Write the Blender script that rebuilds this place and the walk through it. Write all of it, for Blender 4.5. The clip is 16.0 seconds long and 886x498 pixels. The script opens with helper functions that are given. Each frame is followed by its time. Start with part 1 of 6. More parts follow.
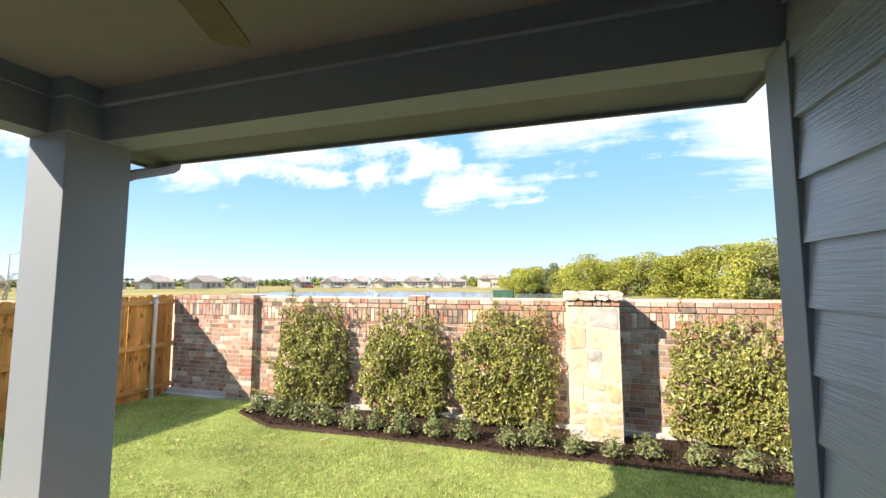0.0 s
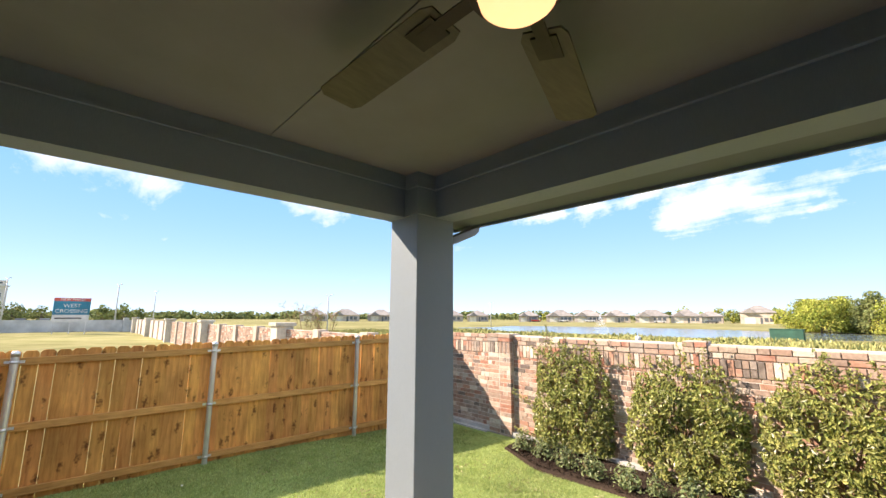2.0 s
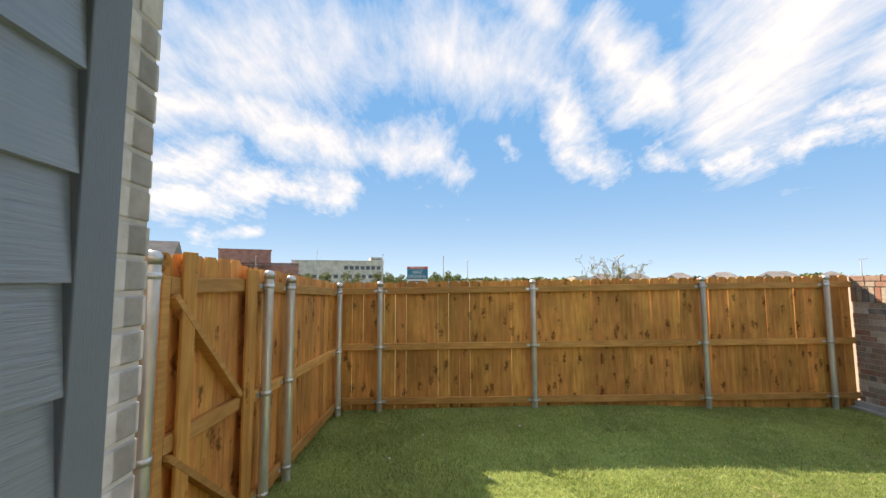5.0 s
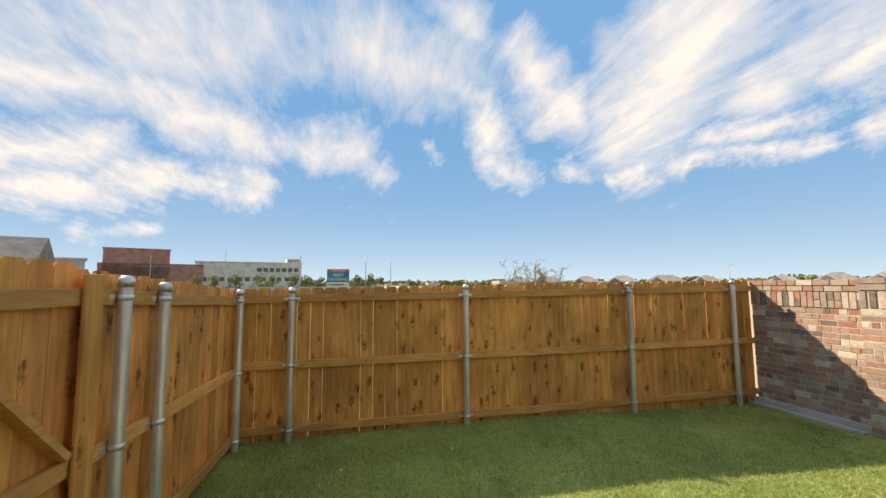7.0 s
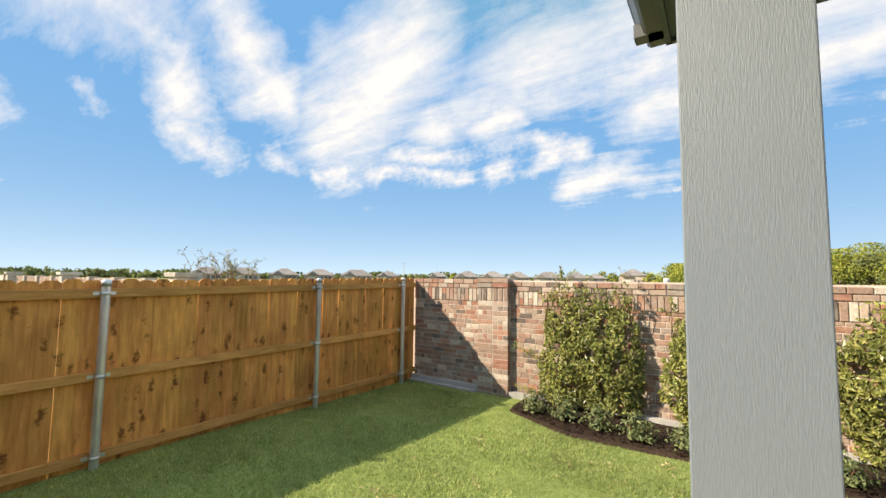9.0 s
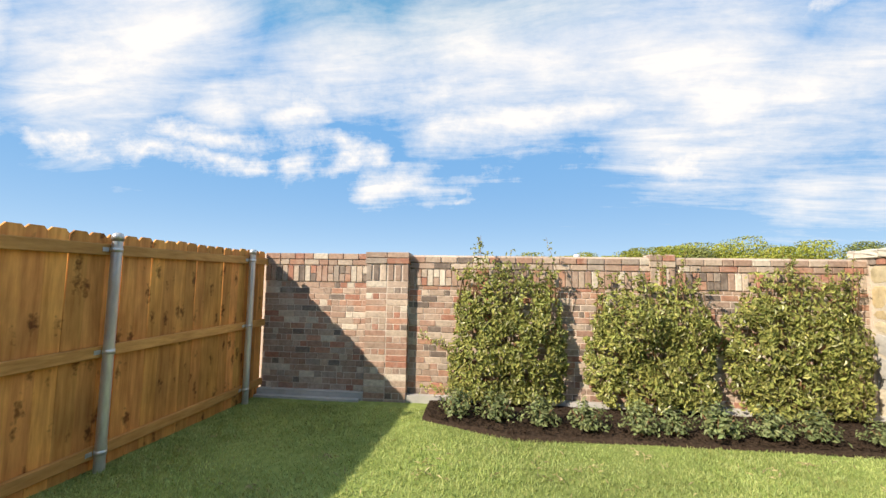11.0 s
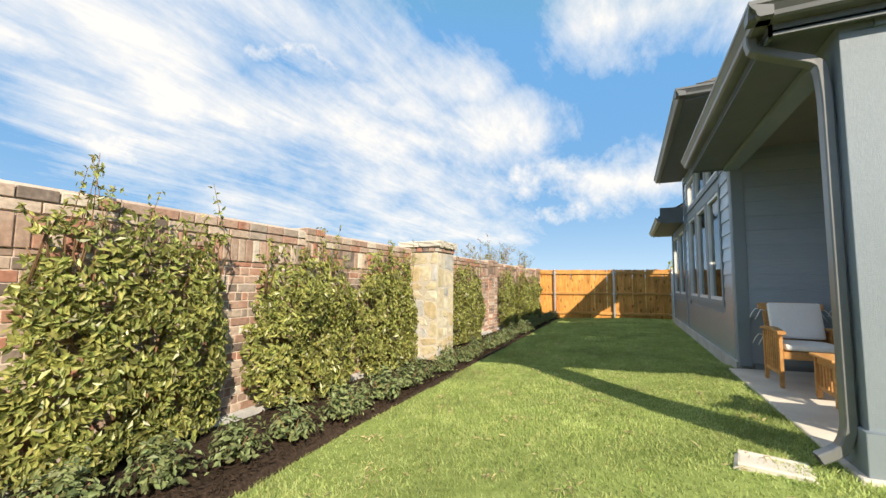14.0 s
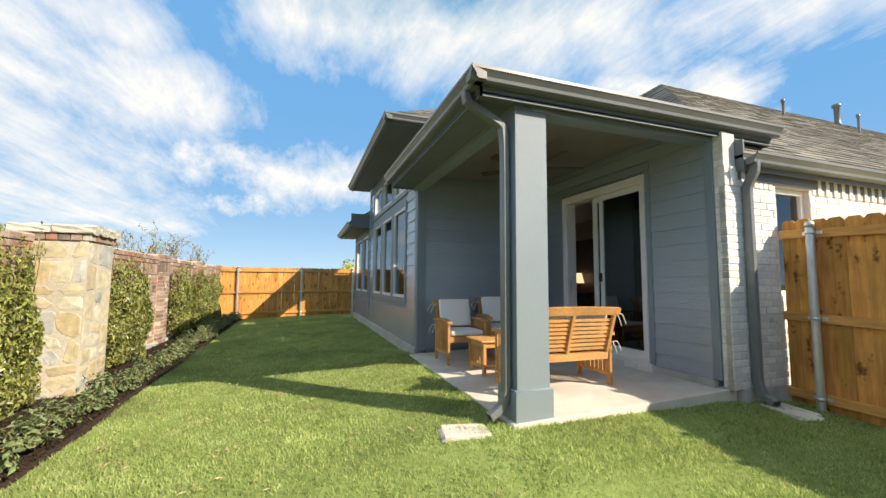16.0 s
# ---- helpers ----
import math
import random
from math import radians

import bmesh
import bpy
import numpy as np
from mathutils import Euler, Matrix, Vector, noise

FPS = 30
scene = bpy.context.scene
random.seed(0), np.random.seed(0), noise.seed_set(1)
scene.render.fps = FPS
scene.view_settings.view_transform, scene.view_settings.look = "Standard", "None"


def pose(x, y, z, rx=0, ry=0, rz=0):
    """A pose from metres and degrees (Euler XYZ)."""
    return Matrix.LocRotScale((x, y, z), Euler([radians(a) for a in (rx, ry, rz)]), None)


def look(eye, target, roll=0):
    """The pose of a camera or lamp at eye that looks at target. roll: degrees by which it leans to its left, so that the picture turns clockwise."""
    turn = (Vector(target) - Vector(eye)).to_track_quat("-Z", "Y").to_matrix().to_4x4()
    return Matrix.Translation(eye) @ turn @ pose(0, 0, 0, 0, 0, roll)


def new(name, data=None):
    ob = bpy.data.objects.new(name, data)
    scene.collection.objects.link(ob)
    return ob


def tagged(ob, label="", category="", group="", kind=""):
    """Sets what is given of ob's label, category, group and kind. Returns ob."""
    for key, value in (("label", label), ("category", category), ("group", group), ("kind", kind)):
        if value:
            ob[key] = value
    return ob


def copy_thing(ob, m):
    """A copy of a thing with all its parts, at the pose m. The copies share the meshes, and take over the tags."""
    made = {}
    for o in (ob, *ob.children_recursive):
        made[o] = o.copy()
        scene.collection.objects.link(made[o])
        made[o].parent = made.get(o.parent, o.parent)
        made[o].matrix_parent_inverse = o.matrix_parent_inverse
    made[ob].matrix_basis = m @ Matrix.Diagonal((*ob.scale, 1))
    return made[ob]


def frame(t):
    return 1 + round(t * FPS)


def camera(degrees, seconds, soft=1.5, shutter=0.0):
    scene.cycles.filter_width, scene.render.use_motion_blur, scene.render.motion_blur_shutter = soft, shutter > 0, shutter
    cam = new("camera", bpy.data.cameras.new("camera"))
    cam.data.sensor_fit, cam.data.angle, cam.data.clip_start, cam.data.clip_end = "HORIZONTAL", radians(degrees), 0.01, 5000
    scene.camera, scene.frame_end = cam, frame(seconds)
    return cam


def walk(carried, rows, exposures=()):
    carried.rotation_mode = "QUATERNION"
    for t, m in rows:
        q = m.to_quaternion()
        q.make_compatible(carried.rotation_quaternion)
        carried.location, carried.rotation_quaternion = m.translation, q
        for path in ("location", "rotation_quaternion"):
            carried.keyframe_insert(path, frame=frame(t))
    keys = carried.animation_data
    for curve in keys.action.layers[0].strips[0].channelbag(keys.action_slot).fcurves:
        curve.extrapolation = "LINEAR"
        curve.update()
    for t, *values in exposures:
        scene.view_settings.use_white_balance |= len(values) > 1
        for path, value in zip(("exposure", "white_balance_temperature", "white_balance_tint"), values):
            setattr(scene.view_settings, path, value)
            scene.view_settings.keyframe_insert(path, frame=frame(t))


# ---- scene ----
cam = camera(95.6, 16.0)
PATH = [
    (0, (0.375, -0.129, 1.805), (-0.19, 1.783, 1.972), -0.1),
    (0.5, (0.278, -0.171, 1.816), (-0.496, 1.656, 2.065), -0.5),
    (1, (0.256, -0.249, 1.9), (-0.761, 1.449, 2.182), -0.2),
    (1.5, (0.208, -0.337, 1.903), (-1.037, 1.192, 2.237), -0.3),
    (2, (-0.029, -0.341, 1.92), (-1.485, 0.99, 2.251), 0.2),
    (2.5, (-0.265, -0.281, 1.77), (-1.928, 0.784, 2.087), 0.5),
    (3, (-0.38, -0.266, 1.609), (-2.212, 0.486, 1.895), 0.6),
    (3.5, (-0.568, -0.245, 1.498), (-2.518, 0.138, 1.727), 0.1),
    (5.8, (-1.835, -0.293, 1.52), (-3.826, -0.179, 1.681), -0.2),
    (6, (-1.903, -0.309, 1.526), (-3.89, -0.159, 1.694), -0.3),
    (6.5, (-1.996, -0.287, 1.544), (-3.968, -0.002, 1.716), -0.2),
    (7, (-1.988, -0.251, 1.54), (-3.916, 0.25, 1.716), -0.3),
    (7.5, (-1.935, -0.183, 1.548), (-3.763, 0.611, 1.723), -0.2),
    (8, (-1.932, -0.1, 1.584), (-3.581, 1.018, 1.758), -0.2),
    (8.5, (-2.004, -0.081, 1.585), (-3.399, 1.344, 1.749), 0.1),
    (9, (-2.145, -0.019, 1.585), (-3.275, 1.625, 1.73), 0.7),
    (9.2, (-2.305, 0.077, 1.57), (-3.343, 1.781, 1.703), 0.8),
    (11.3, (-4.259, 1.038, 1.205), (-4.324, 3.031, 1.361), 0.9),
    (11.5, (-4.461, 1.178, 1.198), (-4.427, 3.172, 1.343), 0.9),
    (12, (-4.913, 1.55, 1.167), (-4.584, 3.517, 1.305), 1.0),
    (12.5, (-5.134, 1.899, 1.132), (-4.471, 3.78, 1.286), 0.9),
    (13, (-5.295, 2.3, 1.084), (-4.228, 3.985, 1.238), 1.0),
    (13.5, (-5.433, 2.52, 1.018), (-3.957, 3.858, 1.194), 0.4),
    (14, (-5.36, 2.71, 0.998), (-3.551, 3.545, 1.168), 0.6),
    (14.5, (-5.443, 2.857, 1.029), (-3.47, 3.131, 1.205), 0.5),
    (15, (-5.495, 2.919, 1.099), (-3.511, 2.744, 1.277), 0.5),
    (15.5, (-5.455, 3.005, 1.136), (-3.517, 2.541, 1.309), 0.5),
    (16, (-5.172, 3.176, 1.062), (-3.29, 2.519, 1.228), 0.4),
]
EXPOSURES = [(0, 1.9, 7600, 18), (1.0, 1.92, 7800, 20), (2.5, 1.86, 7600, 18), (3.5, 1.8, 7300, 16), (6, 1.2, 8600, 15), (7, 1.2, 8500, 15), (8, 1.25, 8150, 13), (9, 1.3, 7950, 12),
             (11.5, 1.26, 7600, 12), (13, 1.22, 7550, 12), (14, 1.26, 7600, 10), (16, 1.28, 7600, 9)]
walk(cam, [(t, look(eye, target, roll)) for t, eye, target, roll in PATH], EXPOSURES)

# ---- light: a low south-westerly sun, blue sky with streaks of cirrus ----
SUN_WAY = Vector((1.11, 1.0, -1.0)).normalized()      # the way the light travels
sun_data = bpy.data.lights.new("sun", "SUN")
sun_data.energy, sun_data.angle, sun_data.color = 3.0, radians(0.53), (1.0, 0.93, 0.83)
sun = new("sun", sun_data)
sun.rotation_euler = SUN_WAY.to_track_quat("-Z", "Y").to_euler()
sun.location = (-20, -20, 20)

world = bpy.data.worlds.new("world")
scene.world = world
world.use_nodes = True
wn, wl = world.node_tree.nodes, world.node_tree.links
wn.clear()


def wnode(kind, **values):
    n = wn.new(kind)
    for k, v in values.items():
        n.inputs[k].default_value = v
    return n


def wmath(op, a, b=None, clamp=False):
    n = wn.new("ShaderNodeMath")
    n.operation, n.use_clamp = op, clamp
    for i, v in enumerate((a, b)):
        if v is None:
            continue
        if isinstance(v, (int, float)):
            n.inputs[i].default_value = v
        else:
            wl.new(v, n.inputs[i])
    return n.outputs[0]


sky = wn.new("ShaderNodeTexSky")
sky.sky_type, sky.sun_disc = "NISHITA", False
sky.sun_elevation, sky.sun_rotation = math.asin(-SUN_WAY.z), math.atan2(-SUN_WAY.x, -SUN_WAY.y)
sky.air_density, sky.dust_density, sky.ozone_density = 1.0, 0.3, 2.0
coord = wn.new("ShaderNodeTexCoord")
sep = wn.new("ShaderNodeSeparateXYZ")
wl.new(coord.outputs["Generated"], sep.inputs[0])
up = wmath("MAXIMUM", sep.outputs[2], 0.0)
lift = wmath("ADD", up, 0.10)
px, py = wmath("DIVIDE", sep.outputs[0], lift), wmath("DIVIDE", sep.outputs[1], lift)
flat = wn.new("ShaderNodeCombineXYZ")
wl.new(px, flat.inputs[0]), wl.new(py, flat.inputs[1])


def cloud_noise(scale, along, turn, detail, rough, warp, shift):
    mp = wn.new("ShaderNodeMapping")
    mp.inputs["Rotation"].default_value = (0, 0, radians(turn))
    mp.inputs["Scale"].default_value = (along, 1, 1)
    mp.inputs["Location"].default_value = (shift, shift * 0.7, shift)
    wl.new(flat.outputs[0], mp.inputs[0])
    n = wn.new("ShaderNodeTexNoise")
    for k, v in (("Scale", scale), ("Detail", detail), ("Roughness", rough), ("Distortion", warp)):
        n.inputs[k].default_value = v
    wl.new(mp.outputs[0], n.inputs["Vector"])
    return n.outputs["Fac"]


def wvec(op, a, b=None):
    n = wn.new("ShaderNodeVectorMath")
    n.operation = op
    for k, v in enumerate((a, b)):
        if isinstance(v, (tuple, Vector)):
            n.inputs[k].default_value = v
        elif v is not None:
            wl.new(v, n.inputs[k])
    return n


def heading(az, el):
    a, e = radians(az), radians(el)
    return Vector((math.cos(e) * math.cos(a), math.cos(e) * math.sin(a), math.sin(e)))


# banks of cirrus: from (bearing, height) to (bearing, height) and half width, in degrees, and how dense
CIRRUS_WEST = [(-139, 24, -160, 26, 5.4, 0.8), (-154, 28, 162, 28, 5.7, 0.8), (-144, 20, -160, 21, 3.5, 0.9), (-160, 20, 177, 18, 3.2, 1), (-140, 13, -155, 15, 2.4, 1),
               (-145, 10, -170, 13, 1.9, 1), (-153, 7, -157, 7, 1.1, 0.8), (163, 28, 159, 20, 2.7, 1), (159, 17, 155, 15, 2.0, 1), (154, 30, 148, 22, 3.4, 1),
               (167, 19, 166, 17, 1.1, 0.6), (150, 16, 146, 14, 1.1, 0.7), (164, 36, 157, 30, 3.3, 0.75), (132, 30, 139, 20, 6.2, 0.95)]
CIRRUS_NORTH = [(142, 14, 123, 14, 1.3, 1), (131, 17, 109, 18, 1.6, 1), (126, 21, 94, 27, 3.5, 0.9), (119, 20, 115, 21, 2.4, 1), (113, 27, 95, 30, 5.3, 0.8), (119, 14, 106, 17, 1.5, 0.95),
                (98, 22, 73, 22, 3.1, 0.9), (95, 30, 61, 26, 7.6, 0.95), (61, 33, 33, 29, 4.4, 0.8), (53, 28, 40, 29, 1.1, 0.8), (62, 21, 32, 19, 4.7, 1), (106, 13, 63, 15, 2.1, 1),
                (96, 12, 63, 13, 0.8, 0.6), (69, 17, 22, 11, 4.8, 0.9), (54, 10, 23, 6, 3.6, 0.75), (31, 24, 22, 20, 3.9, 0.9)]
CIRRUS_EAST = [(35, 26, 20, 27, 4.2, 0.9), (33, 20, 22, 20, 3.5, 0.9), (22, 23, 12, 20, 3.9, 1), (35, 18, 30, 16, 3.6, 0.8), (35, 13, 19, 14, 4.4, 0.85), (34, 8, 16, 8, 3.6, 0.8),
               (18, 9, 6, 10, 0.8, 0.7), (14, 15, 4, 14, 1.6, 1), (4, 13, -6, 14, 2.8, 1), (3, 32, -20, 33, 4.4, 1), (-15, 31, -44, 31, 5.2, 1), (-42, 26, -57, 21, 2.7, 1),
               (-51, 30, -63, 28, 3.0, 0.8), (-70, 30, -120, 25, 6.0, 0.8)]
fine = cloud_noise(2.1, 0.40, 20, 12, 0.64, 0.5, 3.4)
wisps = cloud_noise(5.4, 0.30, 26, 12, 0.68, 0.5, 11.3)
curl = wn.new("ShaderNodeTexNoise")
for k, v in (("Scale", 5.0), ("Detail", 8.0), ("Roughness", 0.66)):
    curl.inputs[k].default_value = v
wl.new(coord.outputs["Generated"], curl.inputs["Vector"])
drift = wvec("SCALE", wvec("SUBTRACT", curl.outputs["Color"], (0.5, 0.5, 0.5)).outputs[0])
drift.inputs["Scale"].default_value = 0.19
gaze = wvec("ADD", coord.outputs["Generated"], drift.outputs[0]).outputs[0]
banks = wmath("MULTIPLY", wmath("MAXIMUM", wmath("SUBTRACT", up, 0.58), 0.0), 2.2, True)      # a loose veil overhead, added mostly above the view for whiter fill light
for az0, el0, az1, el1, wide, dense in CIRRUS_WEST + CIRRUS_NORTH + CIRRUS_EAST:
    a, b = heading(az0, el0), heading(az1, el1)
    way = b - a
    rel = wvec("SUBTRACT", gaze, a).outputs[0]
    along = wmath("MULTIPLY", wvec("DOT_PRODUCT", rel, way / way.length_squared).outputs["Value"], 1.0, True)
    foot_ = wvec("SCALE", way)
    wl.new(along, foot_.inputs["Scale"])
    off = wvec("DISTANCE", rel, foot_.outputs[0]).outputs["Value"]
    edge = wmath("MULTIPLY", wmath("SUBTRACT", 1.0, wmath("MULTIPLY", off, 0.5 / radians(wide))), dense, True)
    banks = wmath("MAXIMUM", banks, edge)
grain = wmath("ADD", wmath("MULTIPLY", fine, 1.25), wmath("MULTIPLY", wisps, 1.0))
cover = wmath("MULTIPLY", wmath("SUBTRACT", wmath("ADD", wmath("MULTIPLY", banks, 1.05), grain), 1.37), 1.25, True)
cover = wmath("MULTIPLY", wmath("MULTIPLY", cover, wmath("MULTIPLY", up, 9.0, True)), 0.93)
pale = wn.new("ShaderNodeMixRGB")                     # the milky band above the skyline
pale.inputs[2].default_value = (2.25, 3.2, 4.15, 1)
band = wmath("MULTIPLY", wmath("POWER", wmath("SUBTRACT", 1.0, up), 7.5), 0.88)
soft_sky = wn.new("ShaderNodeMixRGB")                 # the thin veil evens out the glare round the sun
soft_sky.blend_type, soft_sky.inputs[0].default_value, soft_sky.inputs[2].default_value = "DARKEN", 1.0, (0.50, 1.48, 3.1, 1)
wl.new(sky.outputs[0], soft_sky.inputs[1])
wl.new(band, pale.inputs[0]), wl.new(soft_sky.outputs[0], pale.inputs[1])
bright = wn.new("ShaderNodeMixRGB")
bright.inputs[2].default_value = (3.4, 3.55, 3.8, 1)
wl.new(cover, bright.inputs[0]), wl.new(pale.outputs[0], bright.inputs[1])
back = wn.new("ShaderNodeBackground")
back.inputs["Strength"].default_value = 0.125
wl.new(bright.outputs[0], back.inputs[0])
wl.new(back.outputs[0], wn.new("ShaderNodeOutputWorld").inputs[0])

# ---- materials ----
MATS = {}


def surface(name, dark, light, scale=8.0, stretch=(1, 1, 1), rough=0.6, bump=0.2, metal=0.0, spread=0.0, detail=6.0, island=False,
            blotch=0.25, blotch_scale=0.7, fine_scale=0.0, spec=0.5, hue=0.0):
    """Two colours mixed by noise at two scales, with relief; spread: how far pieces differ from one another in brightness."""
    m = bpy.data.materials.new(name)
    m.use_nodes = True
    n, l = m.node_tree.nodes, m.node_tree.links
    b = n["Principled BSDF"]
    geo = n.new("ShaderNodeNewGeometry")
    mp = n.new("ShaderNodeMapping")
    mp.inputs["Scale"].default_value = stretch
    l.new(geo.outputs["Position"], mp.inputs[0])
    t = n.new("ShaderNodeTexNoise")
    t.inputs["Scale"].default_value, t.inputs["Detail"].default_value, t.inputs["Roughness"].default_value = scale, detail, 0.6
    l.new(mp.outputs[0], t.inputs["Vector"])
    big = n.new("ShaderNodeTexNoise")
    big.inputs["Scale"].default_value, big.inputs["Detail"].default_value = blotch_scale, 4.0
    l.new(geo.outputs["Position"], big.inputs["Vector"])
    ramp = n.new("ShaderNodeValToRGB")
    ramp.color_ramp.elements[0].position, ramp.color_ramp.elements[1].position = 0.3, 0.7
    ramp.color_ramp.elements[0].color, ramp.color_ramp.elements[1].color = (*dark, 1), (*light, 1)
    l.new(t.outputs["Fac"], ramp.inputs[0])
    hsv = n.new("ShaderNodeHueSaturation")
    l.new(ramp.outputs[0], hsv.inputs["Color"])
    v = n.new("ShaderNodeMapRange")
    v.inputs["From Min"].default_value, v.inputs["From Max"].default_value = 0.3, 0.7
    v.inputs["To Min"].default_value, v.inputs["To Max"].default_value = 1 - blotch, 1 + blotch * 0.6
    l.new(big.outputs["Fac"], v.inputs[0])
    value = v.outputs[0]
    if spread or hue:
        if island:
            rnd = geo.outputs["Random Per Island"]
        else:
            rnd = n.new("ShaderNodeObjectInfo").outputs["Random"]
        r = n.new("ShaderNodeMapRange")
        r.inputs["To Min"].default_value, r.inputs["To Max"].default_value = 1 - spread, 1 + spread
        l.new(rnd, r.inputs[0])
        mul = n.new("ShaderNodeMath")
        mul.operation = "MULTIPLY"
        l.new(v.outputs[0], mul.inputs[0]), l.new(r.outputs[0], mul.inputs[1])
        value = mul.outputs[0]
        if hue:
            w = n.new("ShaderNodeTexWhiteNoise")
            w.noise_dimensions = "1D"
            l.new(rnd, w.inputs["W"])
            h = n.new("ShaderNodeMapRange")
            h.inputs["To Min"].default_value, h.inputs["To Max"].default_value = 0.5 - hue, 0.5 + hue
            l.new(w.outputs["Value"], h.inputs[0]), l.new(h.outputs[0], hsv.inputs["Hue"])
    l.new(value, hsv.inputs["Value"])
    l.new(hsv.outputs[0], b.inputs["Base Color"])
    b.inputs["Roughness"].default_value, b.inputs["Metallic"].default_value = rough, metal
    b.inputs["Specular IOR Level"].default_value = spec
    if bump:
        bp = n.new("ShaderNodeBump")
        bp.inputs["Strength"].default_value, bp.inputs["Distance"].default_value = bump, 0.01
        if fine_scale:
            f = n.new("ShaderNodeTexNoise")
            f.inputs["Scale"].default_value, f.inputs["Detail"].default_value = fine_scale, 3.0
            l.new(mp.outputs[0], f.inputs["Vector"]), l.new(f.outputs["Fac"], bp.inputs["Height"])
        else:
            l.new(t.outputs["Fac"], bp.inputs["Height"])
        l.new(bp.outputs[0], b.inputs["Normal"])
    MATS[name] = m
    return m


def picked(name, colours, rough=0.85, bump=0.35, island=False, scale=30.0, washed=0.35):
    """A masonry unit's material: each piece draws one of the colours, with flecks and relief."""
    m = surface(name, (0.6, 0.6, 0.6), (1, 1, 1), scale=scale, rough=rough, bump=bump, spread=0.12, island=island, blotch=0.1, spec=0.2)
    n, l = m.node_tree.nodes, m.node_tree.links
    src = (n.new("ShaderNodeNewGeometry").outputs["Random Per Island"] if island else n.new("ShaderNodeObjectInfo").outputs["Random"])
    w = n.new("ShaderNodeTexWhiteNoise")
    w.noise_dimensions = "1D"
    l.new(src, w.inputs["W"])
    ramp = n.new("ShaderNodeValToRGB")
    ramp.color_ramp.interpolation = "CONSTANT"
    e = ramp.color_ramp.elements
    while len(e) < len(colours):
        e.new(0.5)
    for i, c in enumerate(colours):
        e[i].position, e[i].color = i / len(colours), (*c, 1)
    l.new(w.outputs["Value"], ramp.inputs[0])
    mix = n.new("ShaderNodeMixRGB")
    mix.blend_type, mix.inputs[0].default_value = "MULTIPLY", 1.0
    hsv = next(x for x in n if x.type == "HUE_SAT")
    l.new(hsv.outputs[0], mix.inputs[1]), l.new(ramp.outputs[0], mix.inputs[2])
    geo, smear, band, wash = (n.new("ShaderNode" + k) for k in ("NewGeometry", "TexNoise", "MapRange", "MixRGB"))
    smear.inputs["Scale"].default_value, smear.inputs["Detail"].default_value, smear.inputs["Roughness"].default_value = 7.0, 8.0, 0.72
    l.new(geo.outputs["Position"], smear.inputs["Vector"]), l.new(smear.outputs["Fac"], band.inputs[0])
    for k, v in (("From Min", 0.50), ("From Max", 0.70), ("To Min", 0.0), ("To Max", washed)):
        band.inputs[k].default_value = v
    wash.inputs[2].default_value = (0.62, 0.54, 0.46, 1)           # mortar smeared over the faces
    l.new(band.outputs[0], wash.inputs[0]), l.new(mix.outputs[0], wash.inputs[1])
    l.new(wash.outputs[0], n["Principled BSDF"].inputs["Base Color"])
    return m


BRICKS = [(0.47, 0.23, 0.165), (0.44, 0.27, 0.205), (0.43, 0.31, 0.245), (0.58, 0.47, 0.38), (0.38, 0.27, 0.215), (0.49, 0.35, 0.275),
          (0.22, 0.175, 0.15), (0.70, 0.62, 0.52), (0.46, 0.31, 0.24), (0.50, 0.28, 0.20), (0.52, 0.40, 0.32), (0.40, 0.33, 0.28)]
M_BRICK = picked("fired_brick", BRICKS)
M_BRICK_ROW = picked("fired_brick_joined", BRICKS, island=True)
M_MORTAR = surface("mortar", (0.56, 0.46, 0.39), (0.72, 0.62, 0.54), 40, rough=0.95, bump=0.4)
M_WHITE_BRICK = surface("whitewashed_brick", (0.68, 0.66, 0.63), (0.85, 0.83, 0.80), 26, rough=0.85, bump=0.4, spread=0.12)
M_WHITE_MORTAR = surface("white_mortar", (0.62, 0.60, 0.57), (0.74, 0.72, 0.69), 40, rough=0.95)
M_STONE = picked("limestone", [(0.69, 0.60, 0.40), (0.73, 0.67, 0.53), (0.66, 0.54, 0.33), (0.75, 0.69, 0.55), (0.56, 0.56, 0.54), (0.70, 0.62, 0.45)], scale=9.0, bump=0.9)
M_STONE_CAP = surface("cap_stone", (0.46, 0.43, 0.37), (0.63, 0.59, 0.51), 7, rough=0.9, bump=0.9, spread=0.1)
M_STONE_MORTAR = surface("pale_mortar", (0.54, 0.49, 0.40), (0.66, 0.60, 0.50), 30, rough=0.95, bump=0.5)
M_CEDAR = surface("stained_cedar", (0.54, 0.22, 0.058), (0.83, 0.41, 0.12), 3.0, (9, 9, 0.9), 0.75, 0.3, spread=0.2, hue=0.006, blotch=0.28, blotch_scale=2.0, spec=0.25)


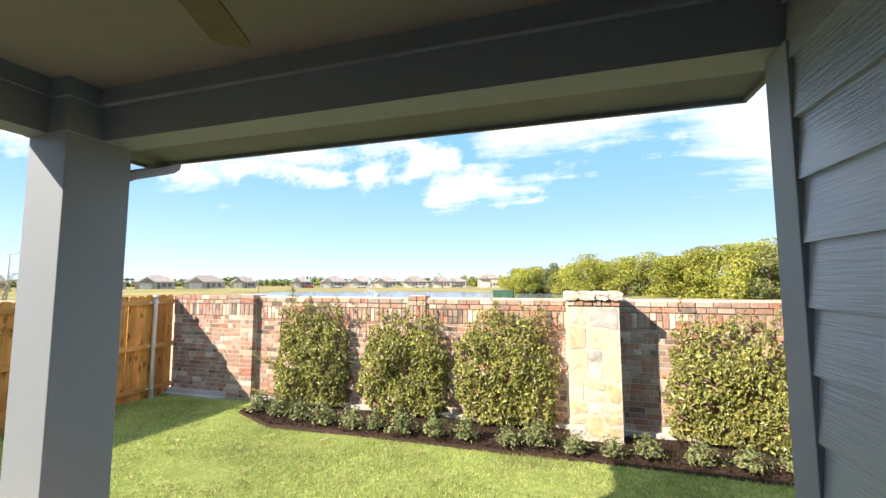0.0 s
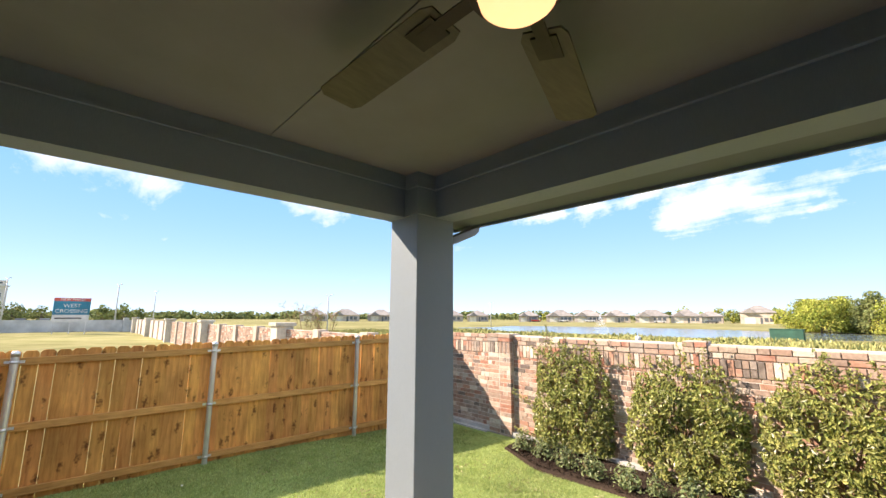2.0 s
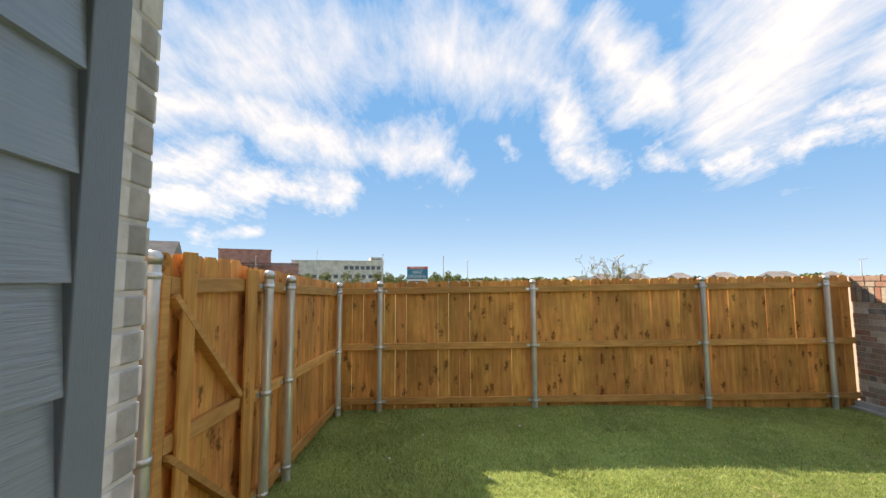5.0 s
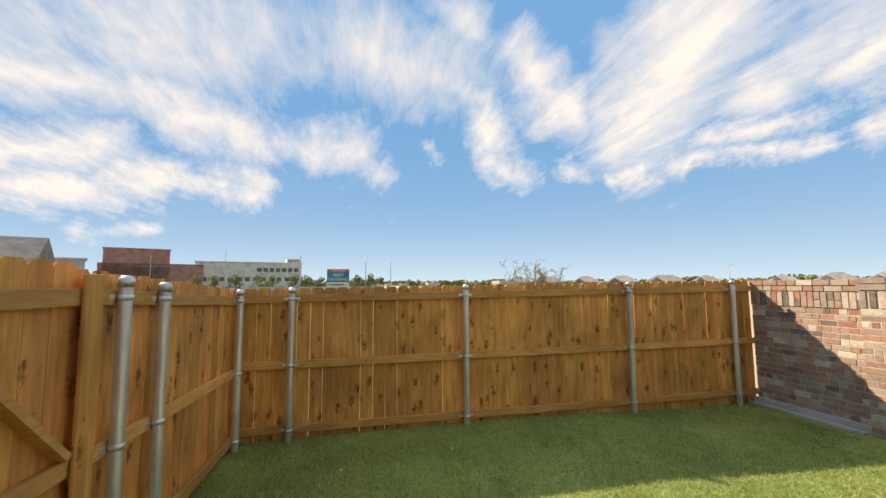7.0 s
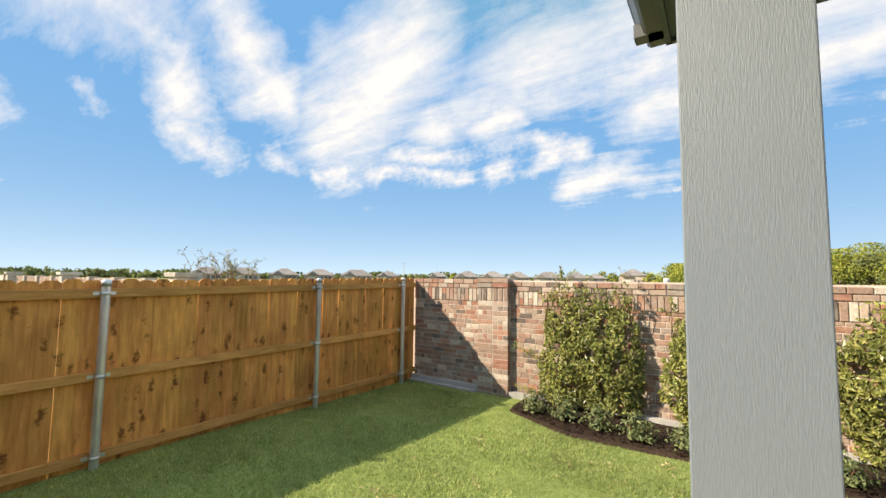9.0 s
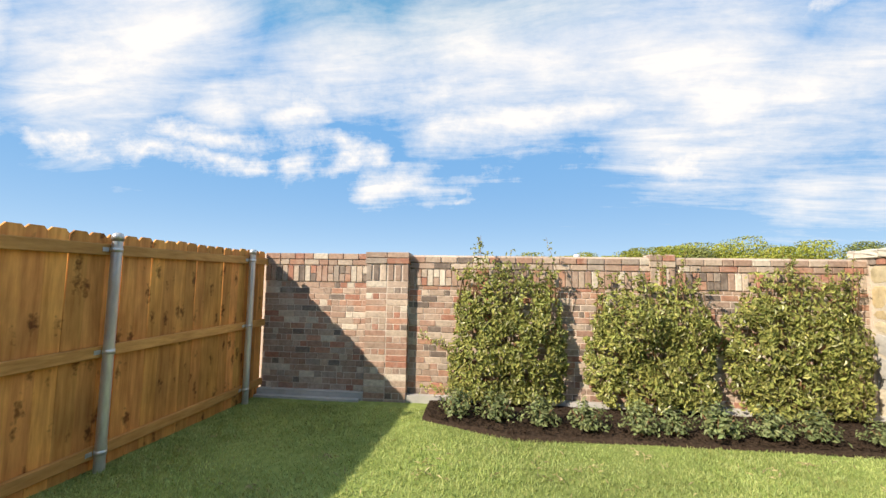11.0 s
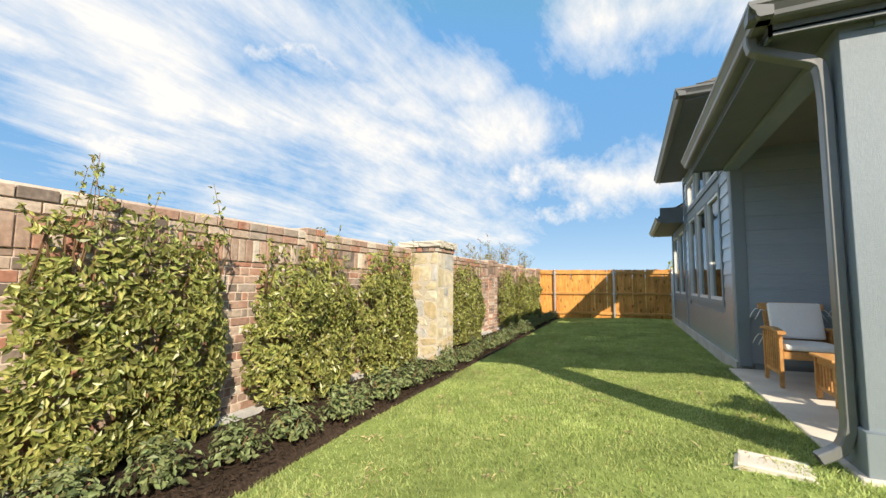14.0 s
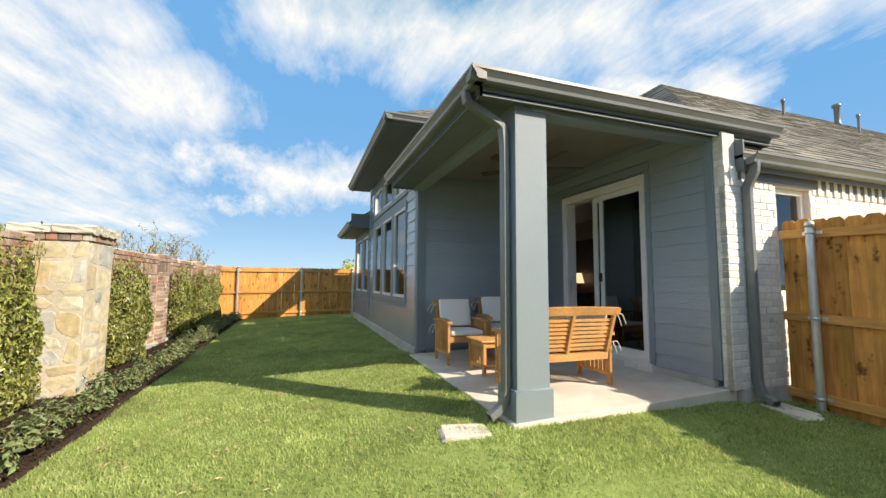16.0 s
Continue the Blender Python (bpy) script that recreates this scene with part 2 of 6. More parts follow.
def add_knots(m):
    """Dark knots and weather streaks in the boards."""
    n, l = m.node_tree.nodes, m.node_tree.links
    b = n["Principled BSDF"]
    src = b.inputs["Base Color"].links[0].from_socket
    geo, mp, vo, ramp, mix = (n.new("ShaderNode" + k) for k in ("NewGeometry", "Mapping", "TexVoronoi", "ValToRGB", "MixRGB"))
    mp.inputs["Scale"].default_value = (1.25, 1.25, 0.5)
    vo.inputs["Scale"].default_value = 6.8
    wob, add = n.new("ShaderNodeTexNoise"), n.new("ShaderNodeMixRGB")
    wob.inputs["Scale"].default_value, add.blend_type, add.inputs[0].default_value = 26.0, "LINEAR_LIGHT", 0.05
    l.new(geo.outputs["Position"], mp.inputs[0]), l.new(geo.outputs["Position"], wob.inputs["Vector"])
    l.new(mp.outputs[0], add.inputs[1]), l.new(wob.outputs["Color"], add.inputs[2])
    l.new(add.outputs[0], vo.inputs["Vector"]), l.new(vo.outputs["Distance"], ramp.inputs[0])
    e = ramp.color_ramp.elements
    e[0].position, e[1].position = 0.10, 0.30
    e[0].color, e[1].color = (0.24, 0.18, 0.14, 1), (1, 1, 1, 1)
    mix.blend_type, mix.inputs[0].default_value = "MULTIPLY", 0.9
    l.new(src, mix.inputs[1]), l.new(ramp.outputs[0], mix.inputs[2]), l.new(mix.outputs[0], b.inputs["Base Color"])


add_knots(M_CEDAR)
M_RAIL = surface("cedar_rail", (0.50, 0.235, 0.07), (0.72, 0.39, 0.13), 4.0, (1.2, 1.2, 9), 0.75, 0.3, spread=0.15, spec=0.25)
M_STEEL = surface("galvanised_steel", (0.60, 0.62, 0.63), (0.82, 0.84, 0.85), 22, (1, 1, 0.3), rough=0.33, bump=0.05, metal=0.65)
M_SIDING = surface("slate_blue_siding", (0.255, 0.32, 0.375), (0.30, 0.365, 0.42), 4.0, (1.2, 1.2, 26), 0.2, 0.4, blotch=0.06, spread=0.03, spec=1.0)
M_TRIM = surface("slate_blue_trim", (0.21, 0.26, 0.30), (0.24, 0.292, 0.334), 14.0, (30, 30, 2.4), 0.5, 0.3, blotch=0.05, spec=0.4)
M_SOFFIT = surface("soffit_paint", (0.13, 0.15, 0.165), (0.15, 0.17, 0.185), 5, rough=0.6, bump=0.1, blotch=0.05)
M_CEILING = surface("porch_ceiling_paint", (0.225, 0.205, 0.195), (0.25, 0.23, 0.22), 4, rough=0.7, bump=0.06, blotch=0.08)
M_GUTTER = surface("grey_gutter", (0.17, 0.18, 0.185), (0.20, 0.21, 0.215), 10, rough=0.35, bump=0.02, spec=0.5)
M_SHINGLE = surface("asphalt_shingle", (0.15, 0.143, 0.13), (0.28, 0.266, 0.24), 60, rough=0.95, bump=0.5, spread=0.3, island=True, spec=0.2)
M_CONCRETE = surface("patio_concrete", (0.60, 0.55, 0.48), (0.76, 0.71, 0.63), 2.5, rough=0.85, bump=0.1, blotch=0.15, blotch_scale=1.6, fine_scale=90)
M_FOOTING = surface("footing_concrete", (0.42, 0.42, 0.41), (0.58, 0.57, 0.55), 6, rough=0.9, bump=0.4)
M_LAWN = surface("lawn_soil", (0.17, 0.23, 0.065), (0.30, 0.37, 0.125), 14, rough=1.0, bump=0.6, blotch=0.3, blotch_scale=0.9, spec=0.0)
M_BLADES = surface("lawn_blades", (0.31, 0.41, 0.13), (0.54, 0.605, 0.26), 5, rough=0.65, bump=0, spread=0.28, island=True, blotch=0.28, blotch_scale=1.1, spec=0.2, hue=0.02)
M_MEADOW = surface("meadow", (0.21, 0.21, 0.09), (0.35, 0.32, 0.17), 0.35, rough=1.0, bump=0.5, blotch=0.35, blotch_scale=0.05, spec=0.0)
M_MULCH = surface("dark_mulch", (0.018, 0.013, 0.01), (0.075, 0.052, 0.038), 45, rough=0.95, bump=1.0, spec=0.1)
M_WHITE = surface("white_vinyl", (0.74, 0.75, 0.75), (0.82, 0.82, 0.81), 5, rough=0.4, bump=0.02, blotch=0.04)
M_SKY_BACKING = surface("pale_sky_backing", (0.66, 0.70, 0.68), (0.76, 0.79, 0.77), 6, (1, 1, 12), 0.8, 0.1)
M_INTERIOR = surface("beige_wall_paint", (0.58, 0.49, 0.38), (0.64, 0.55, 0.44), 3, rough=0.8, bump=0.05)
M_DARKWOOD = surface("dark_door_wood", (0.03, 0.022, 0.018), (0.06, 0.045, 0.035), 4, (8, 8, 1), 0.5, 0.1)


def glass_mat(name, tint, rough=0.0):
    m = bpy.data.materials.new(name)
    m.use_nodes = True
    n, l = m.node_tree.nodes, m.node_tree.links
    n.clear()
    g, tr, mix, fr, out = (n.new("ShaderNode" + k) for k in ("BsdfGlossy", "BsdfTransparent", "MixShader", "Fresnel", "OutputMaterial"))
    g.inputs["Roughness"].default_value = rough
    tr.inputs["Color"].default_value = (*tint, 1)
    fr.inputs["IOR"].default_value = 2.3
    l.new(fr.outputs[0], mix.inputs[0]), l.new(tr.outputs[0], mix.inputs[1]), l.new(g.outputs[0], mix.inputs[2]), l.new(mix.outputs[0], out.inputs[0])
    return m


def translucent(m, share):
    """Lets some of the light through thin leaves."""
    n, l = m.node_tree.nodes, m.node_tree.links
    b, out = n["Principled BSDF"], n["Material Output"]
    t, mix = n.new("ShaderNodeBsdfTranslucent"), n.new("ShaderNodeMixShader")
    l.new(b.inputs["Base Color"].links[0].from_socket, t.inputs["Color"])
    mix.inputs[0].default_value = share
    l.new(b.outputs[0], mix.inputs[1]), l.new(t.outputs[0], mix.inputs[2]), l.new(mix.outputs[0], out.inputs["Surface"])


translucent(M_BLADES, 0.4)
M_GLASS = glass_mat("window_glass", (0.55, 0.60, 0.60))
M_DOOR_GLASS = glass_mat("door_glass", (0.30, 0.36, 0.35))

# ---- mesh helpers ----


def add_box(bm, x0, x1, y0, y1, z0, z1, m=None):
    r = bmesh.ops.create_cube(bm, size=1.0, matrix=Matrix.Translation(((x0 + x1) / 2, (y0 + y1) / 2, (z0 + z1) / 2)) @ Matrix.Diagonal((abs(x1 - x0), abs(y1 - y0), abs(z1 - z0), 1)))
    if m is not None:
        bmesh.ops.transform(bm, matrix=m, verts=r["verts"])
    return r["verts"]


def box(x0, x1, y0, y1, z0, z1, bevel=0.0, m=None):
    bm = bmesh.new()
    add_box(bm, x0, x1, y0, y1, z0, z1, m)
    if bevel:
        bmesh.ops.bevel(bm, geom=bm.edges[:], offset=bevel, segments=2, affect="EDGES", profile=0.5)
    return bm


def beam_between(bm, a, b, w, h, upv=(0, 0, 1)):
    """A square bar from a to b."""
    a, b = Vector(a), Vector(b)
    z = (b - a).normalized()
    x = Vector(upv).cross(z)
    x = x.normalized() if x.length > 1e-4 else Vector((1, 0, 0))
    y = z.cross(x)
    m = Matrix((x, y, z)).transposed().to_4x4()
    m.translation = (a + b) / 2
    r = bmesh.ops.create_cube(bm, size=1.0, matrix=m @ Matrix.Diagonal((w, h, (b - a).length, 1)))
    return r["verts"]


def tube(bm, pts, radius, seg=10, cap=True, radii=None):
    """A round tube along points."""
    pts = [Vector(p) for p in pts]
    rings = []
    for i, p in enumerate(pts):
        d = (pts[min(i + 1, len(pts) - 1)] - pts[max(i - 1, 0)]).normalized()
        x = d.orthogonal().normalized() if not rings else (rings[-1][1] - d * rings[-1][1].dot(d)).normalized()
        y = d.cross(x)
        r = radii[i] if radii else radius
        rings.append(([bm.verts.new(p + x * r * math.cos(2 * math.pi * k / seg) + y * r * math.sin(2 * math.pi * k / seg)) for k in range(seg)], x))
    for (r0, _), (r1, _) in zip(rings, rings[1:]):
        for k in range(seg):
            f = bm.faces.new((r0[k], r0[(k + 1) % seg], r1[(k + 1) % seg], r1[k]))
            f.smooth = True
    if cap:
        bm.faces.new(rings[0][0][::-1]), bm.faces.new(rings[-1][0])


def spin(bm, profile, seg=24, m=None):
    """A turned solid: profile of (radius, z) from top to bottom or back."""
    rows = []
    for r, z in profile:
        if r < 1e-5:
            rows.append([bm.verts.new((0, 0, z))])
        else:
            rows.append([bm.verts.new((r * math.cos(2 * math.pi * k / seg), r * math.sin(2 * math.pi * k / seg), z)) for k in range(seg)])
    for a, b in zip(rows, rows[1:]):
        for k in range(seg):
            va = (a[0],) if len(a) == 1 else (a[k], a[(k + 1) % seg])
            vb = (b[0],) if len(b) == 1 else (b[(k + 1) % seg], b[k])
            if len(va) + len(vb) > 2:
                bm.faces.new((*va, *vb)).smooth = True
    if m is not None:
        bmesh.ops.transform(bm, matrix=m, verts=[v for row in rows for v in row])
    return [v for row in rows for v in row]


def prism(bm, outline, y0, y1, m=None):
    """An outline in x and z, drawn out along y."""
    a = [bm.verts.new((x, y0, z)) for x, z in outline]
    b = [bm.verts.new((x, y1, z)) for x, z in outline]
    bm.faces.new(a), bm.faces.new(b[::-1])
    for i in range(len(a)):
        j = (i + 1) % len(a)
        bm.faces.new((a[j], a[i], b[i], b[j]))
    if m is not None:
        bmesh.ops.transform(bm, matrix=m, verts=a + b)
    return a + b


def part(name, bm, material, parent=None, label=""):
    """Links a bmesh as one mesh object, under a thing or a part where one is given."""
    bmesh.ops.recalc_face_normals(bm, faces=bm.faces[:])
    me = bpy.data.meshes.new(name)
    bm.to_mesh(me), bm.free()
    me.materials.append(material)
    ob = new(name, me)
    if parent is not None:
        ob.parent = parent
    if label:
        ob["label"] = label
    return ob


def thing(name, label, category, at=(0, 0, 0), turn=0.0, group="", kind=""):
    ob = new(name)
    ob.empty_display_size = 0.1
    ob.location, ob.rotation_euler = at, (0, 0, radians(turn))
    return tagged(ob, label, category, group, kind)


def piece(name, mesh, parent, m):
    """One more object on a shared mesh."""
    ob = new(name, mesh)
    ob.parent = parent
    ob.matrix_basis = m
    return ob


def shared(name, bm, material):
    bmesh.ops.recalc_face_normals(bm, faces=bm.faces[:])
    me = bpy.data.meshes.new(name)
    bm.to_mesh(me), bm.free()
    me.materials.append(material)
    return me


def raw(name, verts, faces, material, parent=None, label=""):
    me = bpy.data.meshes.new(name)
    me.from_pydata(verts, [], faces)
    me.materials.append(material)
    ob = new(name, me)
    if parent is not None:
        ob.parent = parent
    if label:
        ob["label"] = label
    return ob

# ---- the ground: one sheet to the horizon ----
FLOOR_Z = -0.06
WALL_Y, FENCE_X, EAST_X = 5.95, -6.86, 10.6


def ground_z(x, y):
    s = min(max((y - 1.6) / 4.0, 0.0), 1.0)
    z = -0.15 - 0.11 * s * s * (3 - 2 * s)
    d = math.hypot(max(-2.27 - x, 0, x - 1.08), max(-1.0 - y, 0, y - 1.56))
    z += 0.075 * max(0.0, 1 - d / 0.9)              # turf rises to the slab
    if y > 6.3:
        z -= 0.02 * min(y - 6.3, 10)
    return z


def floor_z(y):
    return FLOOR_Z + 0.085 * (1.56 - y) / 2.4


def build_ground():
    near = [(-8 + 0.5 * i) for i in range(42)]
    xs = [-3000, -1200, -500, -220, -110, -60, -35, -20, -13, -10] + near + [14, 17, 22, 35, 60, 110, 220, 500, 1200, 3000]
    ys = [-3000, -1200, -500, -220, -110, -60, -35, -20, -13, -10] + [(-8 + 0.5 * i) for i in range(30)] + [8, 10, 13, 17, 22, 30, 45, 60, 90, 130, 200, 500, 1200, 3000]
    verts, faces, lawn = [], [], []
    for y in ys:
        for x in xs:
            inside = -8 < x < 12 and -8 < y < 6.4
            bump = 0.012 * noise.noise((x * 1.3, y * 1.3, 0)) if inside else 0.0
            verts.append((x, y, ground_z(x, y) + bump))
    w = len(xs)
    for j in range(len(ys) - 1):
        for i in range(w - 1):
            faces.append((j * w + i, j * w + i + 1, (j + 1) * w + i + 1, (j + 1) * w + i))
            cx, cy = (xs[i] + xs[i + 1]) / 2, (ys[j] + ys[j + 1]) / 2
            lawn.append(FENCE_X - 0.2 < cx < EAST_X + 0.2 and -2.2 < cy < 6.3)
    g = raw("ground", verts, faces, M_LAWN)
    g.data.materials.append(M_MEADOW)
    for f, flag in zip(g.data.polygons, lawn):
        f.material_index, f.use_smooth = (0 if flag else 1), True
    return tagged(g, "mown green lawn running out into dry meadow grass", "ground", kind="structure")


build_ground()

# ---- patio slab and house walls ----
slab_bm = box(-2.27, 1.05, -0.95, 1.56, -0.45, FLOOR_Z, 0.012)
for v in slab_bm.verts:                 # the slab falls away from the house
    if v.co.z > -0.2:
        v.co.z += 0.085 * (1.56 - v.co.y) / 2.4
slab = tagged(part("patio", slab_bm, M_CONCRETE), "pale broom-finished concrete patio slab beside the lawn", "patio", kind="structure")
foundation = bmesh.new()
add_box(foundation, 1.11, 9.25, 1.0, 1.46, -0.5, 0.02)
add_box(foundation, -2.345, -2.1, -15.8, -0.96, -0.5, 0.03)
add_box(foundation, -2.16, 1.1, -1.0, -0.79, 0.0, 0.09)
tagged(part("foundation", foundation, M_FOOTING), "grey concrete foundation edge under the house walls", "foundation", kind="structure")

def wall_with_holes(name, x0, x1, y0, y1, z0, z1, holes, along, material, label):
    """A wall of boxes round its openings; holes: (from, to, bottom, top) along x or y."""
    bm = bmesh.new()
    a0, a1 = (x0, x1) if along == "x" else (y0, y1)
    cuts = sorted({a0, a1, *[h[0] for h in holes], *[h[1] for h in holes]})
    for c0, c1 in zip(cuts, cuts[1:]):
        gaps = sorted((h[2], h[3]) for h in holes if h[0] <= c0 + 1e-6 and h[1] >= c1 - 1e-6)
        z = z0
        for g0, g1 in gaps + [(z1, z1)]:
            if g0 - z > 1e-4:
                if along == "x":
                    add_box(bm, c0, c1, y0, y1, z, g0)
                else:
                    add_box(bm, x0, x1, c0, c1, z, g0)
            z = g1
    return tagged(part(name, bm, material), label, "wall", kind="structure")


def planks(parent, a0, a1, z0, z1, face, holes=(), corner0=0.0, corner1=0.0, SID=0.19):
    """Lap siding: face(a, depth, z) gives the place of a point; each plank is a wedge, thicker at its lower edge."""
    z, k = z0, 0
    while z < z1 - 0.03:
        top = min(z + SID, z1)
        cuts = sorted({a0 + corner0, a1 - corner1, *[min(max(v, a0 + corner0), a1 - corner1) for h in holes if h[2] < top - 0.02 and h[3] > z + 0.02 for v in h[:2]]})
        for c0, c1 in zip(cuts, cuts[1:]):
            mid = (c0 + c1) / 2
            if c1 - c0 < 0.01 or any(h[0] < mid < h[1] and h[2] < top - 0.02 and h[3] > z + 0.02 for h in holes):
                continue
            bm = bmesh.new()
            sec = ((0.0, z), (0.021, z), (0.021, z + 0.005), (0.006, top), (0.0, top))
            ends = [[bm.verts.new(face(c, d, zz)) for d, zz in sec] for c in (c0, c1)]
            bm.faces.new(ends[0]), bm.faces.new(ends[1][::-1])
            for i in range(5):
                j = (i + 1) % 5
                bm.faces.new((ends[0][j], ends[0][i], ends[1][i], ends[1][j]))
            part("plank", bm, M_SIDING, parent)
        z, k = z + SID, k + 1


SLIDER = (-1.33, 0.25, 0.11, 2.37)
SY = -0.82                      # face of the wall with the sliding door
WIN = [(1.93, 2.93), (3.12, 4.12), (4.31, 5.31)]
WIN2 = [(6.35, 7.45), (7.65, 8.85)]
south_wall = wall_with_holes("wall_patio_south", -2.16, 1.25, SY - 0.17, SY - 0.02, FLOOR_Z - 0.1, 2.84, [SLIDER], "x", M_TRIM, "slate blue lap siding wall with a sliding door")
planks(south_wall, -2.22, 1.085, 0.066, 2.80, lambda a, d, z: (a, SY - 0.019 + d, z), [(-1.412, 0.39, -0.2, 2.47)], 0.085, 0.0, 0.18)
east_wall = wall_with_holes("wall_patio_east", 1.08, 1.26, SY - 0.02, 1.27, FLOOR_Z - 0.1, 2.84, [], "y", M_TRIM, "slate blue lap siding wall closing the patio")
planks(east_wall, SY, 1.42, 0.02, 2.80, lambda a, d, z: (1.079 - d, a, z), (), 0.0, 0.10, 0.19)
holes_n = [(a, b, 0.78, 2.46) for a, b in WIN] + [(a, b, 2.76, 3.36) for a, b in WIN]
north_wall = wall_with_holes("wall_great_room", 1.11, 6.0, 1.27, 1.41, -0.1, 3.60, holes_n, "x", M_TRIM, "slate blue lap siding wall with tall windows and transoms")
planks(north_wall, 1.11, 6.0, 0.02, 3.58, lambda a, d, z: (a, 1.411 + d, z), [(1.80, 5.44, 0.62, 3.52)], 0.10, 0.08)
north_wall_2 = wall_with_holes("wall_bedroom", 6.0, 9.2, 1.27, 1.40, -0.1, 2.62, [(a, b, 0.78, 2.40) for a, b in WIN2], "x", M_TRIM, "slate blue lap siding wall with two windows")
planks(north_wall_2, 6.0, 9.2, 0.02, 2.60, lambda a, d, z: (a, 1.401 + d, z), [(6.25, 8.95, 0.66, 2.52)], 0.0, 0.10)


def corner_board(x0, x1, y0, y1, z0, z1, name="corner_board", label="slate blue corner board"):
    return tagged(part(name, box(x0, x1, y0, y1, z0, z1, 0.003), M_TRIM), label, "trim", kind="structure")


corner_board(1.052, 1.082, 1.30, 1.436, FLOOR_Z + 0.04, 2.55)
corner_board(1.084, 1.21, 1.409, 1.438, 0.02, 3.58)
corner_board(-2.22, -2.13, SY - 0.018, SY + 0.006, 0.10, 2.80)
corner_board(-1.417, -1.346, SY - 0.018, SY + 0.008, 0.10, 2.47)
corner_board(0.312, 0.395, SY - 0.018, SY + 0.008, 0.10, 2.47)
corner_board(-1.417, 0.395, SY - 0.018, SY + 0.008, 2.472, 2.56)
corner_board(5.92, 6.03, 1.409, 1.438, 0.02, 3.58)
corner_board(9.1, 9.22, 1.40, 1.43, 0.02, 2.6)
corner_board(1.114, 6.02, 1.415, 1.437, 3.44, 3.60, "frieze_board", "slate blue frieze board under the eave")
# the walls that close the house on the sides that are not seen
wall_with_holes("wall_tower_west", 1.27, 1.40, -3.0, 1.265, 2.86, 3.6, [], "y", M_SIDING, "slate blue wall above the porch roof")
wall_with_holes("wall_tower_east", 5.87, 5.998, -3.0, 1.265, -0.1, 3.6, [], "y", M_INTERIOR, "side wall of the tall room")
wall_with_holes("wall_house_east", 9.05, 9.198, -15.9, 1.265, -0.1, 2.6, [], "y", M_SIDING, "far side wall of the house")
wall_with_holes("wall_house_back", -2.0, 9.05, -16.1, -15.9, -0.1, 2.6, [], "x", M_SIDING, "rear wall of the house")
tagged(part("floor_inside", box(-2.1, 9.04, -15.88, SY - 0.18, -0.3, 0.10), M_DARKWOOD), "dark wood floor inside the house", "floor", kind="structure")
tagged(part("ceiling_inside", box(-1.95, 9.04, -15.88, SY - 0.18, 2.60, 2.68), M_WHITE), "white ceiling inside the house", "ceiling", kind="structure")
tagged(part("wall_inside", box(-1.9, 9.04, -3.55, -3.4, 0.1, 2.595), M_INTERIOR), "beige painted room wall", "wall", kind="structure")
tagged(part("floor_tower", box(1.27, 9.04, SY - 0.17, 1.26, -0.3, 0.10), M_DARKWOOD), "dark wood floor of the tall room", "floor", kind="structure")

# ---- porch: post, beams, ceiling, soffit ----
porch_post = thing("porch_post", "slate blue painted square porch post with boxed base", "post", (-2.08, 1.345, FLOOR_Z - 0.02))
part("shaft", box(-0.14, 0.14, -0.155, 0.155, 0.27, 2.64, 0.004), M_TRIM, porch_post)
part("base", box(-0.163, 0.163, -0.178, 0.178, 0, 0.27, 0.006), M_TRIM, porch_post)
cap_bm = bmesh.new()
spin(cap_bm, [(0.25, 0.285), (0.247, 0.29), (0.2, 0.296)], 4, Matrix.Rotation(radians(45), 4, "Z") )
bmesh.ops.transform(cap_bm, matrix=Matrix.Diagonal((0.93, 1.0, 1, 1)) @ Matrix.Translation((0, 0, -0.02)), verts=cap_bm.verts[:])
part("base_cap", cap_bm, M_TRIM, porch_post)

beam = bmesh.new()
BEAM_Z, CEIL_Z = 2.55, 2.82
add_box(beam, -2.22, 1.10, 1.34, 1.50, BEAM_Z, CEIL_Z + 0.05)
add_box(beam, -2.22, -2.06, SY, 1.34, BEAM_Z, CEIL_Z + 0.05)
tagged(part("porch_beam", beam, M_TRIM), "boxed slate blue porch beam round the ceiling", "beam", kind="structure")
trimb = bmesh.new()
add_box(trimb, -1.92, 1.08, 1.312, 1.339, 2.735, CEIL_Z)
add_box(trimb, -2.059, -2.032, SY + 0.03, 1.17, 2.735, CEIL_Z)
add_box(trimb, -2.032, 1.08, SY, SY + 0.03, 2.735, CEIL_Z)
add_box(trimb, 1.055, 1.091, SY + 0.03, 1.312, 2.735, CEIL_Z)
add_box(trimb, -1.90, 1.06, 1.298, 1.311, 2.725, 2.74)
add_box(trimb, -2.031, -2.018, SY + 0.03, 1.15, 2.725, 2.74)
add_box(trimb, -2.032, -1.91, 1.162, 1.339, 2.725, CEIL_Z - 0.002)
add_box(trimb, -2.24, -1.925, 1.178, 1.34, 2.552, 2.724)
tagged(part("ceiling_trim", trimb, M_TRIM), "slate blue trim board round the porch ceiling", "trim", kind="structure")
SEAM = 0.30                     # joint between two ceiling sheets
ceil_bm = bmesh.new()
add_box(ceil_bm, -2.2, 1.09, SY - 0.1, SEAM - 0.0025, CEIL_Z, CEIL_Z + 0.02)
add_box(ceil_bm, -2.2, 1.09, SEAM + 0.0025, 1.48, CEIL_Z, CEIL_Z + 0.02)
add_box(ceil_bm, -2.2, 1.09, SEAM - 0.03, SEAM + 0.03, CEIL_Z + 0.007, CEIL_Z + 0.018)
tagged(part("ceiling", ceil_bm, M_CEILING), "grey painted panel porch ceiling with a seam", "ceiling", kind="structure")
